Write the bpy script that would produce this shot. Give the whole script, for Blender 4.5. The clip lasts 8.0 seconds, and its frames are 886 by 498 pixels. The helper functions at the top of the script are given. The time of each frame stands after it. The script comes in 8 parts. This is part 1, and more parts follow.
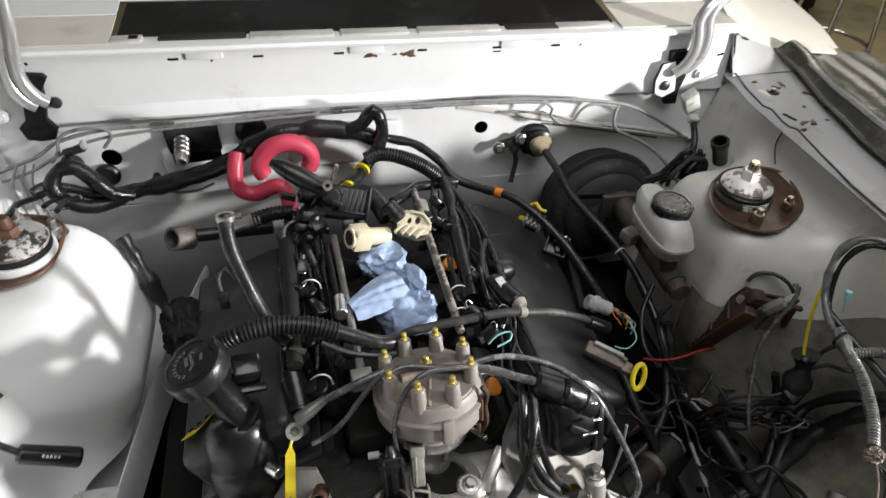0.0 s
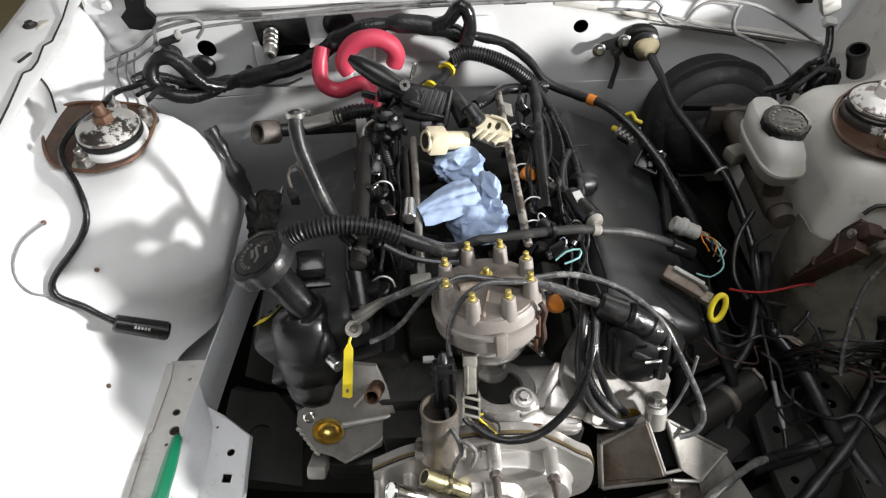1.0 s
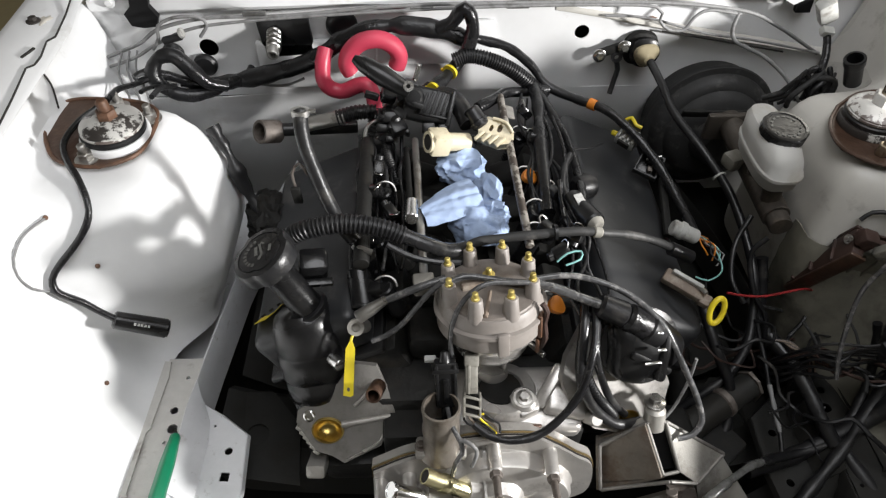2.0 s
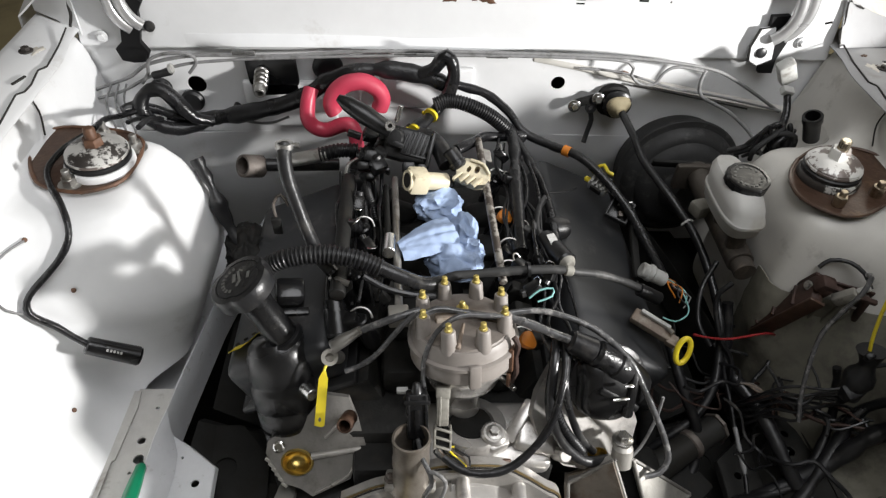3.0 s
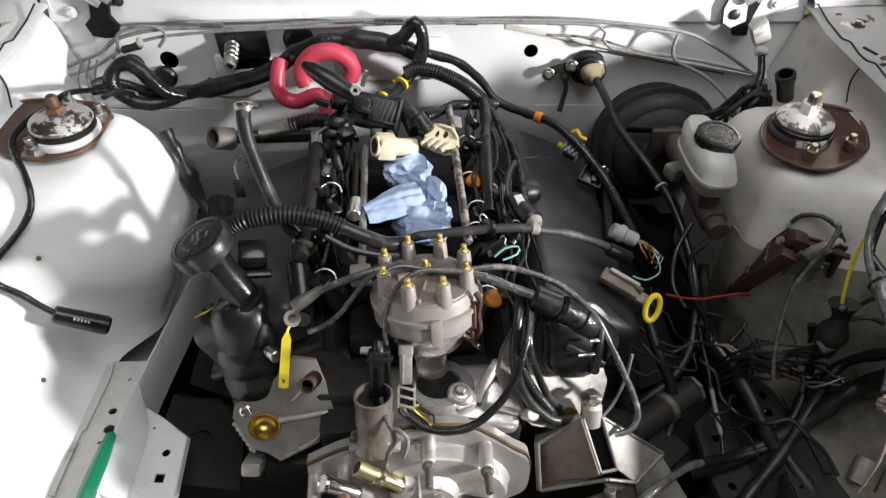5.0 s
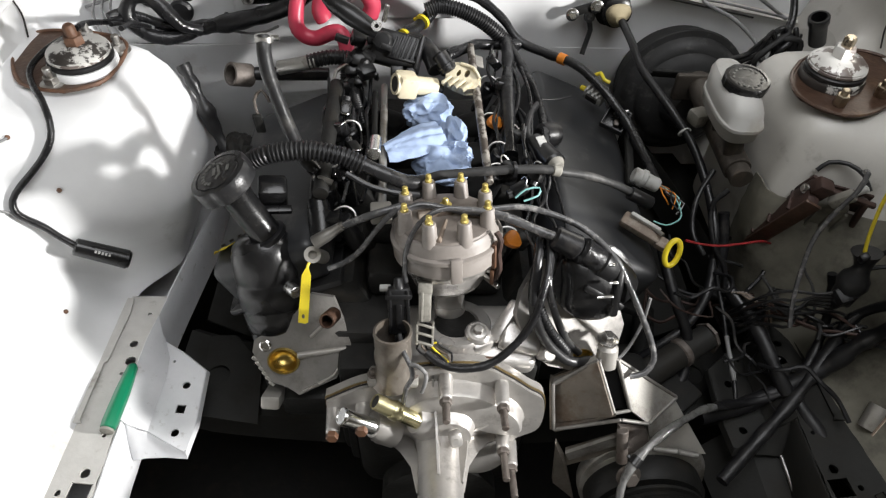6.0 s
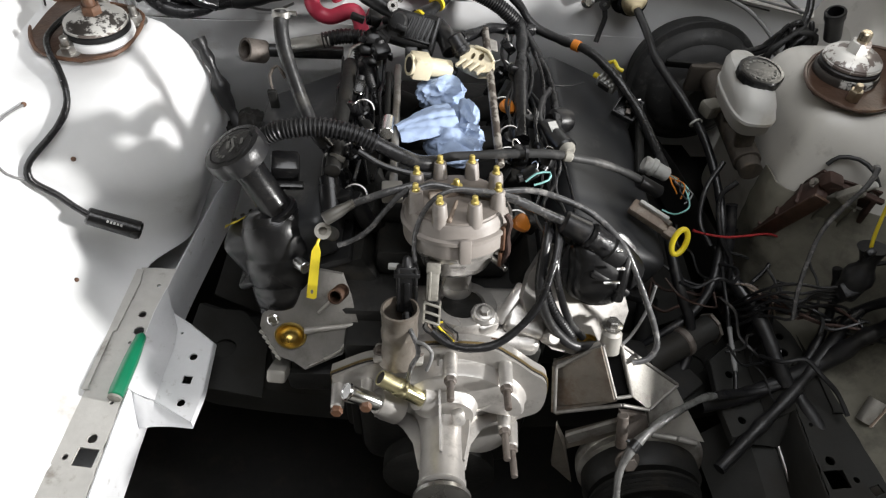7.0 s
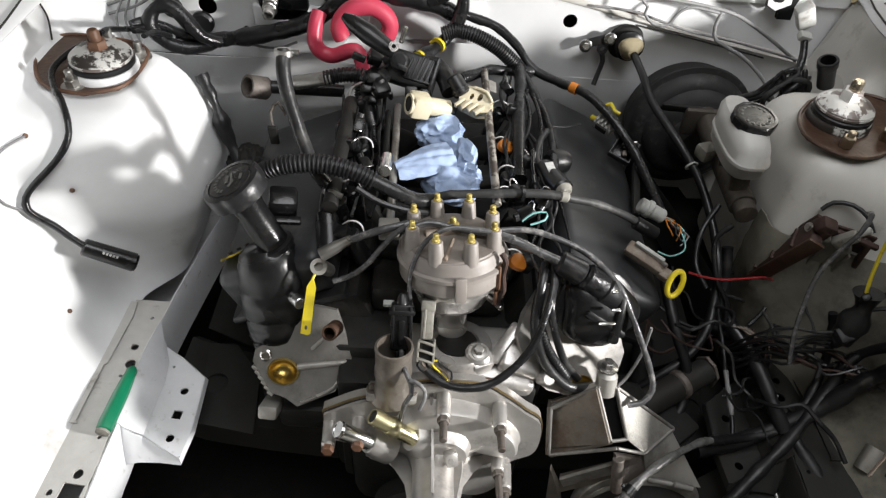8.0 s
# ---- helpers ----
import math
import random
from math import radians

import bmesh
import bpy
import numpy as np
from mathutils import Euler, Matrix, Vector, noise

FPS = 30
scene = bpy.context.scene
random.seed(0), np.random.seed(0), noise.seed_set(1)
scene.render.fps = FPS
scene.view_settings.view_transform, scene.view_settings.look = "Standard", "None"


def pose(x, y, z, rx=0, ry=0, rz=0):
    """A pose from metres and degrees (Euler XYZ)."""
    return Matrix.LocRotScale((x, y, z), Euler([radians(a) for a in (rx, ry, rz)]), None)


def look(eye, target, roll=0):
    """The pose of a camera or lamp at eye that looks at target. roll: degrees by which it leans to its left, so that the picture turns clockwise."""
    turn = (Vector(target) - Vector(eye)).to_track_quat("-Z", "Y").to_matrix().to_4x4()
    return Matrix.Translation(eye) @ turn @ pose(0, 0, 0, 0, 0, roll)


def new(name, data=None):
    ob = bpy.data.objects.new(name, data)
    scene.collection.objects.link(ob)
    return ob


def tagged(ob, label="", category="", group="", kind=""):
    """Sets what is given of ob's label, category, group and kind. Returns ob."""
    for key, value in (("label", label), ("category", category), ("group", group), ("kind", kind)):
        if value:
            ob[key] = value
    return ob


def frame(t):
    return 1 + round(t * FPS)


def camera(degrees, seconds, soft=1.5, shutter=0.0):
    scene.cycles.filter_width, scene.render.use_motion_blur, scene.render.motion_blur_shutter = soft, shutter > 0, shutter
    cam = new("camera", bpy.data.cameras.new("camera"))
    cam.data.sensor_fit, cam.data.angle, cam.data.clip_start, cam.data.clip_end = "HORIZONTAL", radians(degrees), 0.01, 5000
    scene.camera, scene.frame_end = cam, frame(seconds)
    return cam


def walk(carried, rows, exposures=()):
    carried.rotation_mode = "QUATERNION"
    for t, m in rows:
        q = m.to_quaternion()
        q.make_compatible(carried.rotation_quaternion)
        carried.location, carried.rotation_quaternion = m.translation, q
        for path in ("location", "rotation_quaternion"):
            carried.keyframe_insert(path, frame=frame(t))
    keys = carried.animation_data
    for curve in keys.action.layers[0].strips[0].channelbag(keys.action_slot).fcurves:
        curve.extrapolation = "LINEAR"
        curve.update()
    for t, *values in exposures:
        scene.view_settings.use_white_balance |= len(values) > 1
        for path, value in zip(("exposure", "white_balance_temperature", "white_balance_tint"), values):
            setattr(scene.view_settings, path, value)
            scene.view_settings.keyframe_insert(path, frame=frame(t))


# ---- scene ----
cam = camera(67.3, 8.0, soft=1.25, shutter=0.2)
PATH = [
    (0, (-0.148, 0.002, 1.49), (0.231, 1.491, 0.21), 3.8),
    (0.5, (-0.101, 0.004, 1.479), (0.026, 1.39, 0.043), 0.8),
    (1, (-0.083, 0.017, 1.478), (-0.071, 1.348, -0.015), -1.9),
    (2.5, (-0.103, -0.001, 1.476), (-0.027, 1.37, 0.022), 1.5),
    (3, (-0.096, -0.02, 1.477), (0.012, 1.429, 0.103), 3.2),
    (3.5, (-0.086, -0.048, 1.455), (0.061, 1.465, 0.156), 3.0),
    (4, (-0.054, -0.057, 1.435), (0.196, 1.464, 0.16), 4.4),
    (4.5, (-0.036, -0.063, 1.441), (0.176, 1.474, 0.178), 4.7),
    (5, (-0.039, -0.055, 1.434), (0.044, 1.4, 0.065), 1.4),
    (6.5, (-0.06, -0.072, 1.417), (-0.014, 1.273, -0.062), 2.5),
    (7, (-0.062, -0.076, 1.418), (-0.011, 1.254, -0.075), 3.8),
    (7.5, (-0.062, -0.075, 1.417), (-0.003, 1.278, -0.055), 4.4),
    (8, (-0.06, -0.074, 1.42), (-0.007, 1.334, 0.001), 4.8),
]
walk(cam, [(t, look(eye, target, roll)) for t, eye, target, roll in PATH],
     exposures=[(0.0, -0.11), (0.5, 0.06), (1.0, 0.07), (2.5, -0.05), (3.0, -0.09), (3.5, -0.11), (4.5, -0.05), (5.0, 0.04), (6.5, 0.14), (7.0, 0.04), (8.0, 0.03)])

# ---- light ----
world = bpy.data.worlds.new("world")
world.use_nodes = True
world.node_tree.nodes["Background"].inputs["Color"].default_value = (0.9, 0.95, 1.0, 1)
world.node_tree.nodes["Background"].inputs["Strength"].default_value = 0.12
scene.world = world


def area_lamp(name, eye, target, size, watts, colour):
    data = bpy.data.lights.new(name, "AREA")
    data.shape, data.size, data.energy, data.color = "DISK", size, watts, colour
    ob = new(name, data)
    ob.matrix_world = look(eye, target)
    return ob


# a hand lamp standing beside the wing, and two unseen fill lamps added overhead
area_lamp("work_lamp", (1.52, -0.05, 1.265), (-0.2, 0.5, 0.75), 0.14, 62, (1.0, 0.985, 0.965))
area_lamp("fill_lamp", (0.35, 0.15, 2.72), (0.0, 0.6, 0.8), 1.5, 25, (0.96, 0.97, 1.0))
area_lamp("fill_lamp", (2.5, 3.1, 2.80), (2.5, 3.1, 0.0), 1.2, 34, (1.0, 0.96, 0.86))
scene.view_settings.exposure = 0.0


# ---- materials ----
def mat(name, colour, rough, metal=0.0, vary=0.25, grain=60.0, bump=0.15, relief=220.0, dirt=None, amount=0.4, spread=9.0, coat=0.0, hard=False):
    """A painted, cast or moulded surface: colour that drifts at two scales, fine relief, and dirt patches."""
    m = bpy.data.materials.new(name)
    m.use_nodes = True
    nt = m.node_tree
    b = nt.nodes["Principled BSDF"]
    link = nt.links.new
    co = nt.nodes.new("ShaderNodeTexCoord").outputs["Object"]

    def noise_tex(scale, detail, rough_):
        n = nt.nodes.new("ShaderNodeTexNoise")
        n.inputs["Scale"].default_value = scale
        n.inputs["Detail"].default_value = detail
        n.inputs["Roughness"].default_value = rough_
        link(co, n.inputs["Vector"])
        return n.outputs["Fac"]

    def ramp(fac, lo, hi, a, c):
        r = nt.nodes.new("ShaderNodeValToRGB")
        r.color_ramp.elements[0].position, r.color_ramp.elements[1].position = lo, hi
        r.color_ramp.elements[0].color, r.color_ramp.elements[1].color = (*a, 1), (*c, 1)
        link(fac, r.inputs["Fac"])
        return r.outputs["Color"]

    def mix(fac, a, c):
        x = nt.nodes.new("ShaderNodeMix")
        x.data_type = "RGBA"
        link(fac, x.inputs["Factor"])
        link(a, x.inputs["A"])
        link(c, x.inputs["B"])
        return x.outputs["Result"]

    lo = [c * (1 - vary) for c in colour]
    hi = [min(1.0, c * (1 + 0.6 * vary)) for c in colour]
    fine = noise_tex(grain, 6, 0.6)
    broad = noise_tex(grain / 9, 3, 0.5)
    col = mix(broad, ramp(fine, 0.3, 0.7, lo, colour), ramp(fine, 0.3, 0.7, colour, hi))
    rough_lo, rough_hi = max(0.05, rough - 0.1), min(1.0, rough + 0.12)
    if dirt:
        patches = noise_tex(spread, 8, 0.68)
        k = ramp(patches, 0.62 - 0.32 * amount, (0.65 - 0.32 * amount) if hard else (0.78 - 0.25 * amount), (0, 0, 0), (1, 1, 1))
        d = nt.nodes.new("ShaderNodeRGB")
        d.outputs[0].default_value = (*dirt, 1)
        half = nt.nodes.new("ShaderNodeMath")
        half.operation = "MULTIPLY"
        half.inputs[1].default_value = 0.85
        link(k, half.inputs[0])
        col = mix(half.outputs[0], col, d.outputs[0])
        rough_hi = min(1.0, rough_hi + 0.1)
    link(col, b.inputs["Base Color"])
    link(ramp(broad, 0.3, 0.7, (rough_lo,) * 3, (rough_hi,) * 3), b.inputs["Roughness"])
    b.inputs["Metallic"].default_value = metal
    b.inputs["Coat Weight"].default_value = coat
    bp = nt.nodes.new("ShaderNodeBump")
    bp.inputs["Strength"].default_value = bump
    bp.inputs["Distance"].default_value = 0.0015
    link(noise_tex(relief, 4, 0.6), bp.inputs["Height"])
    link(bp.outputs["Normal"], b.inputs["Normal"])
    return m


WHITE = mat("white_body_paint", (0.77, 0.775, 0.78), 0.38, vary=0.06, grain=25, bump=0.06, relief=60, dirt=(0.40, 0.37, 0.33), amount=0.08, spread=5, coat=0.15)
# darker copy of the white paint; shade is put into its colour
SHADE_WHITE = mat("shaded_dusty_white", (0.52, 0.505, 0.47), 0.27, vary=0.10, grain=30, bump=0.08, relief=70, dirt=(0.22, 0.20, 0.17), amount=0.16, spread=11)
RAILPAINT = mat("worn_grey_primer", (0.50, 0.49, 0.465), 0.55, vary=0.16, grain=60, bump=0.15, dirt=(0.16, 0.13, 0.10), amount=0.12, spread=22)
# white paint greyed for the right flange; its shade is in the colour
FLANGEGREY = mat("shaded_flange_white", (0.34, 0.34, 0.345), 0.42, vary=0.10, grain=28, bump=0.1, relief=60, dirt=(0.20, 0.18, 0.155), amount=0.22, spread=14)
CREAM = mat("cream_primer", (0.63, 0.595, 0.53), 0.5, vary=0.08, grain=20, dirt=(0.42, 0.39, 0.32), amount=0.12, spread=9)
JETBLACK = mat("jet_black_paint_and_void", (0.006, 0.006, 0.0065), 0.5, vary=0.3, grain=60, dirt=(0.03, 0.027, 0.024), amount=0.12, spread=30)
# near-black sealer, also put into holes and backings as their shade
SEAM_VOID = mat("dark_sealer_and_voids", (0.03, 0.028, 0.026), 0.8)
BLACKPLASTIC = mat("black_plastic", (0.009, 0.009, 0.0095), 0.24, vary=0.3, bump=0.25, relief=120, dirt=(0.035, 0.033, 0.030), amount=0.14, spread=18)
# the pale dirt patches here paint glossy streaks of highlight
LEADGREY = mat("grey_silicone_lead", (0.075, 0.075, 0.077), 0.15, vary=0.6, grain=90, bump=0.8, relief=110, dirt=(0.30, 0.29, 0.28), amount=0.26, spread=70, coat=0.3)
SATIN = mat("satin_black_cover", (0.024, 0.025, 0.027), 0.46, vary=0.25, grain=40, bump=0.1, relief=400, dirt=(0.10, 0.095, 0.09), amount=0.16, spread=10)
RUBBER = mat("black_rubber", (0.010, 0.010, 0.011), 0.36, vary=0.35, grain=90, bump=0.2, dirt=(0.06, 0.055, 0.05), amount=0.15, spread=24)
TAPE = mat("wrapped_harness_tape", (0.010, 0.010, 0.011), 0.20, vary=0.4, grain=80, bump=0.9, relief=110, dirt=(0.05, 0.047, 0.045), amount=0.15, spread=25)
GREYRUBBER = mat("faded_grey_hose", (0.017, 0.017, 0.018), 0.26, vary=0.3, grain=90, bump=0.35, relief=130, dirt=(0.075, 0.072, 0.066), amount=0.2, spread=28)
GREYWIRE = mat("dusty_grey_wire", (0.22, 0.22, 0.22), 0.45, vary=0.3, grain=120, dirt=(0.06, 0.055, 0.05), amount=0.3, spread=40)
SILVERTAPE = mat("silver_grey_sleeving", (0.125, 0.125, 0.122), 0.18, vary=0.5, grain=100, bump=0.8, relief=130, dirt=(0.035, 0.033, 0.03), amount=0.42, spread=60, coat=0.3)
# greasy black, also put where only shade lies below the engine
GRIME_SHADE = mat("black_grease_and_shade", (0.015, 0.0148, 0.014), 0.5, vary=0.4, grain=50, bump=0.5, relief=150, dirt=(0.028, 0.024, 0.019), amount=0.25, spread=20)
FLOORPAN = mat("grimy_shaded_steel", (0.026, 0.026, 0.0245), 0.6, vary=0.25, grain=30, bump=0.3, relief=120, dirt=(0.02, 0.018, 0.015), amount=0.45, spread=9)
OLIVE = mat("grimy_olive_and_shade", (0.17, 0.162, 0.130), 0.5, vary=0.4, grain=30, bump=0.5, relief=70, dirt=(0.028, 0.025, 0.02), amount=0.46, spread=11)
ALU = mat("cast_aluminium", (0.56, 0.54, 0.515), 0.34, metal=0.72, vary=0.25, grain=50, bump=0.10, relief=220, dirt=(0.20, 0.18, 0.165), amount=0.18, spread=26)
DARKALU = mat("stained_cast_aluminium", (0.42, 0.405, 0.375), 0.42, metal=0.62, vary=0.2, grain=45, bump=0.3, relief=300, dirt=(0.12, 0.10, 0.08), amount=0.34, spread=13)
STEEL = mat("bare_steel", (0.46, 0.45, 0.43), 0.3, metal=0.95, vary=0.25, grain=80, bump=0.1, dirt=(0.14, 0.11, 0.08), amount=0.2, spread=35)
CHROME = mat("bright_zinc", (0.74, 0.74, 0.73), 0.2, metal=1.0, vary=0.1, grain=60, bump=0.04)
LIGHTCHROME = mat("dull_silver_paint", (0.55, 0.55, 0.55), 0.3, metal=0.6, vary=0.08, grain=50, bump=0.04)
BRASS = mat("yellow_zinc_brass", (0.62, 0.50, 0.16), 0.42, metal=0.75, vary=0.15, grain=80, bump=0.05)
RUST = mat("rusty_steel", (0.14, 0.07, 0.04), 0.5, metal=0.15, vary=0.4, grain=90, bump=0.6, relief=200, dirt=(0.055, 0.035, 0.025), amount=0.45, spread=30)
RUSTDARK = mat("dark_glossy_rust", (0.075, 0.042, 0.028), 0.4, metal=0.2, vary=0.5, grain=70, bump=0.5, relief=160, dirt=(0.16, 0.10, 0.06), amount=0.25, spread=26)
RUSTGREY = mat("dull_oxidised_steel", (0.16, 0.14, 0.125), 0.5, metal=0.5, vary=0.3, grain=70, bump=0.4, dirt=(0.06, 0.04, 0.03), amount=0.4, spread=40)
OXIDE = mat("dark_oxidised_casting", (0.07, 0.06, 0.05), 0.5, metal=0.4, vary=0.3, grain=70, bump=0.4, dirt=(0.15, 0.12, 0.09), amount=0.25, spread=30)
CHIPPED = mat("chipped_white_on_steel", (0.035, 0.030, 0.027), 0.45, vary=0.3, grain=60, dirt=(0.62, 0.61, 0.58), amount=0.33, spread=20, hard=True)
CHIPWHITE = mat("white_paint_with_rust_chips", (0.66, 0.65, 0.62), 0.25, vary=0.1, grain=50, bump=0.3, relief=90, dirt=(0.07, 0.04, 0.03), amount=0.33, spread=34, coat=0.3, hard=True)
CHIPRAIL = mat("chipped_grey_rail", (0.30, 0.28, 0.25), 0.4, metal=0.3, vary=0.3, grain=80, bump=0.3, dirt=(0.05, 0.035, 0.028), amount=0.45, spread=60, hard=True)
CAPTOP = mat("browned_cap_top", (0.20, 0.175, 0.155), 0.55, vary=0.2, grain=40, bump=0.1, dirt=(0.09, 0.07, 0.055), amount=0.35, spread=25)
CAPGREY = mat("beige_grey_cap_plastic", (0.255, 0.23, 0.21), 0.5, vary=0.12, grain=50, bump=0.08, dirt=(0.17, 0.14, 0.12), amount=0.22, spread=22)
IVORY = mat("ivory_connector_plastic", (0.68, 0.61, 0.44), 0.42, vary=0.12, grain=60, dirt=(0.30, 0.23, 0.13), amount=0.28, spread=30)
DARKBROWN = mat("dark_red_brown_steel", (0.045, 0.022, 0.016), 0.6, vary=0.4, grain=60, bump=0.4, dirt=(0.012, 0.010, 0.009), amount=0.4, spread=20)
LIGHTGREY = mat("light_grey_connector", (0.44, 0.44, 0.42), 0.5, vary=0.15, grain=60, dirt=(0.15, 0.13, 0.11), amount=0.3, spread=40)
TANRUBBER = mat("dirty_tan_rubber", (0.38, 0.32, 0.20), 0.5, vary=0.3, grain=50, bump=0.3, dirt=(0.07, 0.055, 0.035), amount=0.34, spread=40)
BROWNPLASTIC = mat("dusty_brown_connector", (0.20, 0.155, 0.12), 0.6, vary=0.3, grain=60, dirt=(0.36, 0.33, 0.28), amount=0.35, spread=40)
YELLOW = mat("yellow_plastic", (0.78, 0.62, 0.03), 0.4, vary=0.12, grain=60, dirt=(0.25, 0.18, 0.05), amount=0.12, spread=40)
ORANGE = mat("orange_seal", (0.62, 0.20, 0.02), 0.4, vary=0.2, grain=80)
REDHOSE = mat("red_silicone_hose", (0.50, 0.045, 0.085), 0.36, vary=0.16, grain=40, bump=0.1, dirt=(0.30, 0.04, 0.06), amount=0.3, spread=14)
REDWIRE = mat("red_wire", (0.27, 0.018, 0.02), 0.45)
TEAL = mat("teal_plastic", (0.25, 0.52, 0.50), 0.4)
BLUECLOTH = mat("pale_blue_shop_towel", (0.36, 0.46, 0.66), 0.9, vary=0.14, grain=60, bump=0.5, relief=180, dirt=(0.16, 0.19, 0.26), amount=0.12, spread=22)
GREEN = mat("green_handle_plastic", (0.004, 0.17, 0.08), 0.28, vary=0.12, grain=50, coat=0.3)
RESERVOIR = mat("milky_reservoir_plastic", (0.47, 0.465, 0.445), 0.36, vary=0.06, grain=30, bump=0.03, dirt=(0.36, 0.33, 0.28), amount=0.18, spread=16)
DUSTYRUBBER = mat("dusty_dull_rubber", (0.022, 0.022, 0.022), 0.6, vary=0.35, grain=80, bump=0.3, relief=140, dirt=(0.11, 0.105, 0.10), amount=0.24, spread=26)
DIRTYWHITE = mat("scuffed_white_paint", (0.66, 0.665, 0.68), 0.45, vary=0.10, grain=50, bump=0.15, relief=120, dirt=(0.30, 0.28, 0.25), amount=0.06, spread=60)
NECKALU = mat("brown_stain_and_shade", (0.215, 0.192, 0.165), 0.42, metal=0.55, vary=0.3, grain=60, bump=0.3, relief=250, dirt=(0.13, 0.09, 0.06), amount=0.4, spread=28)
SENSORBEIGE = mat("dirty_beige_sensor_plastic", (0.25, 0.24, 0.21), 0.5, vary=0.25, grain=60, dirt=(0.08, 0.07, 0.06), amount=0.36, spread=55)
YELLOWZINC = mat("pale_yellow_zinc", (0.74, 0.68, 0.42), 0.24, metal=1.0, vary=0.15, grain=70, bump=0.06, dirt=(0.35, 0.26, 0.12), amount=0.2, spread=40)
GASKET = mat("brown_gasket_edge", (0.22, 0.16, 0.07), 0.45, metal=0.3, vary=0.3, grain=80)
BRASSBOLT = mat("tarnished_bolt", (0.42, 0.36, 0.27), 0.26, metal=0.95, vary=0.3, grain=80, bump=0.1, dirt=(0.12, 0.08, 0.05), amount=0.25, spread=60)
# darker copy of the cast aluminium, with shade in its colour
HEADALU = mat("shaded_casting", (0.26, 0.25, 0.235), 0.48, metal=0.5, vary=0.25, grain=45, bump=0.35, relief=260, dirt=(0.10, 0.088, 0.075), amount=0.34, spread=18)
GOLD = mat("gold_machined_port", (0.52, 0.38, 0.12), 0.34, metal=0.95, vary=0.2, grain=80)
CONCRETE = mat("stained_concrete", (0.40, 0.34, 0.20), 0.8, vary=0.2, grain=6, bump=0.3, dirt=(0.12, 0.11, 0.08), amount=0.35, spread=1.5)
PLASTER = mat("garage_wall_paint", (0.45, 0.44, 0.41), 0.85, vary=0.08, grain=4)
REDPAINT = mat("red_enamel", (0.38, 0.02, 0.02), 0.35, vary=0.1, grain=10)
BLANKET = mat("dark_vinyl_cover", (0.052, 0.052, 0.042), 0.32, vary=0.5, grain=18, bump=0.8, relief=40, dirt=(0.19, 0.185, 0.16), amount=0.30, spread=9)
LABELWHITE = mat("white_ink", (0.5, 0.5, 0.48), 0.6, vary=0.2, grain=200, dirt=(0.1, 0.1, 0.1), amount=0.3, spread=120)
EMBOSS = mat("raised_grey_lettering", (0.13, 0.13, 0.12), 0.55)

for m in (GRIME_SHADE, FLOORPAN, JETBLACK, SEAM_VOID):
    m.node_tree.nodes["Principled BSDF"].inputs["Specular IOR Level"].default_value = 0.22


# ---- building blocks ----
def thing(name, label, category, base=(0, 0, 0), group="", kind=""):
    ob = new(name)
    ob.location = base
    ob.empty_display_size = 0.02
    bpy.context.view_layer.update()
    return tagged(ob, label, category, group, kind)


def part(name, bm, material, parent=None, label="", angle=38, smooth=True):
    me = bpy.data.meshes.new(name)
    bmesh.ops.recalc_face_normals(bm, faces=bm.faces)
    bm.to_mesh(me)
    bm.free()
    me.materials.append(material)
    if smooth:
        me.polygons.foreach_set("use_smooth", [True] * len(me.polygons))
        me.set_sharp_from_angle(angle=radians(angle))
    ob = new(name, me)
    if parent:
        ob.parent = parent
        ob.matrix_parent_inverse = Matrix.Translation(-parent.location)
    if label:
        ob["label"] = label
    return ob


def solo(name, bm, material, label, category, group="", kind="", angle=38):
    return tagged(part(name, bm, material, None, "", angle), label, category, group, kind)


def B():
    return bmesh.new()


def aim(axis, at):
    return Matrix.Translation(at) @ Vector(axis).to_track_quat("Z", "Y").to_matrix().to_4x4()


def box(bm, size, m=None, bevel=0.002, seg=2):
    r = bmesh.ops.create_cube(bm, size=1.0, matrix=(m or Matrix()) @ Matrix.Diagonal((*size, 1)))
    if bevel:
        es = list({e for v in r["verts"] for e in v.link_edges})
        bmesh.ops.bevel(bm, geom=es, offset=bevel, segments=seg, profile=0.5, affect="EDGES")
    return bm


def lathe(bm, profile, m, n=24, wobble=None):
    """Turns (radius, height) pairs about the z axis of m; ends that have a radius are closed."""
    rings = []
    for r, h in profile:
        ring = []
        for i in range(n):
            a = 2 * math.pi * i / n
            k = wobble(a) if wobble else 1.0
            ring.append(bm.verts.new(m @ Vector((r * k * math.cos(a), r * k * math.sin(a), h))))
        rings.append(ring)
    for a, b in zip(rings, rings[1:]):
        for i in range(n):
            bm.faces.new((a[i], a[(i + 1) % n], b[(i + 1) % n], b[i]))
    if profile[0] == profile[-1]:
        return bm
    if profile[0][0] > 1e-6:
        bm.faces.new(list(reversed(rings[0])))
    if profile[-1][0] > 1e-6:
        bm.faces.new(rings[-1])
    return bm


def rod(bm, a, b, r, r2=None, n=14, bev=0.0008):
    a, b = Vector(a), Vector(b)
    h = (b - a).length
    r2 = r if r2 is None else r2
    e = min(bev, r * 0.4, r2 * 0.4, h * 0.3)
    return lathe(bm, [(r - e, 0), (r, e), (r2, h - e), (r2 - e, h)], aim(b - a, a), n)


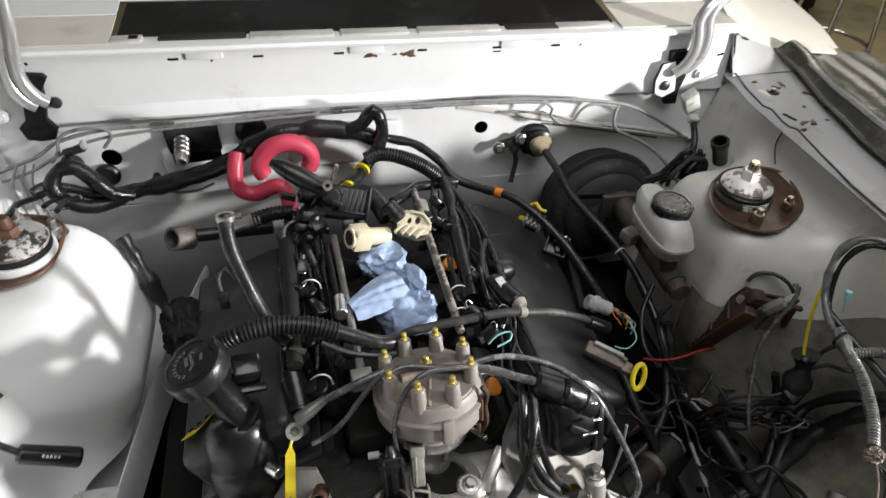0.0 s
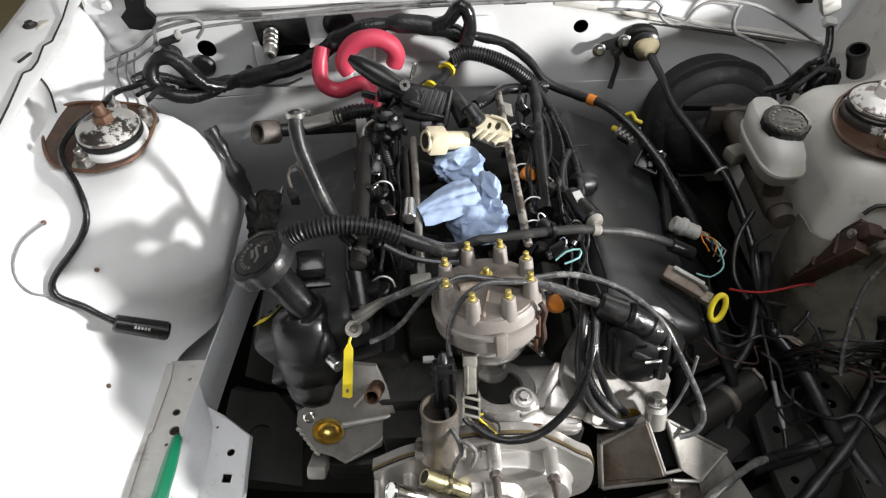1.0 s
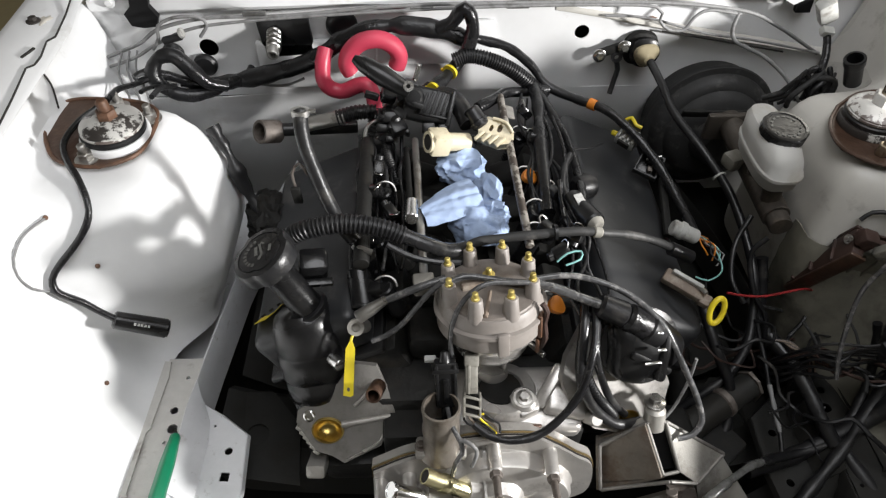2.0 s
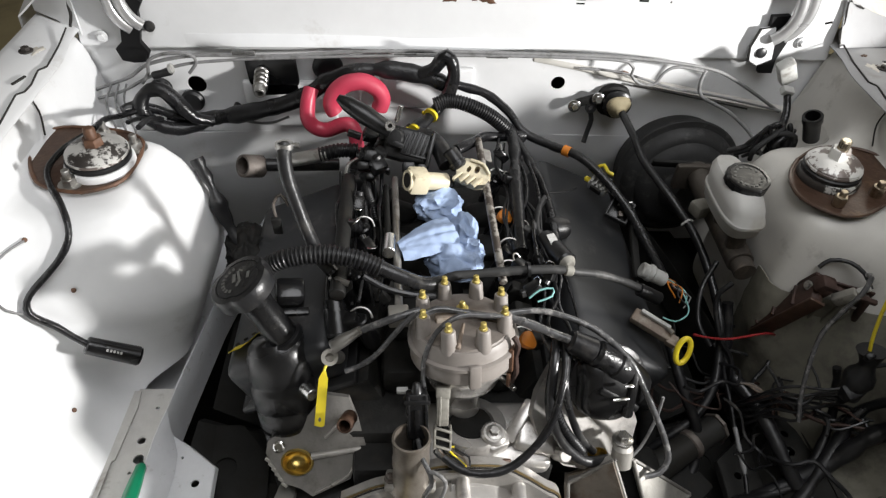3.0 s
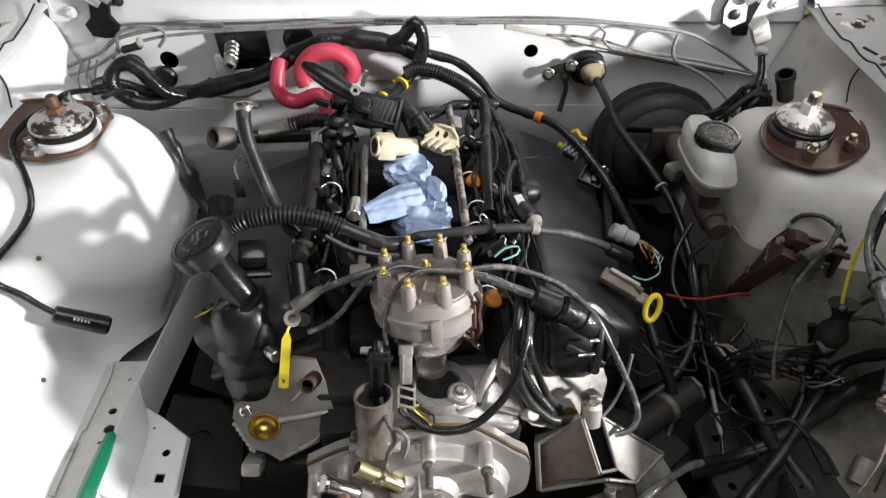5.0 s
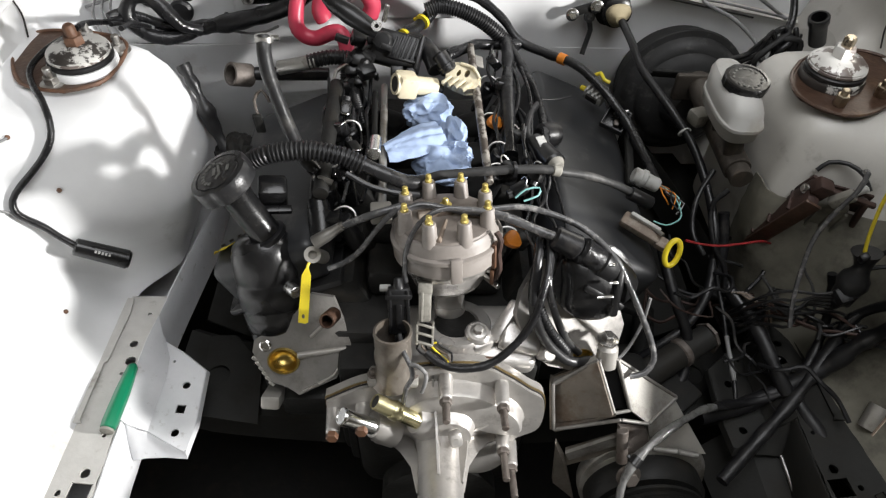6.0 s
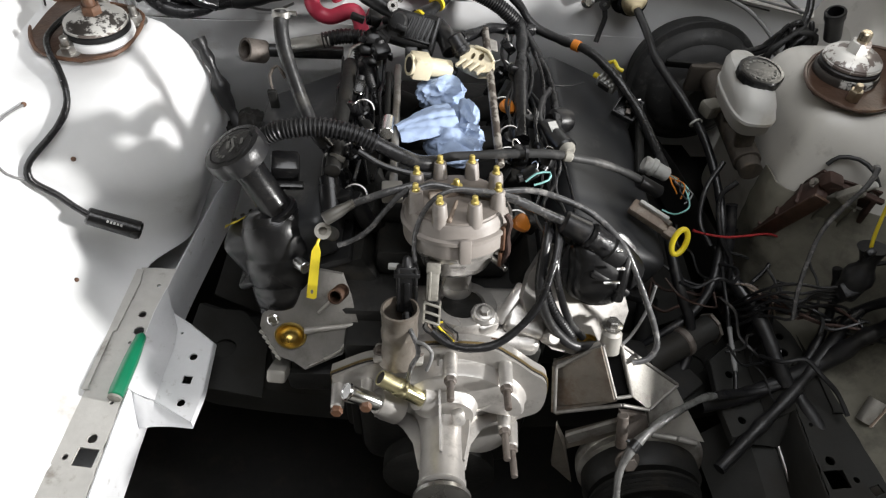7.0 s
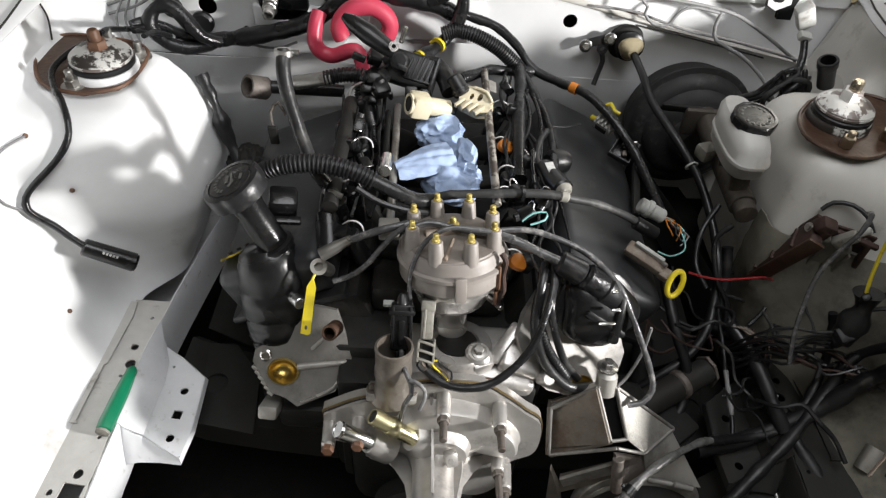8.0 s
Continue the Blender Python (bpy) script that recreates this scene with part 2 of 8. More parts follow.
def pipe(bm, a, b, r, wall=0.003, deep=0.03, n=20):
    """A stub of pipe whose far end b is open."""
    a, b = Vector(a), Vector(b)
    h = (b - a).length
    return lathe(bm, [(r, 0), (r, h - 0.001), (r - 0.0007, h), (r - wall, h), (r - wall, h - 0.001), (r - wall, max(h - deep, 0.002))], aim(b - a, a), n)


def spline(pts, step):
    """Points along a smooth line through pts, about step apart."""
    P = [Vector(p) for p in pts]
    P = [2 * P[0] - P[1]] + P + [2 * P[-1] - P[-2]]
    out = []
    for i in range(1, len(P) - 2):
        a, b, c, d = P[i - 1:i + 3]
        n = max(2, int((c - b).length / step))
        for k in range(n):
            t = k / n
            out.append(0.5 * ((2 * b) + (c - a) * t + (2 * a - 5 * b + 4 * c - d) * t * t + (3 * b - a - 3 * c + d) * t ** 3))
    out.append(P[-2])
    return out


def sweep(bm, line, radius, n=10):
    """A round bar along line; radius: a number or a function of the ring's index."""
    rings = []
    tangent = (line[1] - line[0]).normalized()
    side = tangent.orthogonal().normalized()
    for i, p in enumerate(line):
        t = (line[min(i + 1, len(line) - 1)] - line[max(i - 1, 0)]).normalized()
        side = (side - t * side.dot(t)).normalized()
        up = t.cross(side)
        r = radius(i) if callable(radius) else radius
        rings.append([bm.verts.new(p + r * (math.cos(2 * math.pi * k / n) * side + math.sin(2 * math.pi * k / n) * up)) for k in range(n)])
    for a, b in zip(rings, rings[1:]):
        for k in range(n):
            bm.faces.new((a[k], a[(k + 1) % n], b[(k + 1) % n], b[k]))
    bm.faces.new(list(reversed(rings[0])))
    bm.faces.new(rings[-1])
    return bm


def tube(bm, pts, r, n=10, step=0.008, lumpy=0.0):
    line = spline(pts, step)
    f = r if not lumpy else (lambda i: r * (1 + lumpy * noise.noise(line[i] * 45)))
    return sweep(bm, line, f, n)


def loom(bm, pts, r, pitch=0.0042, n=14):
    """Corrugated conduit: ridges with narrow grooves between."""
    line = spline(pts, pitch / 4)
    return sweep(bm, line, lambda i: r if i % 4 in (0, 1) else r * 0.86, n)


def plate(bm, outline, holes, thick, m):
    """A flat sheet with real holes, its upper face in the xy plane of m."""
    edges = []
    for loop in [outline] + list(holes):
        vs = [bm.verts.new((x, y, 0)) for x, y in loop]
        edges += [bm.edges.new((vs[i], vs[(i + 1) % len(vs)])) for i in range(len(vs))]
    fs = [g for g in bmesh.ops.triangle_fill(bm, use_beauty=True, use_dissolve=False, edges=edges)["geom"] if isinstance(g, bmesh.types.BMFace)]
    vs0 = {v for f in fs for v in f.verts}
    ex = bmesh.ops.extrude_face_region(bm, geom=fs, use_keep_orig=True)
    low = [g for g in ex["geom"] if isinstance(g, bmesh.types.BMVert)]
    for v in low:
        v.co.z -= thick
    for v in list(vs0) + low:
        v.co = m @ v.co
    return bm


def circle(x, y, r, n=14, squash=1.0):
    return [(x + r * math.cos(2 * math.pi * i / n), y + r * squash * math.sin(2 * math.pi * i / n)) for i in range(n)]


def square(x, y, w, h, turn=0.0):
    c, s = math.cos(radians(turn)), math.sin(radians(turn))
    return [(x + u * c - v * s, y + u * s + v * c) for u, v in ((-w / 2, -h / 2), (w / 2, -h / 2), (w / 2, h / 2), (-w / 2, h / 2))]


def grid(bm, rows, thick=0.0):
    """A sheet through rows of points."""
    V = [[bm.verts.new(p) for p in row] for row in rows]
    for a, b in zip(V, V[1:]):
        for i in range(len(a) - 1):
            bm.faces.new((a[i], a[i + 1], b[i + 1], b[i]))
    if thick:
        bmesh.ops.recalc_face_normals(bm, faces=bm.faces)
        bmesh.ops.solidify(bm, geom=bm.faces[:], thickness=thick)
    return bm


def hexnut(bm, at, axis=(0, 0, 1), r=0.008, h=0.008):
    return lathe(bm, [(r * 0.9, 0), (r, h * 0.1), (r, h * 0.85), (r * 0.85, h)], aim(axis, at), 6)


def bolt(bm, at, axis=(0, 0, 1), r=0.007, h=0.006, washer=True, stud=0.0):
    m = aim(axis, at)
    if washer:
        lathe(bm, [(r * 1.6, 0), (r * 1.6, 0.0016), (r * 1.5, 0.002)], m, 18)
    lathe(bm, [(r * 0.95, 0.001), (r, 0.002), (r, h), (r * 0.86, h + 0.001)], m, 6)
    if stud:
        lathe(bm, [(r * 0.55, h), (r * 0.55, h + stud - 0.001), (r * 0.45, h + stud)], m, 12)
    return bm


def resample(pts, n):
    P = [Vector(p) for p in pts]
    d = [0.0]
    for a, b in zip(P, P[1:]):
        d.append(d[-1] + (b - a).length)
    out = []
    for k in range(n):
        s = d[-1] * k / (n - 1)
        i = max(j for j in range(len(d) - 1) if d[j] <= s + 1e-9)
        out.append(P[i].lerp(P[i + 1], (s - d[i]) / (d[i + 1] - d[i])))
    return out


def step01(x):
    x = max(0.0, min(1.0, x))
    return x * x * (3 - 2 * x)


# ---- garage ----
solo("floor", box(B(), (12, 12, 0.1), pose(0.5, 1.5, -0.05), 0), CONCRETE, "stained grey concrete garage floor", "floor", kind="structure")
for n, size, at in (("wall_north", (12, 0.1, 2.9), (0.5, 6.6, 1.45)), ("wall_south", (12, 0.1, 2.9), (0.5, -3.6, 1.45)),
                    ("wall_east", (0.1, 10.1, 2.9), (5.4, 1.5, 1.45)), ("wall_west", (0.1, 10.1, 2.9), (-3.6, 1.5, 1.45))):
    solo(n, box(B(), size, pose(*at), 0), PLASTER, "plain painted garage wall", "wall", kind="structure")
solo("ceiling", box(B(), (12, 12, 0.1), pose(0.5, 1.5, 2.96), 0), PLASTER, "plain painted garage ceiling", "ceiling", kind="structure")

# ---- car body ----
body = thing("car_body", "stripped white car body with an open engine bay", "car body", (0, 0.6, 0.1))


def sheet_y(pts, x0, x1, n=40, wave=0.0):
    """Rows of a panel that runs across the car; pts: its (y, z) section."""
    rows = []
    for y, z in pts:
        row = []
        for i in range(n + 1):
            x = x0 + (x1 - x0) * i / n
            row.append(Vector((x, y + wave * noise.noise(Vector((x * 5, z * 7, 0))), z)))
        rows.append(row)
    return rows


# the cowl's upright front panel, with its rolled top edge and slots
slot_x = [-0.331, -0.205, -0.080, 0.055, 0.182, 0.285]
H = 0.100
outline = [(-0.630, -0.008), (0.630, -0.008), (0.622, H), (-0.622, H)]
mface = Matrix.Translation((0, 1.021, 0.955)) @ pose(0, 0, 0, 88.5, 0, 0)
bm = plate(B(), outline, [square(x, 0.087, 0.016, 0.0042) for x in slot_x] + [square(0.182, 0.080, 0.014, 0.003), square(0.606, 0.058, 0.013, 0.0045, 12), circle(-0.275, 0.083, 0.0022, 8), circle(0.33, 0.086, 0.002, 8), circle(-0.535, 0.088, 0.003, 8)], 0.002, mface)
part("cowl_panel", bm, WHITE, body, "smooth white cowl front with small slots")
# dark sheet behind the slots, which paints the shade inside them
part("cowl_void", box(B(), (1.2, 0.085, 0.004), mface @ pose(0, 0.048, -0.014), 0), SEAM_VOID, body)
bm = grid(B(), sheet_y([(1.0195, 1.053), (1.0145, 1.056), (1.0135, 1.060), (1.017, 1.064), (1.026, 1.0655), (1.062, 1.065)], -0.622, 0.622, 60, 0.003), 0.002)
part("cowl_edge", bm, WHITE, body)
for x in (-0.285, -0.036, 0.215):
    part("pressed_pad", box(B(), (0.055, 0.020, 0.006), mface @ pose(x, 0.096, 0.001), 0.0025), WHITE, body)
for x, w in ((-0.030, 0.010), (0.033, 0.012), (0.010, 0.004)):
    bm = lathe(B(), [(w, 0), (w * 0.9, 0.0006), (w * 0.3, 0.0009)], mface @ pose(x, 0.082, 0.0) @ Matrix.Diagonal((1, 0.45, 1, 1)), 18, lambda a: 1 + 0.35 * math.sin(3 * a + w * 900) + 0.2 * math.sin(7 * a))
    part("rust_spot", bm, RUST, body, "brown rust bleeding through the paint")

# top of the cowl: cream ends, louvred black grille, the panel below the windscreen
for x0, x1 in ((-0.625, -0.418), (0.405, 0.625)):
    bm = grid(B(), sheet_y([(1.028, 1.068), (1.06, 1.070), (1.120, 1.0755)], x0, x1, 8), 0.002)
    part("cowl_end", bm, CREAM, body, "cream primer on the end of the cowl")
    part("cowl_shoulder", grid(B(), sheet_y([(1.121, 1.0775), (1.150, 1.080), (1.182, 1.084)], x0, x1, 8), 0.002), WHITE, body)
grille = part("cowl_grille", box(B(), (0.815, 0.125, 0.006), pose(-0.006, 1.112, 1.063, 4), 0.002), BLACKPLASTIC, body, "black louvred plastic grille")
for k in range(11):
    bm = box(B(), (0.805, 0.0085, 0.003), pose(-0.006, 1.060 + 0.0105 * k, 1.0675 + 0.0008 * k, 24), 0.0008, 1)
    part("slat", bm, BLACKPLASTIC, grille)
for x, w in ((-0.285, 0.13), (0.245, 0.09), (-0.385, 0.02)):
    # no real opening: the recess shade is a black block
    part("cowl_recess", box(B(), (w, 0.020, 0.010), pose(x, 1.048, 1.064), 0.003), SEAM_VOID, body, "solid black block standing for the shaded opening under the grille")
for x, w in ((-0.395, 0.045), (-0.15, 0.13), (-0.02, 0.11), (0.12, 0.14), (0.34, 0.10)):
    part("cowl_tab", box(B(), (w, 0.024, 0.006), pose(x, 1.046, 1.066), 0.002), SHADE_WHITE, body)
bm = grid(B(), sheet_y([(1.176, 1.078), (1.19, 1.088), (1.30, 1.15), (1.5, 1.27)], -0.72, 0.72, 20), 0.003)
part("windscreen_base", bm, WHITE, body, "white panel rising behind the grille")

# seam flange below the cowl panel, and the lower firewall
rows = []
for k in range(61):
    x = -0.46 + 0.68 * k / 60
    d = (1 - step01((x - 0.02) / 0.2)) * step01((x + 0.46) / 0.1)
    w = 0.003 * noise.noise(Vector((x * 6, 0, 0)))
    rows.append([Vector((x, 1.0225 - (1.0225 - y) * d + w * d, z + w)) for y, z in ((1.0225, 0.972), (1.016, 0.966), (1.009, 0.962), (1.006, 0.958), (1.008, 0.954), (1.015, 0.952), (1.0225, 0.949))])
bm = grid(B(), rows, 0.0015)
part("seam_flange", bm, WHITE, body)
holes = [circle(0.169, 0.89, 0.0125, 18), circle(-0.345, 0.905, 0.012, 16), circle(0.276, 0.865, 0.02, 18), circle(-0.46, 0.875, 0.016, 16)]
mfw = Matrix.Translation((0, 1.027, 0)) @ Matrix(((1, 0, 0, 0), (0, 0, -1, 0), (0, 1, 0, 0), (0, 0, 0, 1)))
bm = plate(B(), [(-0.66, 0.78), (0.66, 0.78), (0.66, 0.955), (-0.66, 0.955)], holes, 0.002, mfw @ pose(0, 0, 0))
part("firewall", bm, WHITE, body, "white firewall with grommet holes")
bm = grid(B(), sheet_y([(1.027, 0.782), (1.03, 0.74), (1.06, 0.66), (1.12, 0.55), (1.16, 0.40)], -0.66, 0.66, 40, 0.01), 0.002)
part("toe_board", bm, WHITE, body)
# unseen dark box added so the firewall holes look shaded
part("firewall_backing", box(B(), (1.3, 0.03, 0.34), pose(0, 1.075, 0.86), 0), SEAM_VOID, body)
# pressed ribs and a ledge over the brake booster
rows = []
for k in range(31):
    x = 0.12 + 0.50 * k / 30
    z = 0.938 - 0.19 * (x - 0.12) + 0.002 * noise.noise(Vector((x * 12, 1, 0)))
    d = min(1.0, k / 12)
    rows.append([Vector((x, 1.0255, z + 0.004)), Vector((x, 1.0255 - 0.010 * d, z)), Vector((x, 1.0255 - 0.013 * d, z - 0.003)), Vector((x, 1.0255 - 0.010 * d, z - 0.006)), Vector((x, 1.0265, z - 0.007))])
bm = grid(B(), rows, 0.0015)
part("ledge_gap", tube(B(), [(0.30, 1.013, 0.896), (0.36, 1.012, 0.885), (0.44, 1.012, 0.869), (0.52, 1.012, 0.853)], 0.0016, 6), SEAM_VOID, body)
part("rust_spot", lathe(B(), [(0.012, 0), (0.010, 0.0006), (0.004, 0.0009)], aim((0, -1, 0), (0.275, 1.0245, 0.912)) @ Matrix.Diagonal((1, 0.5, 1, 1)), 18, lambda a: 1 + 0.35 * math.sin(3 * a) + 0.2 * math.sin(7 * a)), RUST, body)
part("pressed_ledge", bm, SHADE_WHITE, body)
for at, size in (((-0.30, 1.02, 0.845), (0.16, 0.014, 0.09)), ((-0.08, 1.02, 0.88), (0.20, 0.012, 0.08))):
    part("pressed_panel", box(B(), size, pose(*at), 0.006, 3), WHITE, body)
part("grommet_boss", lathe(B(), [(0.030, 0), (0.029, 0.010), (0.022, 0.014), (0.014, 0.015)], aim((0, -1, 0), (0.270, 1.024, 0.864)), 24, lambda a: 1 + 0.07 * math.sin(2 * a) + 0.05 * math.sin(3 * a + 1)), GRIME_SHADE, body, "dark steel boss round a grommet")


# wing tops lowered towards the front, out of view, to let lamp light in
def front_drop(y):
    return 0.20 * step01((0.46 - y) / 0.36)


# wing aprons with the strut towers pressed into them
def apron(s):
    wide = 1.0 if s < 0 else 0.0
    A = [(0.655, 0.972), (0.640, 0.966), (0.628, 0.945), (0.618, 0.90), (0.606, 0.84), (0.592, 0.76), (0.575, 0.68), (0.552, 0.625), (0.53, 0.602)]
    T = [(0.655, 0.972), (0.640, 0.962), (0.630, 0.938), (0.620, 0.914), (0.600, 0.905), (0.560, 0.9035), (0.510, 0.9035), (0.478, 0.902), (0.458, 0.893), (0.446 - 0.012 * wide, 0.865),
         (0.436 - 0.028 * wide, 0.80), (0.432 - 0.036 * wide, 0.75), (0.436 - 0.025 * wide, 0.68), (0.445, 0.62), (0.447, 0.595)]
    n = 34
    A3 = resample([(x, 0, z) for x, z in A], n)
    T3 = resample([(x, 0, z) for x, z in T], n)
    rows = []
    y = -0.45
    while y < 1.029:
        row = []
        for i in range(n):
            f = i / (n - 1)
            a = A3[i].copy()
            a.x += (max(0.0, 0.58 - y) * (0.187 if s > 0 else 0.045) - (0.043 if s > 0 else 0.033)) * f ** 2.5
            a.z -= front_drop(y) * (1 - f) ** 1.3
            front = 0.635 - 0.085 * f ** 1.5 * (1 if s > 0 else 1 - step01((f - 0.5) / 0.4))
            w = step01((y - front + 0.055) / 0.10) * (1 - step01((y - 0.785 - 0.06 * f) / 0.10))
            p = a.lerp(T3[i], w)
            dent = 0.004 * noise.noise(Vector((y * 6, f * 4, s))) * math.sin(math.pi * f)
            row.append(Vector((s * (p.x + dent), y, p.z + dent * 0.5)))
        rows.append(row)
        y += 0.0115
    return rows


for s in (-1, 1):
    part("wing_apron", grid(B(), apron(s), 0.0022), WHITE if s < 0 else SHADE_WHITE, body, "white inner wing with a domed strut tower" if s < 0 else "dusty white inner wing, shade put into its colour, with a domed strut tower")


# added grimy olive sheet over the lower apron, darkened to stand for shade
rows = []
for row in apron(1):
    y = row[0].y
    if 0.05 < y < 0.67:
        first = 9 + 12 * step01((y - 0.46) / 0.18) + 0.8 * noise.noise(Vector((y * 16, 0, 0)))
        line = []
        for k in range(16):
            f = min(first + (33 - first) * k / 15, 32.999)
            i = int(f)
            line.append(row[i].lerp(row[i + 1], f - i) + Vector((-0.005 - 0.004 * noise.noise(Vector((y * 18, f * 0.8, 4))), 0, 0.003 + 0.002 * noise.noise(Vector((y * 40, f * 2, 9))))))
        rows.append(line)
part("shade_sheet", grid(B(), rows, 0.002), OLIVE, body, "added grimy olive sheet, darkened for shade, low on the inner wing")


# bolted top flange, joint line and wing
for s in (-1, 1):
    edge = 0.705 if s < 0 else 0.765
    rows = []
    for k in range(61):
        y = -0.45 + k * (1.075 + 0.45) / 60
        jog = 0.026 - 0.014 * step01((y - 0.90) / 0.1)
        d = front_drop(y)
        row = [Vector((s * (0.636 - jog), y, 0.9745 - d)), Vector((s * (0.642 - jog), y, 0.9780 - d)), Vector((s * 0.67, y, 0.981 - d)), Vector((s * (edge - 0.012), y, 0.983 - d)), Vector((s * edge, y, 0.981 - d)),
               Vector((s * (edge + 0.016), y, 0.965 - d)), Vector((s * (edge + 0.035), y, 0.90 - d)), Vector((s * (edge + 0.06), y, 0.78)), Vector((s * (edge + 0.05), y, 0.55))]
        rows.append(row)
    # left wing plain white, right wing in the shade-grey copy
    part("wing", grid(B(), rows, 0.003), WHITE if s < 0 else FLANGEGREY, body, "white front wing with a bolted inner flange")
    gap = [(0.634, 1.001), (0.629, 0.95), (0.622, 0.888), (0.630, 0.876), (0.6235, 0.836), (0.6245, 0.816), (0.633, 0.808), (0.6235, 0.738), (0.6185, 0.690), (0.6135, 0.647), (0.613, 0.56), (0.617, 0.45)]
    bm = B()
    for (xa, ya), (xb, yb) in zip(gap, gap[1:]):
        za = [0.9795 - front_drop(q) + 0.006 * (q > 0.99) for q in (ya, yb)]
        rod(bm, (s * xa, ya, za[0]), (s * xb, yb, za[1]), 0.0014 if ya > 0.60 else 0.0010, n=6)
    part("joint_gap", bm, SEAM_VOID, body, "dark gap between wing and apron")
    for y, x in ((0.93, 0.668), (0.60, 0.668), (0.30, 0.668)):
        if y > 0.9 or s > 0:
            part("wing_bolt", bolt(B(), (s * x, y, 0.981), r=0.0065, h=0.006), CHIPPED, body)
    # slot drawn as a dark block; its shade is only colour
    part("flange_slot", box(B(), (0.0045, 0.026, 0.003), pose(s * 0.644, 0.845, 0.9805, 0, 0, s * 20), 0.001, 1), SEAM_VOID, body)
    part("sealer_smear", lathe(B(), [(0.011, 0), (0.009, 0.0010), (0.003, 0.0016)], pose(s * 0.655, 0.935, 0.9795) @ Matrix.Diagonal((0.8, 1.3, 1, 1)), 18, lambda a: 1 + 0.3 * math.sin(3 * a) + 0.2 * math.sin(7 * a)), CREAM, body, "yellowed smear of sealer")
    part("seam_line", tube(B(), [(s * 0.636, 0.835, 0.970), (s * 0.625, 0.83, 0.940), (s * 0.612, 0.80, 0.92)], 0.0013, 6), SEAM_VOID, body)
    # corner between cowl and wing
    if s > 0:
        low = [(0.630, 1.000, 0.980), (0.662, 1.000, 0.982), (0.706, 1.000, 0.984), (0.758, 1.000, 0.986)]
        top = [(0.617, 1.018, 1.058), (0.650, 1.033, 1.043), (0.694, 1.053, 1.021), (0.757, 1.078, 0.997)]
        bm = grid(B(), [[Vector(p).lerp(Vector(q), k / 5) + Vector((0, 0, -0.006 * math.sin(math.pi * k / 5))) for p, q in zip(low, top)] for k in range(6)], 0.003)
    else:
        bm = grid(B(), [[Vector((-0.622, 1.018, 0.965)), Vector((-0.66, 1.03, 0.985)), Vector((-0.70, 1.05, 0.99))],
                        [Vector((-0.622, 1.018, 1.01)), Vector((-0.65, 1.025, 1.015)), Vector((-0.70, 1.05, 1.005))],
                        [Vector((-0.620, 1.018, 1.056)), Vector((-0.645, 1.03, 1.045)), Vector((-0.69, 1.055, 1.022))]], 0.003)
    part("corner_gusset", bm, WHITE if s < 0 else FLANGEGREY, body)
    torn = [(s * 0.619, 1.0160, 1.052), (s * 0.622, 1.0140, 1.036), (s * 0.625, 1.0110, 1.020), (s * 0.624, 1.0100, 1.004), (s * 0.628, 1.0030, 0.986)]
    part("sealer_gap", tube(B(), torn, 0.0015, 8, 0.003, 1.9), SEAM_VOID, body, "dark torn sealer in the corner")
    if s > 0:
        part("sealer_gap", tube(B(), [(0.622, 1.016, 1.054), (0.640, 1.024, 1.044), (0.662, 1.034, 1.034)], 0.0013, 8, 0.003, 1.9), SEAM_VOID, body, "dark torn sealer in the corner")
# chipped paint on the flange beside the cowl
rng = random.Random(31)
for k in range(16):
    x, y = rng.uniform(0.640, 0.735), rng.uniform(0.78, 0.99)
    w, turn, lobe = rng.uniform(0.0022, 0.0046), rng.uniform(0, 180), rng.uniform(2, 5)
    m = pose(x, y, 0.9806 + 0.030 * (x - 0.67), 0, 0, turn) @ Matrix.Diagonal((1.0, rng.uniform(1.3, 2.8), 1, 1))
    part("paint_chip", lathe(B(), [(w, 0), (w * 0.8, 0.0012), (w * 0.3, 0.0016)], m, 12, lambda a: 1 + 0.3 * math.sin(lobe * a) + 0.2 * math.sin(5 * a)), RUSTDARK if k % 3 else SEAM_VOID, body, "dark chip in the paint")
# rear end of the wing beside the cowl
rows = [[Vector((0.618, 1.018, 1.060)), Vector((0.672, 1.045, 1.030)), Vector((0.755, 1.078, 0.996)), Vector((0.885, 1.055, 0.990)), Vector((0.915, 1.050, 0.975)), Vector((0.95, 1.05, 0.80))],
        [Vector((0.625, 1.10, 1.082)), Vector((0.69, 1.12, 1.055)), Vector((0.78, 1.16, 1.018)), Vector((0.905, 1.2, 1.004)), Vector((0.96, 1.2, 0.985)), Vector((0.98, 1.2, 0.8))],
        [Vector((0.63, 1.5, 1.26)), Vector((0.70, 1.5, 1.18)), Vector((0.80, 1.5, 1.06)), Vector((0.93, 1.5, 1.03)), Vector((1.00, 1.5, 1.00)), Vector((1.01, 1.5, 0.8))]]
part("wing_rear", grid(B(), rows, 0.003), CREAM, body, "pale cream rear end of the wing")
rows = [[Vector((-0.618, 1.018, 1.060)), Vector((-0.67, 1.035, 1.03)), Vector((-0.73, 1.05, 0.98)), Vector((-0.75, 1.06, 0.80))],
        [Vector((-0.66, 1.5, 1.16)), Vector((-0.74, 1.5, 1.10)), Vector((-0.80, 1.5, 1.04)), Vector((-0.82, 1.5, 0.80))]]
part("wing_rear", grid(B(), rows, 0.003), WHITE, body)

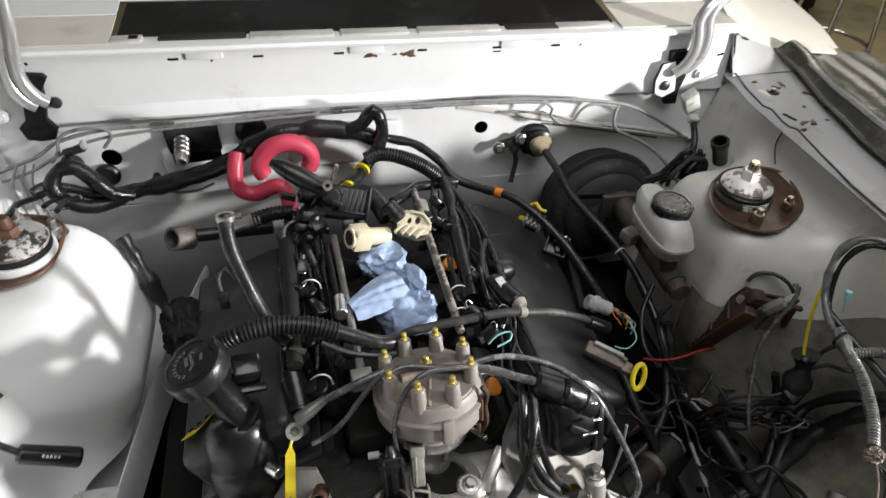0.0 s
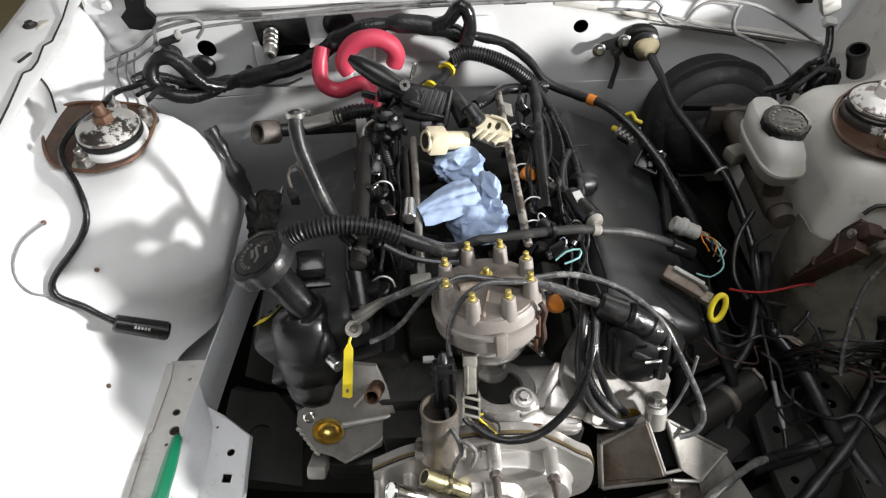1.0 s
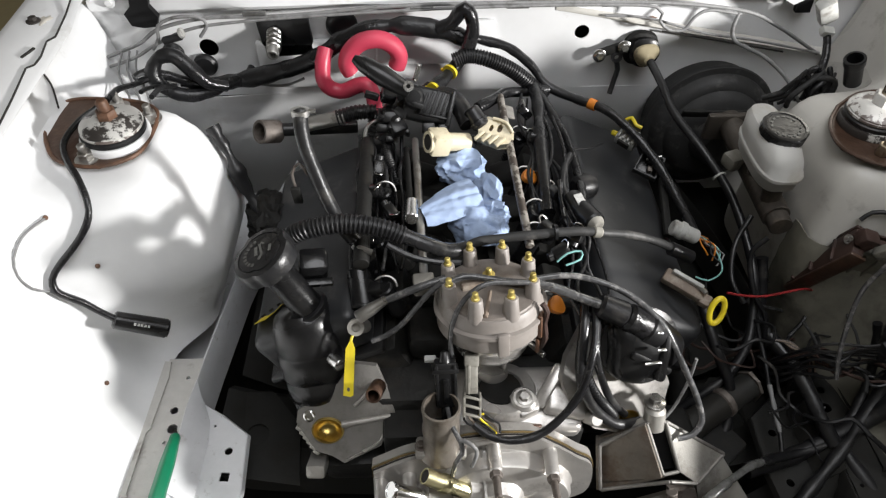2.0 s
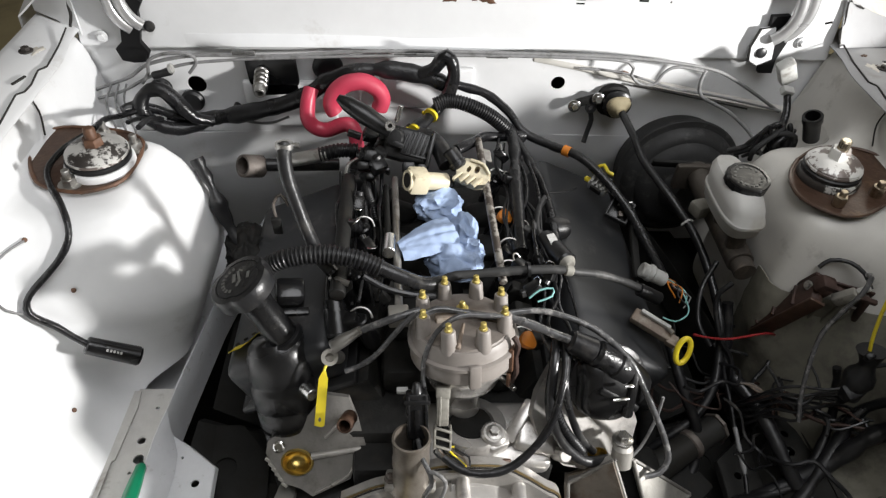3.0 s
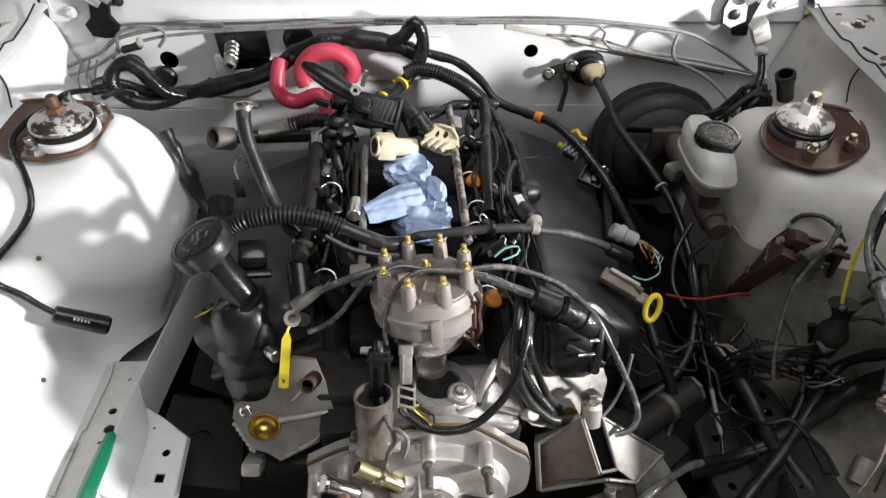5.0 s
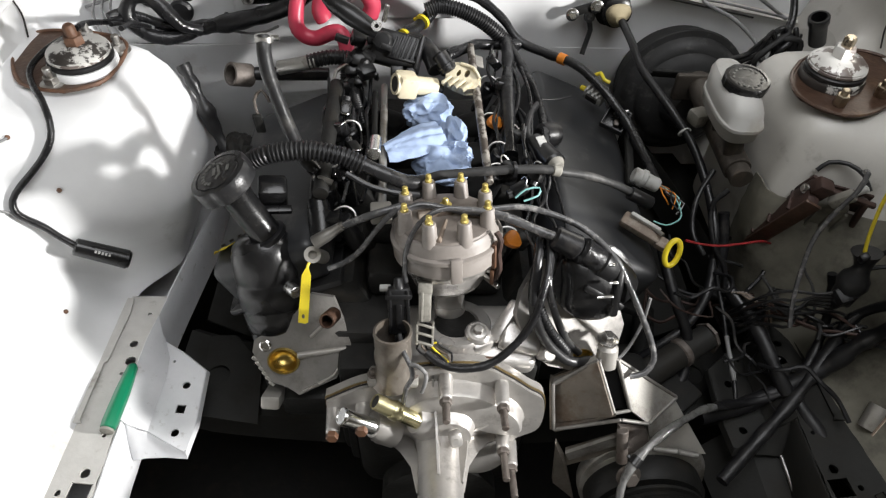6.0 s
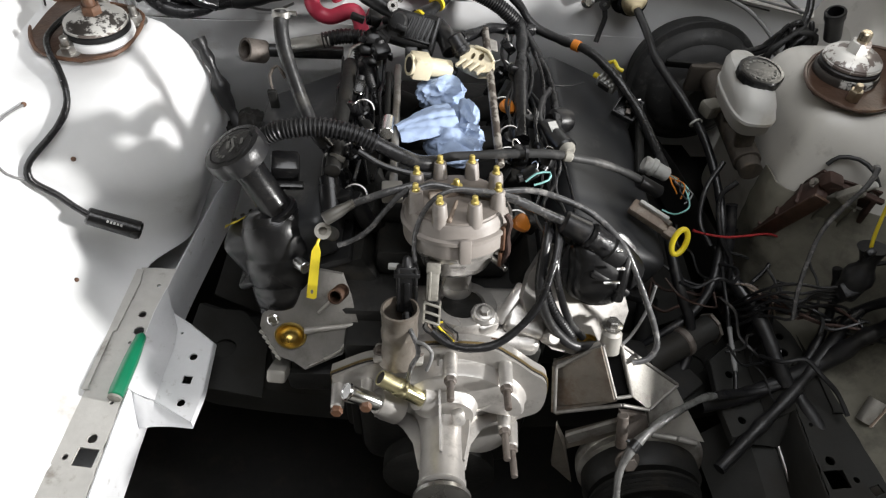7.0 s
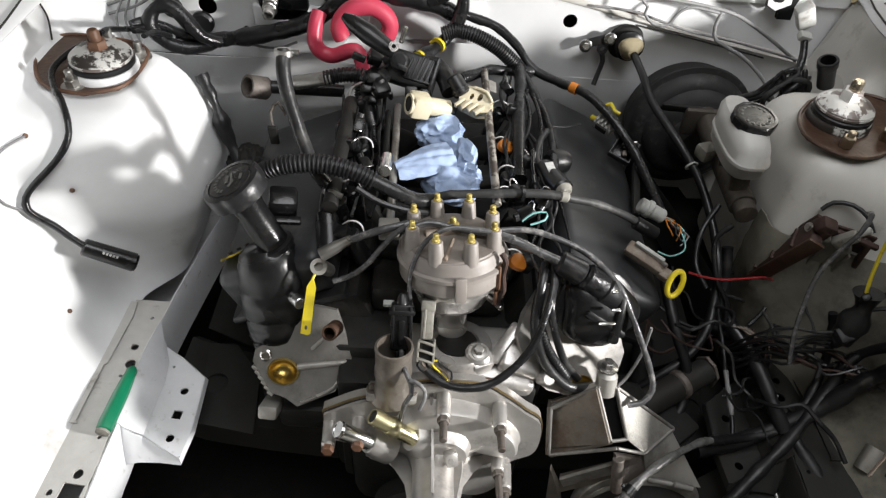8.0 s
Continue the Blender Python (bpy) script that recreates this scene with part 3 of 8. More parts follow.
# frame rails
for s in (-1, 1):
    edge = [(-0.4585 + 0.0022 * noise.noise(Vector((y * 70, 2, 0))), y) for y in [0.46 - 0.008 * k for k in range(38)]]
    outline = [(-0.520, 0.585), (-0.449, 0.585), (-0.451, 0.55), (-0.457, 0.49)] + edge + [(-0.460, -0.20), (-0.66, -0.20), (-0.565, 0.238)]
    holes = [circle(-0.466, 0.551, 0.0030, 10), circle(-0.474, 0.497, 0.0058), circle(-0.470, 0.468, 0.0075), circle(-0.4765, 0.447, 0.0025, 10), circle(-0.470, 0.353, 0.0030, 10),
             circle(-0.477, 0.302, 0.0065), square(-0.477, 0.277, 0.027, 0.024, -6), circle(-0.502, 0.277, 0.0042, 10), square(-0.523, 0.264, 0.016, 0.012, -20)]
    if s > 0:
        outline = [(-x, y) for x, y in reversed(outline)]
        holes = [[(-x, y) for x, y in reversed(h)] for h in holes]
    # the right rail and its bracket are near-black: shade put into the colour
    rail = part("frame_rail", plate(B(), outline, holes, 0.003, pose(0, 0, 0.606)), RAILPAINT if s < 0 else FLOORPAN, body, "worn grey frame rail top with round and square holes, shade-dark on one side")
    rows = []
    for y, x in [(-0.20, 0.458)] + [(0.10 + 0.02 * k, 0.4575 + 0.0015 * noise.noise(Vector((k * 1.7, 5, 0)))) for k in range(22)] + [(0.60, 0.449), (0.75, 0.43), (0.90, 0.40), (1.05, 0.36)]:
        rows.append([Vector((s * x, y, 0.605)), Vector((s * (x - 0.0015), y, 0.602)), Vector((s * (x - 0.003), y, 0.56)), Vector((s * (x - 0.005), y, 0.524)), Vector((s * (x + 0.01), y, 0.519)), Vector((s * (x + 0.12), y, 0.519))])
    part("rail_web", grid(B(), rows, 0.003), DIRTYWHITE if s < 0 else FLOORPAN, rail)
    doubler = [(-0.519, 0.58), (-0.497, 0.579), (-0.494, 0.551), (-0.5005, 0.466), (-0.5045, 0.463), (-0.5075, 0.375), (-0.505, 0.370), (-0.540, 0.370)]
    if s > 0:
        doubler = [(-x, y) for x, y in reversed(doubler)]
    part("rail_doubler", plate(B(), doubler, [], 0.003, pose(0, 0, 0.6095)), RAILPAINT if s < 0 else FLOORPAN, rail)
    # box bracket on the inside of the rail
    out = [(-0.448, 0.522), (-0.414, 0.500), (-0.380, 0.477), (-0.371, 0.468), (-0.3665, 0.387), (-0.3695, 0.346), (-0.375, 0.345), (-0.429, 0.374), (-0.426, 0.460)]
    hol = [circle(-0.393, 0.445, 0.0058), square(-0.392, 0.407, 0.013, 0.013, -4), circle(-0.391, 0.371, 0.0058), circle(-0.420, 0.485, 0.0022, 8)]
    if s > 0:
        out = [(-x, y) for x, y in reversed(out)]
        hol = [[(-x, y) for x, y in reversed(h)] for h in hol]
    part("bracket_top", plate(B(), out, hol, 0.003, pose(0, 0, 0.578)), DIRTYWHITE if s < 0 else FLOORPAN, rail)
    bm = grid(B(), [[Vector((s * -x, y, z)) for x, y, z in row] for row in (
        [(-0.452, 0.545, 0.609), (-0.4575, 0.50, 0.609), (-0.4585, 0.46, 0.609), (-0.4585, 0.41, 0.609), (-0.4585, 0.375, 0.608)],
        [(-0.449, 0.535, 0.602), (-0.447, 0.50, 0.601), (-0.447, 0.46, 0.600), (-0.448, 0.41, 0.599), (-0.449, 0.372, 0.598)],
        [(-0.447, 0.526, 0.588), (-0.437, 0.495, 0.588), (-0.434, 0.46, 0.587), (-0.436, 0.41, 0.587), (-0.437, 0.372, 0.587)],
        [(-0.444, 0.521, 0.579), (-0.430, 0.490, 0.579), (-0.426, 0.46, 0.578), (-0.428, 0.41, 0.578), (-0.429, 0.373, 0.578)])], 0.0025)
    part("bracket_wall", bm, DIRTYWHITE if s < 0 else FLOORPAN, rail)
    part("bracket_fold", tube(B(), [(s * 0.4262, 0.462, 0.5788), (s * 0.4275, 0.42, 0.5788), (s * 0.4290, 0.376, 0.5788)], 0.0008, 6), SEAM_VOID, rail)
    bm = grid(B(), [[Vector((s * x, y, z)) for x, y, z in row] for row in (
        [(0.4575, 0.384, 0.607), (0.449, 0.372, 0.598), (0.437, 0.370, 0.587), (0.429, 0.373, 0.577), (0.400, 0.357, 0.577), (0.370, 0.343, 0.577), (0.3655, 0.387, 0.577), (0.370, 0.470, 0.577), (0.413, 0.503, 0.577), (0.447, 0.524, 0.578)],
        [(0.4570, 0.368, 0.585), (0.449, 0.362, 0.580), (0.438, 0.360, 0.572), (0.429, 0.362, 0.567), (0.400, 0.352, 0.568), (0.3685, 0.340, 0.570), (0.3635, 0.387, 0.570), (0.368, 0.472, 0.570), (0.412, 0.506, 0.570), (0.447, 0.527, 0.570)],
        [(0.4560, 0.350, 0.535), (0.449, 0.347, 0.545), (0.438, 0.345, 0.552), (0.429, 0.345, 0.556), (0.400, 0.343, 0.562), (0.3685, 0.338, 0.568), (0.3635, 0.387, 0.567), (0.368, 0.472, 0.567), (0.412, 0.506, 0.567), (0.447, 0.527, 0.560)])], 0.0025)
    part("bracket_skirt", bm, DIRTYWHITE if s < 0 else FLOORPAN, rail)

# cross member and lower panels below the engine
rows = []
for k in range(25):
    x = -0.43 + 0.86 * k / 24
    d = 0.07 * math.sin(math.pi * k / 24) ** 0.6
    rows.append([Vector((x, 0.60, 0.50 - d)), Vector((x, 0.58, 0.525 - d)), Vector((x, 0.49, 0.53 - d)), Vector((x, 0.46, 0.505 - d)), Vector((x, 0.455, 0.44 - d))])
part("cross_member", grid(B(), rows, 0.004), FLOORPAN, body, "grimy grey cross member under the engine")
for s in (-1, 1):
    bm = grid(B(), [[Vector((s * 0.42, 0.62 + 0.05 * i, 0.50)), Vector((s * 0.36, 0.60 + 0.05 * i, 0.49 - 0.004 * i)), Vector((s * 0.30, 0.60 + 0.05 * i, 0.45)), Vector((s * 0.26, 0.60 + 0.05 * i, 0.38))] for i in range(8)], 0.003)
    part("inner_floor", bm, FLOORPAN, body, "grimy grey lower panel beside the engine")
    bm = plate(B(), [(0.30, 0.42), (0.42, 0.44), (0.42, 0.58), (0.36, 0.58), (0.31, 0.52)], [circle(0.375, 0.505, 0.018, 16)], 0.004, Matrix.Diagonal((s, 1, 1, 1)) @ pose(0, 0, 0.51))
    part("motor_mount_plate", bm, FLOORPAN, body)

# plain front of the car, behind the viewer; unseen, added to shut lamp light out
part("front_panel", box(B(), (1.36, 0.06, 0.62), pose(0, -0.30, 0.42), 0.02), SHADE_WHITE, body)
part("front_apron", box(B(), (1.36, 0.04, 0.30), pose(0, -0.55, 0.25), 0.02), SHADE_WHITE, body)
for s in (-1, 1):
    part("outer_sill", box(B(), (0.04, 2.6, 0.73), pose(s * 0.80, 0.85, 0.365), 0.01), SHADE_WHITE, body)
# sheet added to blacken the void, where only shade lies
part("void_sheet", box(B(), (1.5, 1.6, 0.02), pose(0, 0.48, 0.14), 0), GRIME_SHADE, body, "added black sheet standing for the shade under the engine")
part("rear_bulkhead", box(B(), (1.56, 0.04, 0.55), pose(0, 1.25, 0.35), 0.01), SEAM_VOID, body)

# ---- strut mounts ----
def strut_mount(s):
    t = thing("strut_mount", "rusty strut top plate with a chipped white bearing cap and stud" if s < 0 else "brown rusty strut top plate with a chipped cap and nut", "strut mount", (s * 0.52, 0.745, 0.905), "strut mounts")
    if s < 0:
        outline = [(-0.631, 0.812), (-0.622, 0.765), (-0.598, 0.715), (-0.572, 0.691), (-0.524, 0.681), (-0.484, 0.700), (-0.472, 0.735), (-0.474, 0.790), (-0.495, 0.815), (-0.535, 0.828), (-0.60, 0.832)]
    else:
        outline = [(0.486, 0.774), (0.462, 0.742), (0.452, 0.714), (0.452, 0.684), (0.472, 0.657), (0.500, 0.644), (0.533, 0.650), (0.575, 0.676), (0.597, 0.700), (0.614, 0.745), (0.617, 0.785), (0.585, 0.806), (0.53, 0.803)]
    part("mount_plate", plate(B(), outline, [], 0.004, pose(0, 0, 0.9115)), RUSTDARK, t, "rust-brown steel plate")
    # turned-up rim
    ring = [Vector((x, y, 0.912)) for x, y in outline]
    ring.append(ring[0])
    bm = sweep(B(), spline(ring, 0.006), 0.0028, 7)
    part("plate_rim", bm, RUST if s < 0 else RUSTDARK, t)
    c = (-0.517, 0.742, 0.911) if s < 0 else (0.512, 0.731, 0.911)
    m = aim((0, 0, 1), c) @ Matrix.Diagonal((1, 1, 1, 1) if s < 0 else (0.94, 0.94, 1.05, 1))
    part("lower_ring", lathe(B(), [(0.046, 0), (0.046, 0.008), (0.044, 0.011), (0.036, 0.012)], m, 36), CHIPPED if s > 0 else WHITE, t)
    part("rubber_ring", lathe(B(), [(0.036, 0.011), (0.0425, 0.012), (0.043, 0.017), (0.038, 0.020)], m, 36), RUBBER, t, "black rubber ring")
    part("bearing_cap", lathe(B(), [(0.039, 0.019), (0.0405, 0.021), (0.0400, 0.026), (0.034, 0.031), (0.018, 0.035)], m, 36), CHIPPED if s < 0 else CHIPWHITE, t)
    part("cap_band", lathe(B(), [(0.0395, 0.0195), (0.0412, 0.0205), (0.0412, 0.0235), (0.0395, 0.0245)], m, 36), CHIPWHITE, t)
    part("nut", hexnut(B(), (c[0], c[1], c[2] + 0.030), (0, 0, 1), 0.0135 if s < 0 else 0.0150, 0.016 if s < 0 else 0.021), RUST if s < 0 else CHIPWHITE, t)
    bm = B()
    lathe(bm, [(0.0078, 0.042), (0.0078, 0.058), (0.0055, 0.061)] if s < 0 else [(0.0085, 0.045), (0.0085, 0.060), (0.0065, 0.062)], m, 14)
    part("stud", bm, RUST if s < 0 else BRASSBOLT, t)
    for x, y in ((-0.543, 0.698), (-0.482, 0.782), (-0.535, 0.812)) if s < 0 else ((0.497, 0.668), (0.562, 0.690)):
        part("mount_bolt", bolt(B(), (x, y, 0.9112), r=0.0098 if s < 0 else 0.0088, h=0.011 if s < 0 else 0.016, washer=s < 0, stud=0.013 if s < 0 else 0.009), STEEL if s < 0 else BRASSBOLT, t)


strut_mount(-1)
strut_mount(1)


# ---- hood hinges ----
def hinge(s):
    t = thing("hood_hinge", "silver cranked hood hinge arm on a black bracket", "hinge", (s * 0.54, 1.01, 0.95), "hood hinges")
    if s < 0:
        out = [(-0.563, 0.930), (-0.545, 0.926), (-0.524, 0.928), (-0.517, 0.944), (-0.527, 0.962), (-0.520, 0.990), (-0.518, 1.012), (-0.508, 1.028), (-0.513, 1.034), (-0.539, 1.036), (-0.550, 1.028), (-0.549, 1.0), (-0.556, 0.962), (-0.569, 0.950)]
        line = [(-0.524, 1.000, 0.990), (-0.534, 0.997, 1.000), (-0.543, 0.996, 1.016), (-0.548, 0.997, 1.036), (-0.546, 0.999, 1.070), (-0.538, 1.00, 1.11), (-0.53, 1.01, 1.20)]
        gus, gx, gz, wx, wz = [(-0.522, 1.008), (-0.496, 1.005), (-0.492, 0.985), (-0.504, 0.960), (-0.530, 0.952)], -0.511, 0.983, -0.591, 0.964
    else:
        out = [(0.500, 1.027), (0.530, 1.029), (0.546, 1.010), (0.541, 0.983), (0.534, 0.952), (0.536, 0.926), (0.512, 0.926), (0.508, 0.950), (0.505, 0.985)]
        line = [(0.516, 1.000, 0.994), (0.529, 0.997, 1.006), (0.541, 0.996, 1.032), (0.541, 0.997, 1.062), (0.535, 0.998, 1.09), (0.546, 1.00, 1.112), (0.570, 1.01, 1.128), (0.61, 1.03, 1.17)]
        gus, gx, gz, wx, wz = [(0.488, 1.006), (0.510, 1.010), (0.518, 0.985), (0.524, 0.954), (0.502, 0.942), (0.486, 0.950), (0.481, 0.975)], 0.501, 0.966, 0.573, 0.979
    up_ = Matrix.Translation((0, 1.0085 if s > 0 else 1.002, 0)) @ pose(0, 0, 0, 90, 0, 0)
    part("bracket", plate(B(), out, [], 0.010, up_ @ pose(0, 0, -0.001)), JETBLACK, t, "black painted bracket")
    for d in (-0.0085, 0.0085):
        part("arm", tube(B(), [(x + d, y, z + 0.3 * d) for x, y, z in line], 0.0098, 12), LIGHTCHROME, t)
    if s > 0:
        part("gusset", plate(B(), gus, [], 0.008, up_ @ pose(0, 0, 0.0025)), WHITE, t)
        part("gusset_gap", plate(B(), [(0.502 + (x - 0.502) * 1.03, 0.976 + (z - 0.976) * 1.02) for x, z in gus], [], 0.003, up_ @ pose(-0.002, 0, 0.001)), SEAM_VOID, t)
    part("plug", lathe(B(), [(0.0090, 0), (0.0090, 0.003), (0.0062, 0.0045)], aim((0, -1, 0.1), (gx, 1.006 if s > 0 else 1.0185, gz)), 18), GREYRUBBER, t)
    part("washer_bolt", bolt(B(), (wx, 1.018, wz), (0, -1, 0.1), 0.006, 0.006), WHITE, t)


hinge(-1)
hinge(1)

# ---- brake servo, master cylinder ----
servo = thing("brake_servo", "black round brake booster on the firewall", "brake booster", (0.40, 1.0, 0.80))
ms = aim((0.03, -1, 0.1), (0.410, 1.02, 0.722)) @ Matrix.Diagonal((0.95, 0.95, 1, 1))
part("shell", lathe(B(), [(0.112, 0.0), (0.116, 0.02), (0.118, 0.040), (0.124, 0.042), (0.1255, 0.047), (0.124, 0.052), (0.114, 0.054), (0.110, 0.066), (0.100, 0.074), (0.092, 0.075), (0.088, 0.083), (0.074, 0.090), (0.05, 0.094), (0.046, 0.105), (0.035, 0.125), (0.02, 0.13)], ms, 56), DUSTYRUBBER, servo)
part("brace", box(B(), (0.13, 0.006, 0.016), pose(0.392, 0.905, 0.805, 20, 3, 0), 0.002), GRIME_SHADE, servo)
master = thing("brake_master_cylinder", "stained aluminium brake master cylinder with a milky plastic reservoir", "brake cylinder", (0.40, 0.76, 0.80))
bm = B()
rod(bm, (0.405, 0.90, 0.797), (0.405, 0.675, 0.792), 0.020, n=20)
rod(bm, (0.405, 0.675, 0.792), (0.405, 0.655, 0.791), 0.0165, n=18)
box(bm, (0.085, 0.014, 0.05), pose(0.405, 0.885, 0.795), 0.006)
part("cylinder", bm, OXIDE, master)
def loft(bm, sections, n=36, power=3.2):
    """Stacked rounded-rectangle rings: (z, half width, half depth, centre x, centre y)."""
    rings = []
    for z, a, b, x, y in sections:
        ring = []
        for i in range(n):
            q = 2 * math.pi * i / n
            c, d = math.cos(q), math.sin(q)
            k = (abs(c) ** power + abs(d) ** power) ** (-1 / power)
            ring.append(bm.verts.new((x + a * k * c, y + b * k * d, z)))
        rings.append(ring)
    for p, q in zip(rings, rings[1:]):
        for i in range(n):
            bm.faces.new((p[i], p[(i + 1) % n], q[(i + 1) % n], q[i]))
    bm.faces.new(list(reversed(rings[0])))
    bm.faces.new(rings[-1])
    return bm


bm = loft(B(), [(0.832, 0.018, 0.046, 0.395, 0.738), (0.835, 0.026, 0.056, 0.395, 0.738), (0.842, 0.0295, 0.062, 0.394, 0.737), (0.858, 0.0310, 0.065, 0.393, 0.736), (0.860, 0.0330, 0.0670, 0.393, 0.736), (0.8645, 0.0330, 0.0670, 0.393, 0.736),
                (0.8665, 0.0310, 0.065, 0.393, 0.736), (0.880, 0.0300, 0.063, 0.392, 0.739), (0.891, 0.0275, 0.059, 0.391, 0.745), (0.899, 0.020, 0.050, 0.390, 0.752)])
res = part("reservoir", bm, RESERVOIR, master, "milky white plastic fluid reservoir")
for y in (0.757, 0.700):
    part("outlet", rod(B(), (0.395, y, 0.835), (0.402, y, 0.800), 0.014), OXIDE, res)
mc = aim((0.03, -0.10, 1), (0.396, 0.734, 0.896))
bm = lathe(B(), [(0.029, 0), (0.0315, 0.002), (0.0315, 0.013), (0.030, 0.0155), (0.026, 0.0158), (0.0255, 0.0145), (0.012, 0.0145)], mc, 56, lambda a: 1 + 0.012 * (1 if math.sin(28 * a) > 0 else -1))
part("side_port", box(B(), (0.030, 0.028, 0.024), pose(0.378, 0.790, 0.802, 0, 0, 20), 0.006), SENSORBEIGE, master, "dirty beige plastic port")
part("filler_cap", bm, BLACKPLASTIC, res, "ribbed black screw cap", angle=30)
for k in range(2):
    for i in range(7):
        a = math.pi * (0.12 + 0.76 * i / 6) + math.pi * k
        p = mc @ Vector((0.0195 * math.cos(a), 0.0195 * math.sin(a), 0.0149))
        part("text_bar", box(B(), (0.0045, 0.003, 0.0008), Matrix.Translation(p) @ pose(0, 0, 0, 0, 0, math.degrees(a) - 90), 0), EMBOSS, res)

# ---- engine ----
engine = thing("engine", "black eight-cylinder engine with aluminium front, stripped of its upper intake", "engine", (-0.035, 0.65, 0.40))
bm = box(B(), (0.30, 0.50, 0.34), pose(-0.035, 0.69, 0.54), 0.02)
part("block", bm, GRIME_SHADE, engine)
intake = part("lower_intake", box(B(), (0.18, 0.40, 0.05), pose(-0.04, 0.70, 0.735), 0.012), GRIME_SHADE, engine, "black cast lower intake with runner ports")
for k in range(4):
    for s in (-1, 1):
        y = 0.575 + 0.078 * k
        part("runner", rod(B(), (-0.04 + s * 0.03, y, 0.755), (-0.04 + s * 0.085, y, 0.775), 0.021, 0.023), GRIME_SHADE, intake)
        part("port_block", box(B(), (0.035, 0.06, 0.045), pose(-0.04 + s * 0.10, y, 0.765, 0, s * 25), 0.008), GRIME_SHADE, intake)
for k in range(4):
    for s in (-1, 1):
        y = 0.575 + 0.078 * k
        part("port_ring", lathe(B(), [(0.022, 0), (0.022, 0.006), (0.016, 0.0065), (0.015, -0.01)], aim((s * 0.55, 0, 0.8), (-0.04 + s * 0.05, y, 0.768)), 22), GRIME_SHADE, engine)
# valve covers
for s in (-1, 1):
    xin, xout, zin, zout = (0.150, 0.285, 0.812, 0.752)
    y0, y1 = (0.50, 0.915) if s > 0 else (0.50, 0.845)
    cx = -0.035
    xm, zm = (xin + xout) / 2, (zin + zout) / 2
    tilt = math.degrees(math.atan2(zin - zout, xout - xin))
    m = Matrix.Translation((cx + s * xm, (y0 + y1) / 2, zm - 0.03)) @ pose(0, 0, 0, 0, s * tilt, 0)
    bm = box(B(), (0.152, y1 - y0, 0.07), m, 0.016, 4)
    cover = part("valve_cover", bm, SATIN, engine, "satin black valve cover")
    bm = box(B(), (0.172, y1 - y0 + 0.02, 0.012), m @ pose(0, 0, -0.036), 0.004)
    part("cover_flange", bm, BLACKPLASTIC, cover)
    for k in range(3):
        y = -0.5 * (y1 - y0) + 0.06 + k * 0.5 * (y1 - y0 - 0.12)
        for u in (-0.081, 0.081):
            part("cover_bolt", bolt(B(), m @ Vector((u, y, -0.031)), m.to_3x3() @ Vector((0, 0, 1)), 0.0055, 0.006), GRIME_SHADE, cover)
    bm = box(B(), (0.17, y1 - y0 + 0.015, 0.10), m @ pose(-s * 0.015, 0, -0.09), 0.01)
    part("cylinder_head", bm, GRIME_SHADE, engine)
# the filler end of one cover: ribbed black moulding
profile = [(0.0, -0.004), (0.026, 0.0), (0.034, 0.008), (0.038, 0.022), (0.0395, 0.052), (0.0375, 0.056), (0.0375, 0.060), (0.0400, 0.064), (0.0400, 0.092), (0.0375, 0.096), (0.0375, 0.100), (0.0385, 0.104), (0.0375, 0.126), (0.0345, 0.130), (0.0345, 0.134), (0.035, 0.138), (0.033, 0.152), (0.0, 0.155)]
bm = lathe(B(), profile, aim((0.10, -0.40, -1), (-0.262, 0.520, 0.808)) @ Matrix.Diagonal((1.0, 0.9, 1, 1)), 44, lambda a: 1 + 0.04 * math.sin(2 * a + 1))
part("cover_end", bm, BLACKPLASTIC, engine, "ribbed glossy black end of the valve cover")
bm = B()
rod(bm, (-0.225, 0.475, 0.765), (-0.212, 0.460, 0.770), 0.008)
part("cover_stud", bm, CHROME, engine)

# cylinder head front faces in bare aluminium
mh = Matrix.Translation((-0.205, 0.425, 0.675)) @ pose(0, 0, 0, 52, 0, 0) @ pose(0, 0, 0, 0, 0, -3)
out = [(-0.060, 0.030), (-0.071, 0.022), (-0.073, 0.006), (-0.058, -0.016), (-0.046, -0.034), (-0.026, -0.040), (-0.010, -0.050), (0.038, -0.024), (0.046, 0.004), (0.056, 0.020), (0.046, 0.050), (0.030, 0.085), (0.0, 0.088), (-0.02, 0.06)]
bm = plate(B(), out, [circle(-0.032, -0.004, 0.0205, 24, 0.85), circle(-0.056, 0.016, 0.0055, 12)], 0.012, mh)
front = part("head_front", bm, HEADALU, engine, "bare aluminium cylinder head end with a gold port")
part("coolant_port", lathe(B(), [(0.0, -0.0165), (0.004, -0.016), (0.009, -0.0145), (0.0135, -0.011), (0.0158, -0.007), (0.0170, -0.003), (0.0186, 0.0018), (0.0206, 0.0020), (0.0214, 0.0004), (0.0214, -0.019), (0.0, -0.019)], mh @ pose(-0.032, -0.004, 0.001) @ Matrix.Diagonal((1, 0.85, 1, 1)), 28), GOLD, front, "gold-coloured machined port")
part("casting_rib", rod(B(), mh @ Vector((-0.014, 0.004, 0.0)), mh @ Vector((0.050, 0.018, 0.001)), 0.0050, 0.0030, n=14), ALU, front)
part("casting_rib", tube(B(), [mh @ Vector((-0.006, -0.044, 0.001)), mh @ Vector((0.018, -0.030, 0.002)), mh @ Vector((0.036, -0.018, 0.001)), mh @ Vector((0.046, 0.006, 0.001))], 0.0020, 8), ALU, front)
part("casting_rib", rod(B(), mh @ Vector((0.002, 0.03, 0.0)), mh @ Vector((0.03, 0.062, 0.002)), 0.0025, n=8), ALU, front)
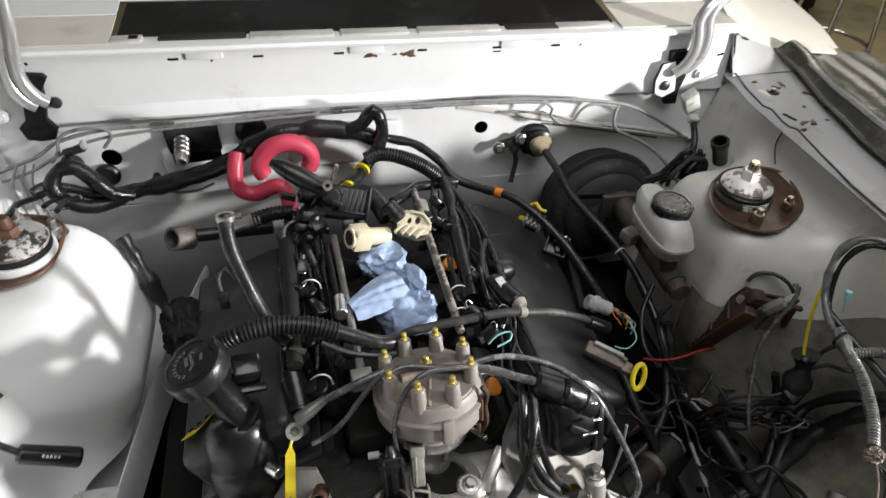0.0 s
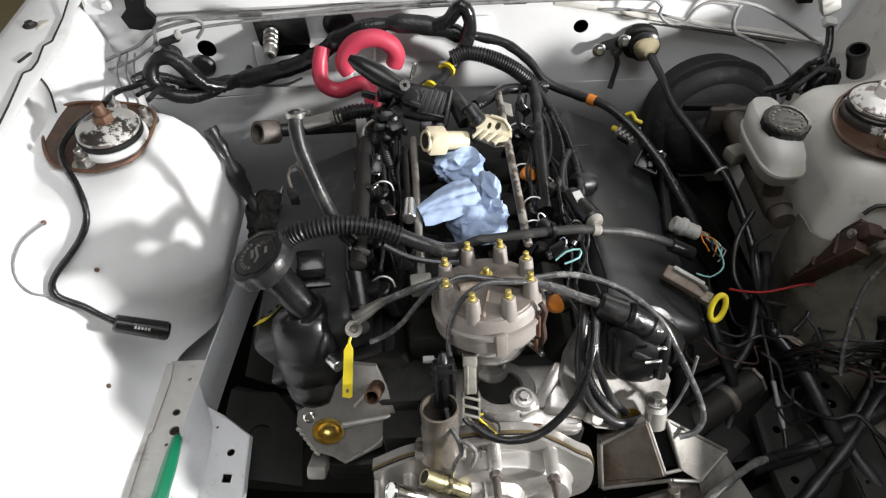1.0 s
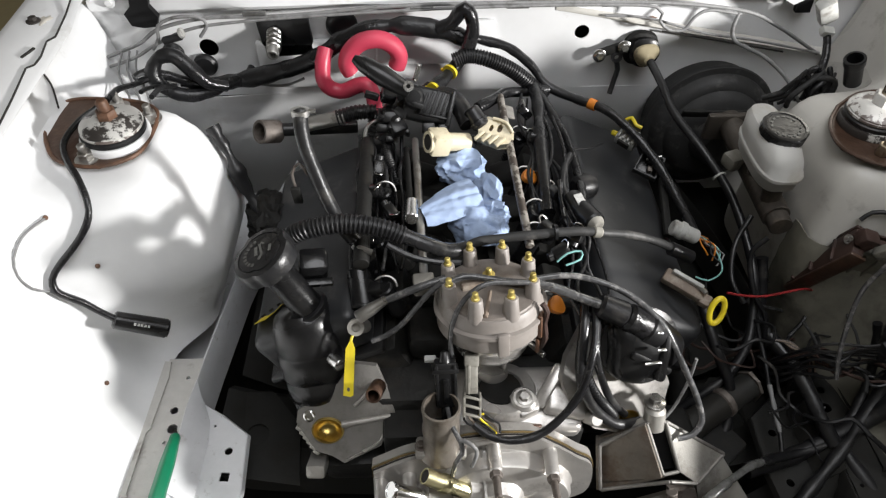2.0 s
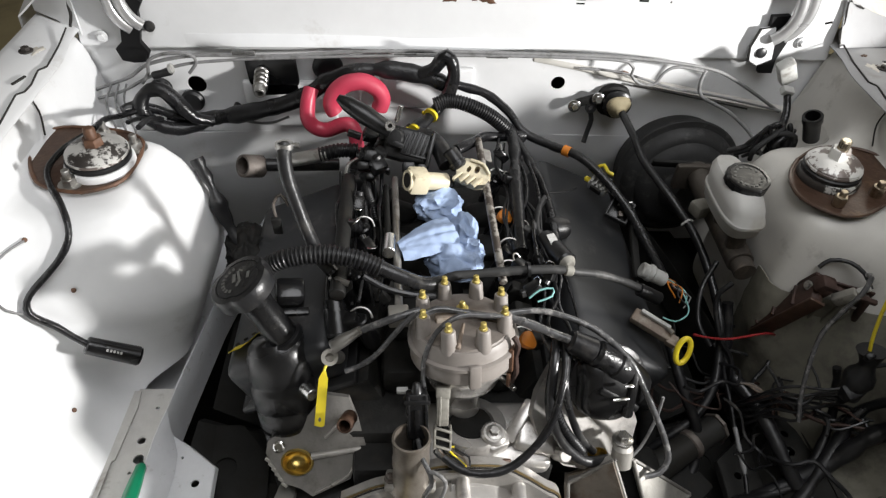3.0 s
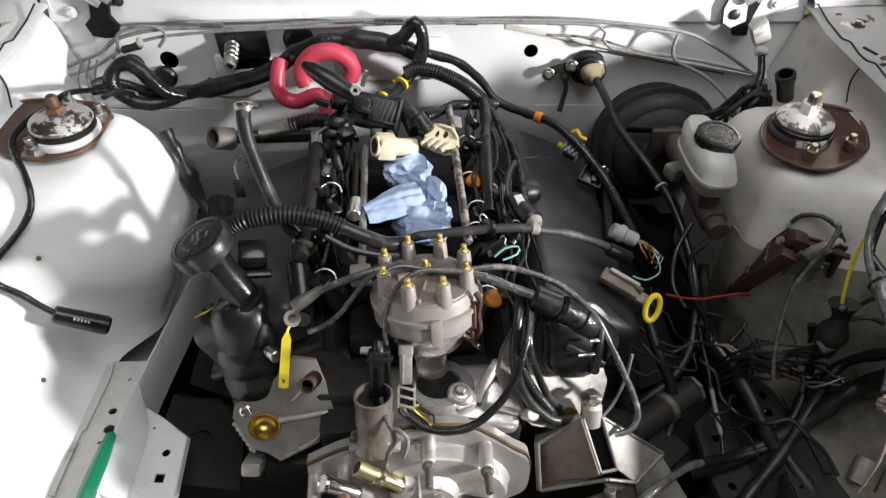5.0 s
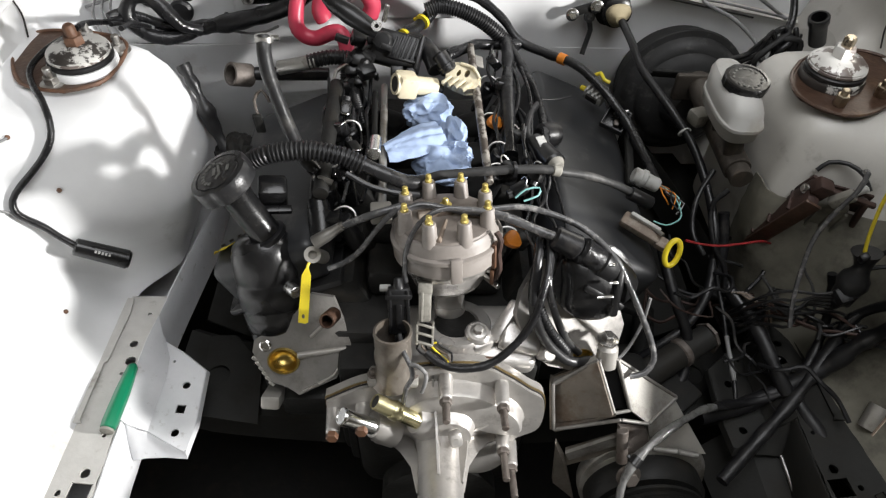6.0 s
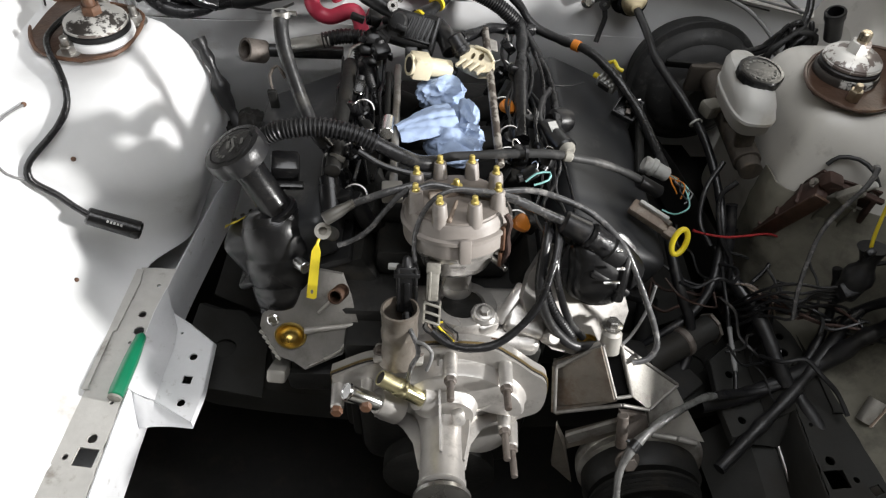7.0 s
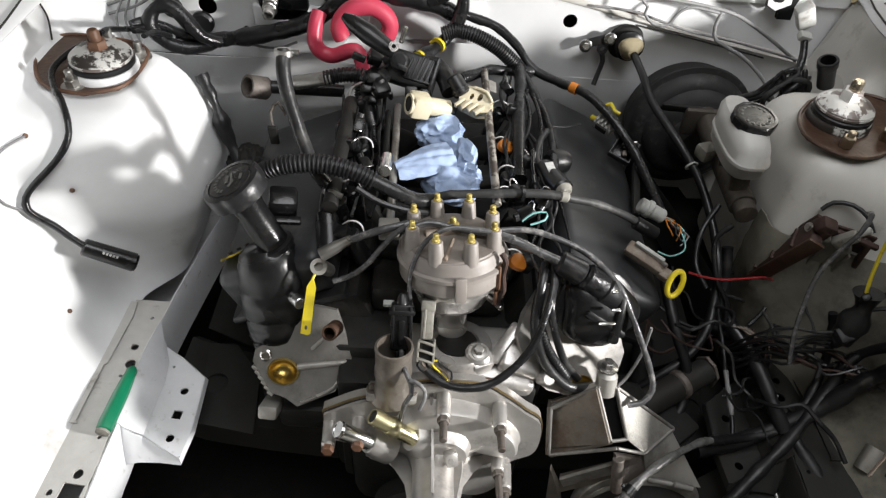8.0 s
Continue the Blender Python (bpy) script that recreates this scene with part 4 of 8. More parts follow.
for k in range(6):
    part("casting_tooth", box(B(), (0.009, 0.005, 0.010), mh @ pose(-0.070 + 0.0045 * k, -0.004 - 0.0065 * k, -0.006, 0, 0, -35), 0.001, 1), DARKALU, front)
part("casting_foot", box(B(), (0.026, 0.02, 0.05), mh @ pose(-0.048, -0.062, -0.02), 0.005), DARKALU, front)
part("bolt_insert", lathe(B(), [(0.008, 0.002), (0.006, 0.003), (0.0045, 0.0025), (0.004, -0.006)], mh @ pose(-0.056, 0.016, 0), 16), CHROME, front)
bm = box(B(), (0.16, 0.09, 0.14), pose(-0.205, 0.49, 0.60), 0.015)
part("head_end", bm, GRIME_SHADE, engine)
bm = box(B(), (0.10, 0.05, 0.05), pose(-0.20, 0.425, 0.59), 0.012)
part("head_lug", bm, GRIME_SHADE, engine)
mr = Matrix.Translation((0.138, 0.432, 0.712)) @ pose(0, 0, 0, 50, 12, 8)
out = [(-0.080, 0.03), (-0.062, -0.012), (-0.03, -0.036), (0.01, -0.044), (0.046, -0.034), (0.066, -0.016), (0.074, 0.02), (0.056, 0.062), (0.0, 0.102), (-0.055, 0.100), (-0.075, 0.06)]
frontr = part("head_front", plate(B(), out, [circle(0.018, -0.022, 0.014, 20, 0.6)], 0.012, mr), ALU, engine, "bare aluminium cylinder head end with a dark port")
part("coolant_port", lathe(B(), [(0.0, -0.0115), (0.008, -0.011), (0.012, -0.007), (0.0128, 0.001), (0.0142, 0.001), (0.0142, -0.014), (0.0, -0.014)], mr @ pose(0.018, -0.022, 0.0) @ Matrix.Diagonal((1, 0.6, 1, 1)), 22), GOLD, frontr, "dark brass port")
part("head_end", box(B(), (0.17, 0.09, 0.13), pose(0.135, 0.50, 0.63), 0.015), GRIME_SHADE, engine)
# intake front and distributor seat
bm = B()
box(bm, (0.17, 0.09, 0.05), pose(0.005, 0.445, 0.686, 8, 0, 0), 0.010, 3)
lathe(bm, [(0.047, 0), (0.046, 0.016), (0.044, 0.019), (0.030, 0.0195), (0.028, 0.014)], aim((0, 0.2, 1), (-0.012, 0.447, 0.704)), 36)
box(bm, (0.030, 0.034, 0.030), pose(0.016, 0.428, 0.716, 12, 0, 24), 0.006)
box(bm, (0.055, 0.040, 0.030), pose(0.070, 0.432, 0.712, 20, 10, -10), 0.008, 3)
box(bm, (0.016, 0.060, 0.012), pose(0.050, 0.445, 0.732, 25, 0, -38), 0.004)
rod(bm, (0.098, 0.418, 0.700), (0.104, 0.400, 0.722), 0.010, 0.009, 16, 0.002)
seat = part("intake_front", bm, ALU, engine, "cast aluminium intake front")
part("gasket_edge", box(B(), (0.060, 0.004, 0.004), pose(0.004, 0.396, 0.722, 0, -3, -4), 0.001, 1), RUST, seat, "red-brown strip of old gasket")
# flat disc whose black paints the depth of the well
part("shaft_well", lathe(B(), [(0.027, 0), (0.027, 0.002), (0.0, 0.002)], aim((0, 0.2, 1), (-0.012, 0.4505, 0.7195)), 24), GRIME_SHADE, seat, "flat black disc standing for the shaded well round the distributor shaft")
part("clamp_bolt", bolt(B(), (0.015, 0.427, 0.734), (0, -0.1, 1), 0.0065, 0.008), STEEL, seat)
part("clamp", rod(B(), (0.014, 0.430, 0.700), (0.015, 0.427, 0.735), 0.0175, 0.0165, 24, 0.003), ALU, seat, "round hold-down boss")
# thermostat neck
na = (0.01, 0.20, 1)
nb0 = Vector((-0.0905, 0.374, 0.708))
nu = Vector(na).normalized()
neck = part("thermostat_neck", lathe(B(), [(0.027, 0), (0.0225, 0.010), (0.0208, 0.030), (0.0222, 0.036), (0.0226, 0.046), (0.0214, 0.052), (0.0220, 0.074), (0.0230, 0.077), (0.0226, 0.081), (0.0202, 0.0815), (0.0196, 0.07), (0.0196, 0.0)], aim(na, nb0), 36, lambda a: 1 + 0.012 * math.sin(2 * a)), NECKALU, engine, "open brown-stained aluminium water neck")
# black disc across the neck, shade painted into the bore
part("neck_bore", lathe(B(), [(0.0197, 0.0), (0.0197, 0.002)], aim(na, nb0 + nu * 0.036), 24), SEAM_VOID, neck, "black disc standing for the shaded bore of the neck")
part("neck_flange", box(B(), (0.062, 0.030, 0.010), aim(na, nb0 + nu * 0.004), 0.004), DARKALU, neck)
for sx in (-0.024, 0.024):
    part("neck_bolt", bolt(B(), nb0 + nu * 0.009 + Vector((sx, 0, 0)), na, 0.005, 0.006), RUSTGREY, neck)
part("rusty_pipe", pipe(B(), (-0.166, 0.440, 0.752), (-0.170, 0.415, 0.772), 0.0098, 0.0025), RUSTDARK, engine, "rusty stub of pipe")
part("engine_front_plate", box(B(), (0.26, 0.06, 0.26), pose(-0.035, 0.43, 0.56), 0.01), GRIME_SHADE, engine)

# ---- water pump ----
pump = thing("water_pump", "cast aluminium water pump with a long snout and hose nipples", "water pump", (-0.035, 0.37, 0.55))
mw = Matrix.Translation((-0.033, 0.368, 0.640)) @ pose(0, 0, 0, 78, 0, 0)
out = [(-0.145, 0.03), (-0.14, -0.01), (-0.10, -0.022), (-0.055, -0.030), (-0.035, -0.07), (0.0, -0.10), (0.06, -0.115), (0.095, -0.085), (0.10, -0.045), (0.132, -0.02), (0.134, 0.03), (0.112, 0.05), (0.082, 0.074), (0.05, 0.090), (-0.03, 0.088), (-0.06, 0.064), (-0.10, 0.055)]
out = [(v.x, v.y) for v in spline([(x, y, 0) for x, y in out + out[:1]], 0.006)][:-1]
part("back_plate", plate(B(), out, [], 0.012, mw @ pose(0, 0, 0)), ALU, pump)
part("gasket", plate(B(), [(x * 1.004, y * 1.004) for x, y in out], [], 0.0016, mw @ pose(0, 0, 0.003)), GASKET, pump, "thin golden gasket edge")
part("front_plate", plate(B(), [(x * 0.985, y * 0.985) for x, y in out], [], 0.008, mw @ pose(0, 0, 0.0115)), ALU, pump)
bm = B()
lathe(bm, [(0.070, 0.006), (0.066, 0.013), (0.052, 0.019), (0.037, 0.030), (0.029, 0.05)], mw @ pose(0.008, 0.006, 0.0), 40, lambda a: 1 + 0.06 * math.sin(2 * a + 0.6))
part("volute", bm, ALU, pump)
ring = [(v.x, v.y) for v in spline([(x, y, 0) for x, y in ((-0.046, 0.044), (-0.012, 0.066), (0.036, 0.066), (0.068, 0.052), (0.100, 0.022), (0.104, -0.008), (0.064, -0.004), (0.034, 0.010), (0.0, 0.018), (-0.040, 0.012), (-0.046, 0.044))], 0.006)]
part("chamber", grid(B(), [[mw @ Vector((0.02 + (x - 0.02) * k, 0.03 + (y - 0.03) * k, h)) for x, y in ring] for k, h in ((1.05, 0.010), (1.0, 0.014), (0.97, 0.030), (0.93, 0.034), (0.82, 0.0355), (0.4, 0.036), (0.02, 0.036))]), ALU, pump)
part("joint_line", plate(B(), [(x * 0.994, y * 0.994) for x, y in out], [], 0.0022, mw @ pose(0, 0, 0.0068)), SEAM_VOID, pump, "dark joint between the castings")
snout_axis = mw.to_3x3() @ Vector((0, 0, 1))
bm = lathe(B(), [(0.050, 0.016), (0.038, 0.024), (0.031, 0.036), (0.0280, 0.052), (0.0272, 0.070), (0.0272, 0.128), (0.0286, 0.131), (0.0286, 0.137), (0.0262, 0.1385), (0.0205, 0.138), (0.019, 0.120)], mw @ pose(0, -0.015, 0), 36)
part("snout", bm, ALU, pump)
for a, far in ((96, 1.0), (-14, 1.0), (27, 0.74), (194, 1.0)):
    c, d = math.cos(radians(a)), math.sin(radians(a))
    rows = [[mw @ Vector((c * r + d * w, -0.015 + d * r - c * w, h)) for w in (-0.0014, 0.0014)] for r, h in ((0.092 * far, 0.016 + 0.02 * (far < 1)), (0.066 * far, 0.026 + 0.014 * (far < 1)), (0.048 * far + 0.004, 0.042), (0.037, 0.068), (0.0295, 0.106))]
    low = [[mw @ Vector((c * r + d * w, -0.015 + d * r - c * w, h)) for w in (-0.0022, 0.0022)] for r, h in ((0.088, 0.006), (0.05, 0.012), (0.034, 0.030), (0.026, 0.06), (0.025, 0.11))]
    part("rib", grid(B(), [[lo[0], hi[0], hi[1], lo[1]] for lo, hi in zip(low, rows)]), ALU, pump)
lug = mw @ Vector((0.018, 0.022, 0.062))
bm = box(B(), (0.016, 0.02, 0.014), Matrix.Translation(lug) @ pose(0, 0, 0, 60, 0, 20), 0.004)
bolt(bm, lug + Vector((0, -0.008, 0.008)), (0, -0.6, 0.8), 0.004, 0.004, False)
part("lug", bm, ALU, pump)
bm = lathe(B(), [(0.012, 0.11), (0.012, 0.142), (0.024, 0.143), (0.024, 0.148), (0.034, 0.149), (0.034, 0.154), (0.012, 0.155)], mw @ pose(0, -0.015, 0), 30)
part("hub", bm, STEEL, pump, "dark steel pulley hub")
for x, y, rr in ((0.006, 0.074, 0.0092), (0.076, 0.062, 0.0092), (-0.098, 0.022, 0.0095), (0.082, -0.02, 0.0095), (0.095, -0.055, 0.0095), (-0.135, 0.012, 0.0095)):
    boss = part("boss", rod(B(), mw @ Vector((x, y, 0.004)), mw @ Vector((x * 0.98, y * 0.98, 0.046)), rr, rr * 0.9, 18, 0.002), ALU, pump)
    at = mw @ Vector((x * 0.98, y * 0.98, 0.046))
    bm = hexnut(B(), at, snout_axis, 0.0078, 0.008)
    if y > 0.05 or x > 0.03:
        rod(bm, at, at + snout_axis * (0.034 if y > 0.05 else 0.045), 0.0046, n=12)
    part("stud", bm, RUST if x < -0.05 else RUSTGREY, boss)
nip = part("hose_nipple", pipe(B(), (-0.112, 0.337, 0.655), (-0.153, 0.333, 0.6925), 0.0105, 0.002, 0.03), CHROME, pump, "bright zinc hose nipple")
# black disc just inside each mouth, in place of the bore's shade
part("bore", lathe(B(), [(0.0, 0), (0.0083, 0), (0.0083, 0.001), (0.0, 0.001)], aim((-0.041, -0.004, 0.0375), (-0.1515, 0.3332, 0.6912)), 20), SEAM_VOID, nip, "black disc standing for the shaded bore of the nipple")
part("bead", lathe(B(), [(0.0105, 0), (0.0114, 0.002), (0.0105, 0.004)], aim((-0.041, -0.004, 0.0375), (-0.1495, 0.3333, 0.6893)), 22), CHROME, nip)
nip = part("hose_nipple", pipe(B(), (-0.056, 0.334, 0.672), (-0.111, 0.338, 0.718), 0.0100, 0.002, 0.03), YELLOWZINC, pump, "yellow zinc hose nipple")
part("bore", lathe(B(), [(0.0, 0), (0.0079, 0), (0.0079, 0.001), (0.0, 0.001)], aim((-0.055, 0.004, 0.046), (-0.1092, 0.3379, 0.7165)), 20), SEAM_VOID, nip, "black disc standing for the shaded bore of the nipple")
part("collar", lathe(B(), [(0.0105, 0), (0.0118, 0.002), (0.0118, 0.010), (0.0105, 0.012)], aim((-0.055, 0.004, 0.046), (-0.083, 0.336, 0.6945)), 22), YELLOWZINC, nip)
bm = lathe(B(), [(0.024, 0), (0.022, 0.02), (0.016, 0.032)], aim((-0.5, -0.1, 0.4), (-0.040, 0.342, 0.655)), 24)
lathe(bm, [(0.024, 0), (0.022, 0.02), (0.016, 0.032)], aim((-0.5, -0.1, 0.4), (-0.092, 0.345, 0.638)), 24)
part("nipple_boss", bm, ALU, pump)
# below: crank side, dark; shade is put into the black of its parts
part("timing_cover", box(B(), (0.24, 0.05, 0.22), pose(-0.03, 0.395, 0.50, 4), 0.03, 4), GRIME_SHADE, engine, "timing cover blackened to stand for the shade below the pump")
part("damper", lathe(B(), [(0.08, 0), (0.085, 0.004), (0.085, 0.03), (0.06, 0.034), (0.02, 0.036)], aim((0, -1, 0.05), (-0.03, 0.37, 0.43)), 40), GRIME_SHADE, engine)

# ---- distributor ----
dist = thing("distributor", "beige-grey distributor cap with eight brass-tipped towers on an aluminium body", "distributor", (-0.012, 0.452, 0.715))
ax = Vector((-0.05, 0.22, 1)).normalized()
c0 = Vector((-0.027, 0.508, 0.853))
md = aim(ax, c0)
md = md @ pose(0, 0, 0, 0, 0, 0)
bm = lathe(B(), [(0.064, -0.044), (0.0665, -0.042), (0.0665, -0.020), (0.0645, -0.017), (0.0635, -0.006), (0.060, 0.0), (0.052, 0.002), (0.02, 0.004)], md, 48)
capd = part("cap", bm, CAPGREY, dist, "dusty beige-grey plastic cap")
part("cap_top", lathe(B(), [(0.0585, -0.0005), (0.057, 0.0026), (0.040, 0.0046), (0.012, 0.006)], md, 40), CAPTOP, capd, "browned top of the cap")
part("rim", lathe(B(), [(0.0655, -0.024), (0.0690, -0.022), (0.0690, -0.0175), (0.0655, -0.016)], md, 48), CAPGREY, capd)
up = ax
east = Vector((1, 0, 0)) - up * up.x
east.normalize()
north = up.cross(east)
for k in range(8):
    a = radians(22.5 + 45 * k)
    p = c0 + 0.0525 * (math.cos(a) * east + math.sin(a) * north)
    bm = lathe(B(), [(0.0105, -0.004), (0.0095, 0.004), (0.0082, 0.024), (0.0072, 0.0255), (0.004, 0.026)], aim(up, p), 18)
    tower = part("tower", bm, CAPGREY, capd)
    bm = lathe(B(), [(0.0050, 0.025), (0.0048, 0.028), (0.0036, 0.0290), (0.0036, 0.0345), (0.0026, 0.0355)], aim(up, p), 14)
    part("terminal", bm, BRASS, tower, "brass terminal")
bm = lathe(B(), [(0.008, 0), (0.0075, 0.010), (0.006, 0.011)], aim(up, c0 + 0.004 * up + 0.012 * north), 16)
lathe(bm, [(0.004, 0.010), (0.004, 0.016), (0.003, 0.018)], aim(up, c0 + 0.004 * up + 0.012 * north), 12)
part("coil_terminal", bm, BRASS, capd)
bm = B()
box(bm, (0.046, 0.012, 0.010), Matrix.Translation(c0 + 0.008 * up - 0.012 * east + 0.002 * north) @ md.to_3x3().to_4x4(), 0.003)
rod(bm, c0 + 0.004 * up + 0.02 * east, c0 + 0.004 * up + 0.058 * east - 0.012 * north, 0.0035, n=8)
rod(bm, c0 + 0.004 * up - 0.01 * north, c0 + 0.004 * up - 0.055 * north - 0.01 * east, 0.0030, n=8)
part("cap_bridge", bm, BROWNPLASTIC, capd)
for a in (-82, -32, 160):
    d = math.cos(radians(a)) * east + math.sin(radians(a)) * north
    m = Matrix((( *d.cross(up), 0), (*d, 0), (*up, 0), (0, 0, 0, 1))).transposed()
    m = Matrix.Translation(c0 - 0.03 * up + 0.0675 * d) @ m
    part("cap_clip", box(B(), (0.014, 0.006, 0.034), m, 0.002), RUST if a == -32 else CAPGREY, capd)
bm = lathe(B(), [(0.0585, -0.045), (0.0590, -0.050), (0.0570, -0.058), (0.0500, -0.066), (0.0470, -0.080), (0.0440, -0.086), (0.0300, -0.094), (0.0235, -0.098), (0.0215, -0.112), (0.0200, -0.128), (0.0215, -0.131), (0.0215, -0.15), (0.018, -0.152)][::-1], md, 40)
part("body", bm, ALU, dist, "aluminium distributor body")
m = md @ pose(-0.026, -0.046, -0.066)
part("pickup_module", box(B(), (0.024, 0.020, 0.034), m, 0.004), SENSORBEIGE, dist)
d = math.cos(radians(-32)) * east + math.sin(radians(-32)) * north
w = d.cross(up)
hc = c0 + 0.068 * d
part("spring_clip", tube(B(), [hc + 0.002 * up, hc + 0.006 * d - 0.008 * up, hc + 0.003 * d - 0.026 * up, hc + 0.005 * d - 0.05 * up, hc - 0.002 * d - 0.068 * up], 0.0036, 8), DARKBROWN, dist, "rust-brown spring clip")
part("clip_tongue", box(B(), (0.012, 0.005, 0.022), Matrix.Translation(hc - 0.004 * d - 0.062 * up) @ md.to_3x3().to_4x4() @ pose(0, 0, 0, 0, 0, 58), 0.0015), RUST, dist, "rusty clip tongue")
part("clip_pin", rod(B(), hc - 0.022 * d - 0.078 * up - 0.012 * w, hc + 0.006 * d - 0.074 * up + 0.004 * w, 0.0034), STEEL, dist)
part("clip_arm", box(B(), (0.030, 0.008, 0.007), Matrix.Translation(hc - 0.018 * d - 0.056 * up) @ md.to_3x3().to_4x4() @ pose(0, 0, 0, 0, 0, -32), 0.002), ALU, dist)
part("oring", lathe(B(), [(0.029, -0.154), (0.031, -0.151), (0.031, -0.146), (0.029, -0.143)], md, 30), RUBBER, dist)


# ---- wiring and hoses at the firewall ----
def cable(name, label, pts, r, material, category="cable", group="", kind_="tube", n=10, lumpy=0.12):
    bm = loom(B(), pts, r) if kind_ == "loom" else tube(B(), pts, r, n, lumpy=lumpy)
    return solo(name, bm, material, label, category, group)


def tie(at, axis, r, material, parent, w=0.004):
    bm = lathe(B(), [(r, -w / 2), (r + 0.0012, -w / 2), (r + 0.0012, w / 2), (r, w / 2)], aim(axis, at), 20)
    box(bm, (0.006, 0.005, 0.005), aim(axis, at) @ pose(r + 0.002, 0, 0), 0.001, 1)
    return part("tie", bm, material, parent)


harness = thing("engine_harness", "black taped engine wiring harness draped along the firewall", "wiring harness", (-0.2, 0.97, 0.9))
part("trunk", tube(B(), [(-0.500, 0.955, 0.842), (-0.470, 0.962, 0.838), (-0.430, 0.972, 0.842), (-0.385, 0.972, 0.850), (-0.341, 0.970, 0.862), (-0.300, 0.970, 0.874), (-0.262, 0.970, 0.892), (-0.226, 0.970, 0.918), (-0.190, 0.970, 0.932), (-0.150, 0.970, 0.940), (-0.100, 0.968, 0.938), (-0.055, 0.965, 0.928), (-0.030, 0.960, 0.918)], 0.0130, 16, lumpy=0.4), TAPE, harness)
part("coil", tube(B(), [(-0.430, 0.968, 0.842), (-0.470, 0.945, 0.838), (-0.505, 0.935, 0.850), (-0.530, 0.940, 0.876), (-0.520, 0.952, 0.900), (-0.495, 0.955, 0.905), (-0.470, 0.948, 0.884), (-0.450, 0.945, 0.860), (-0.425, 0.958, 0.845)], 0.0108, 14, lumpy=0.4), TAPE, harness, "harness looped back on itself")
part("coil", tube(B(), [(-0.445, 0.96, 0.850), (-0.480, 0.955, 0.856), (-0.512, 0.955, 0.868), (-0.540, 0.945, 0.880), (-0.555, 0.930, 0.880)], 0.008, 12, lumpy=0.3), TAPE, harness)
part("riser", tube(B(), [(-0.075, 0.962, 0.938), (-0.052, 0.958, 0.952), (-0.040, 0.955, 0.972), (-0.030, 0.953, 0.972), (-0.022, 0.950, 0.950), (-0.027, 0.948, 0.918), (-0.044, 0.945, 0.888), (-0.066, 0.915, 0.880), (-0.085, 0.88, 0.885)], 0.0105, 14, lumpy=0.25), TAPE, harness)
part("branch", tube(B(), [(-0.030, 0.955, 0.928), (0.000, 0.960, 0.916), (0.036, 0.960, 0.904), (0.074, 0.950, 0.877), (0.103, 0.930, 0.849), (0.148, 0.900, 0.843), (0.186, 0.870, 0.844), (0.224, 0.830, 0.828), (0.259, 0.780, 0.802), (0.279, 0.720, 0.781), (0.290, 0.660, 0.772)], 0.0072, 14, lumpy=0.25), TAPE, harness)
part("conduit", loom(B(), [(-0.052, 0.93, 0.900), (-0.030, 0.935, 0.905), (0.003, 0.932, 0.900), (0.043, 0.930, 0.880), (0.079, 0.925, 0.850), (0.095, 0.915, 0.835)], 0.0125), RUBBER, harness, "corrugated black conduit")
tie((0.168, 0.885, 0.844), (0.6, -0.5, 0), 0.0078, ORANGE, harness, 0.012)
part("branch", tube(B(), [(0.075, 0.93, 0.855), (0.078, 0.88, 0.855), (0.072, 0.80, 0.850), (0.068, 0.72, 0.842), (0.066, 0.655, 0.832)], 0.0095, 12, lumpy=0.25), TAPE, harness)
part("branch", tube(B(), [(0.085, 0.915, 0.848), (0.100, 0.86, 0.845), (0.116, 0.80, 0.836), (0.122, 0.74, 0.828), (0.118, 0.68, 0.835), (0.112, 0.655, 0.838)], 0.0068, 12, lumpy=0.25), TAPE, harness)
part("branch", tube(B(), [(0.09, 0.91, 0.845), (0.108, 0.85, 0.838), (0.120, 0.79, 0.832), (0.103, 0.745, 0.838), (0.093, 0.70, 0.838), (0.098, 0.66, 0.836)], 0.005, 10, lumpy=0.25), GREYRUBBER, harness)
part("branch", tube(B(), [(-0.09, 0.885, 0.885), (-0.115, 0.87, 0.878), (-0.14, 0.85, 0.880), (-0.155, 0.82, 0.885)], 0.009, 12, lumpy=0.3), TAPE, harness)
part("branch", tube(B(), [(0.103, 0.928, 0.846), (0.06, 0.915, 0.85), (0.03, 0.90, 0.86), (0.01, 0.87, 0.87), (-0.02, 0.84, 0.875)], 0.008, 12, lumpy=0.3), TAPE, harness)
part("clip_wire", tube(B(), [(0.122, 0.79, 0.832), (0.15, 0.80, 0.826), (0.175, 0.815, 0.822)], 0.0018, 8), RUBBER, harness)
for at, ax_ in (((-0.058, 0.925, 0.884), (0.5, 0.8, 0.1)), ((-0.085, 0.87, 0.888), (0.6, 0.7, 0))):
    tie(at, ax_, 0.0112, YELLOW, harness, 0.005)
# wire ends and small plugs at the strut tower
for k, pts in enumerate((((-0.53, 0.945, 0.875), (-0.545, 0.91, 0.885), (-0.548, 0.86, 0.91), (-0.535, 0.81, 0.935), (-0.530, 0.78, 0.945)),
                         ((-0.50, 0.94, 0.86), (-0.492, 0.90, 0.885), (-0.485, 0.85, 0.915), (-0.478, 0.80, 0.935)),
                         ((-0.51, 0.94, 0.858), (-0.515, 0.90, 0.885), (-0.505, 0.85, 0.915), (-0.500, 0.82, 0.93)))):
    part("tail", tube(B(), pts, 0.0045 - 0.0006 * k, 8, lumpy=0.2), TAPE, harness)

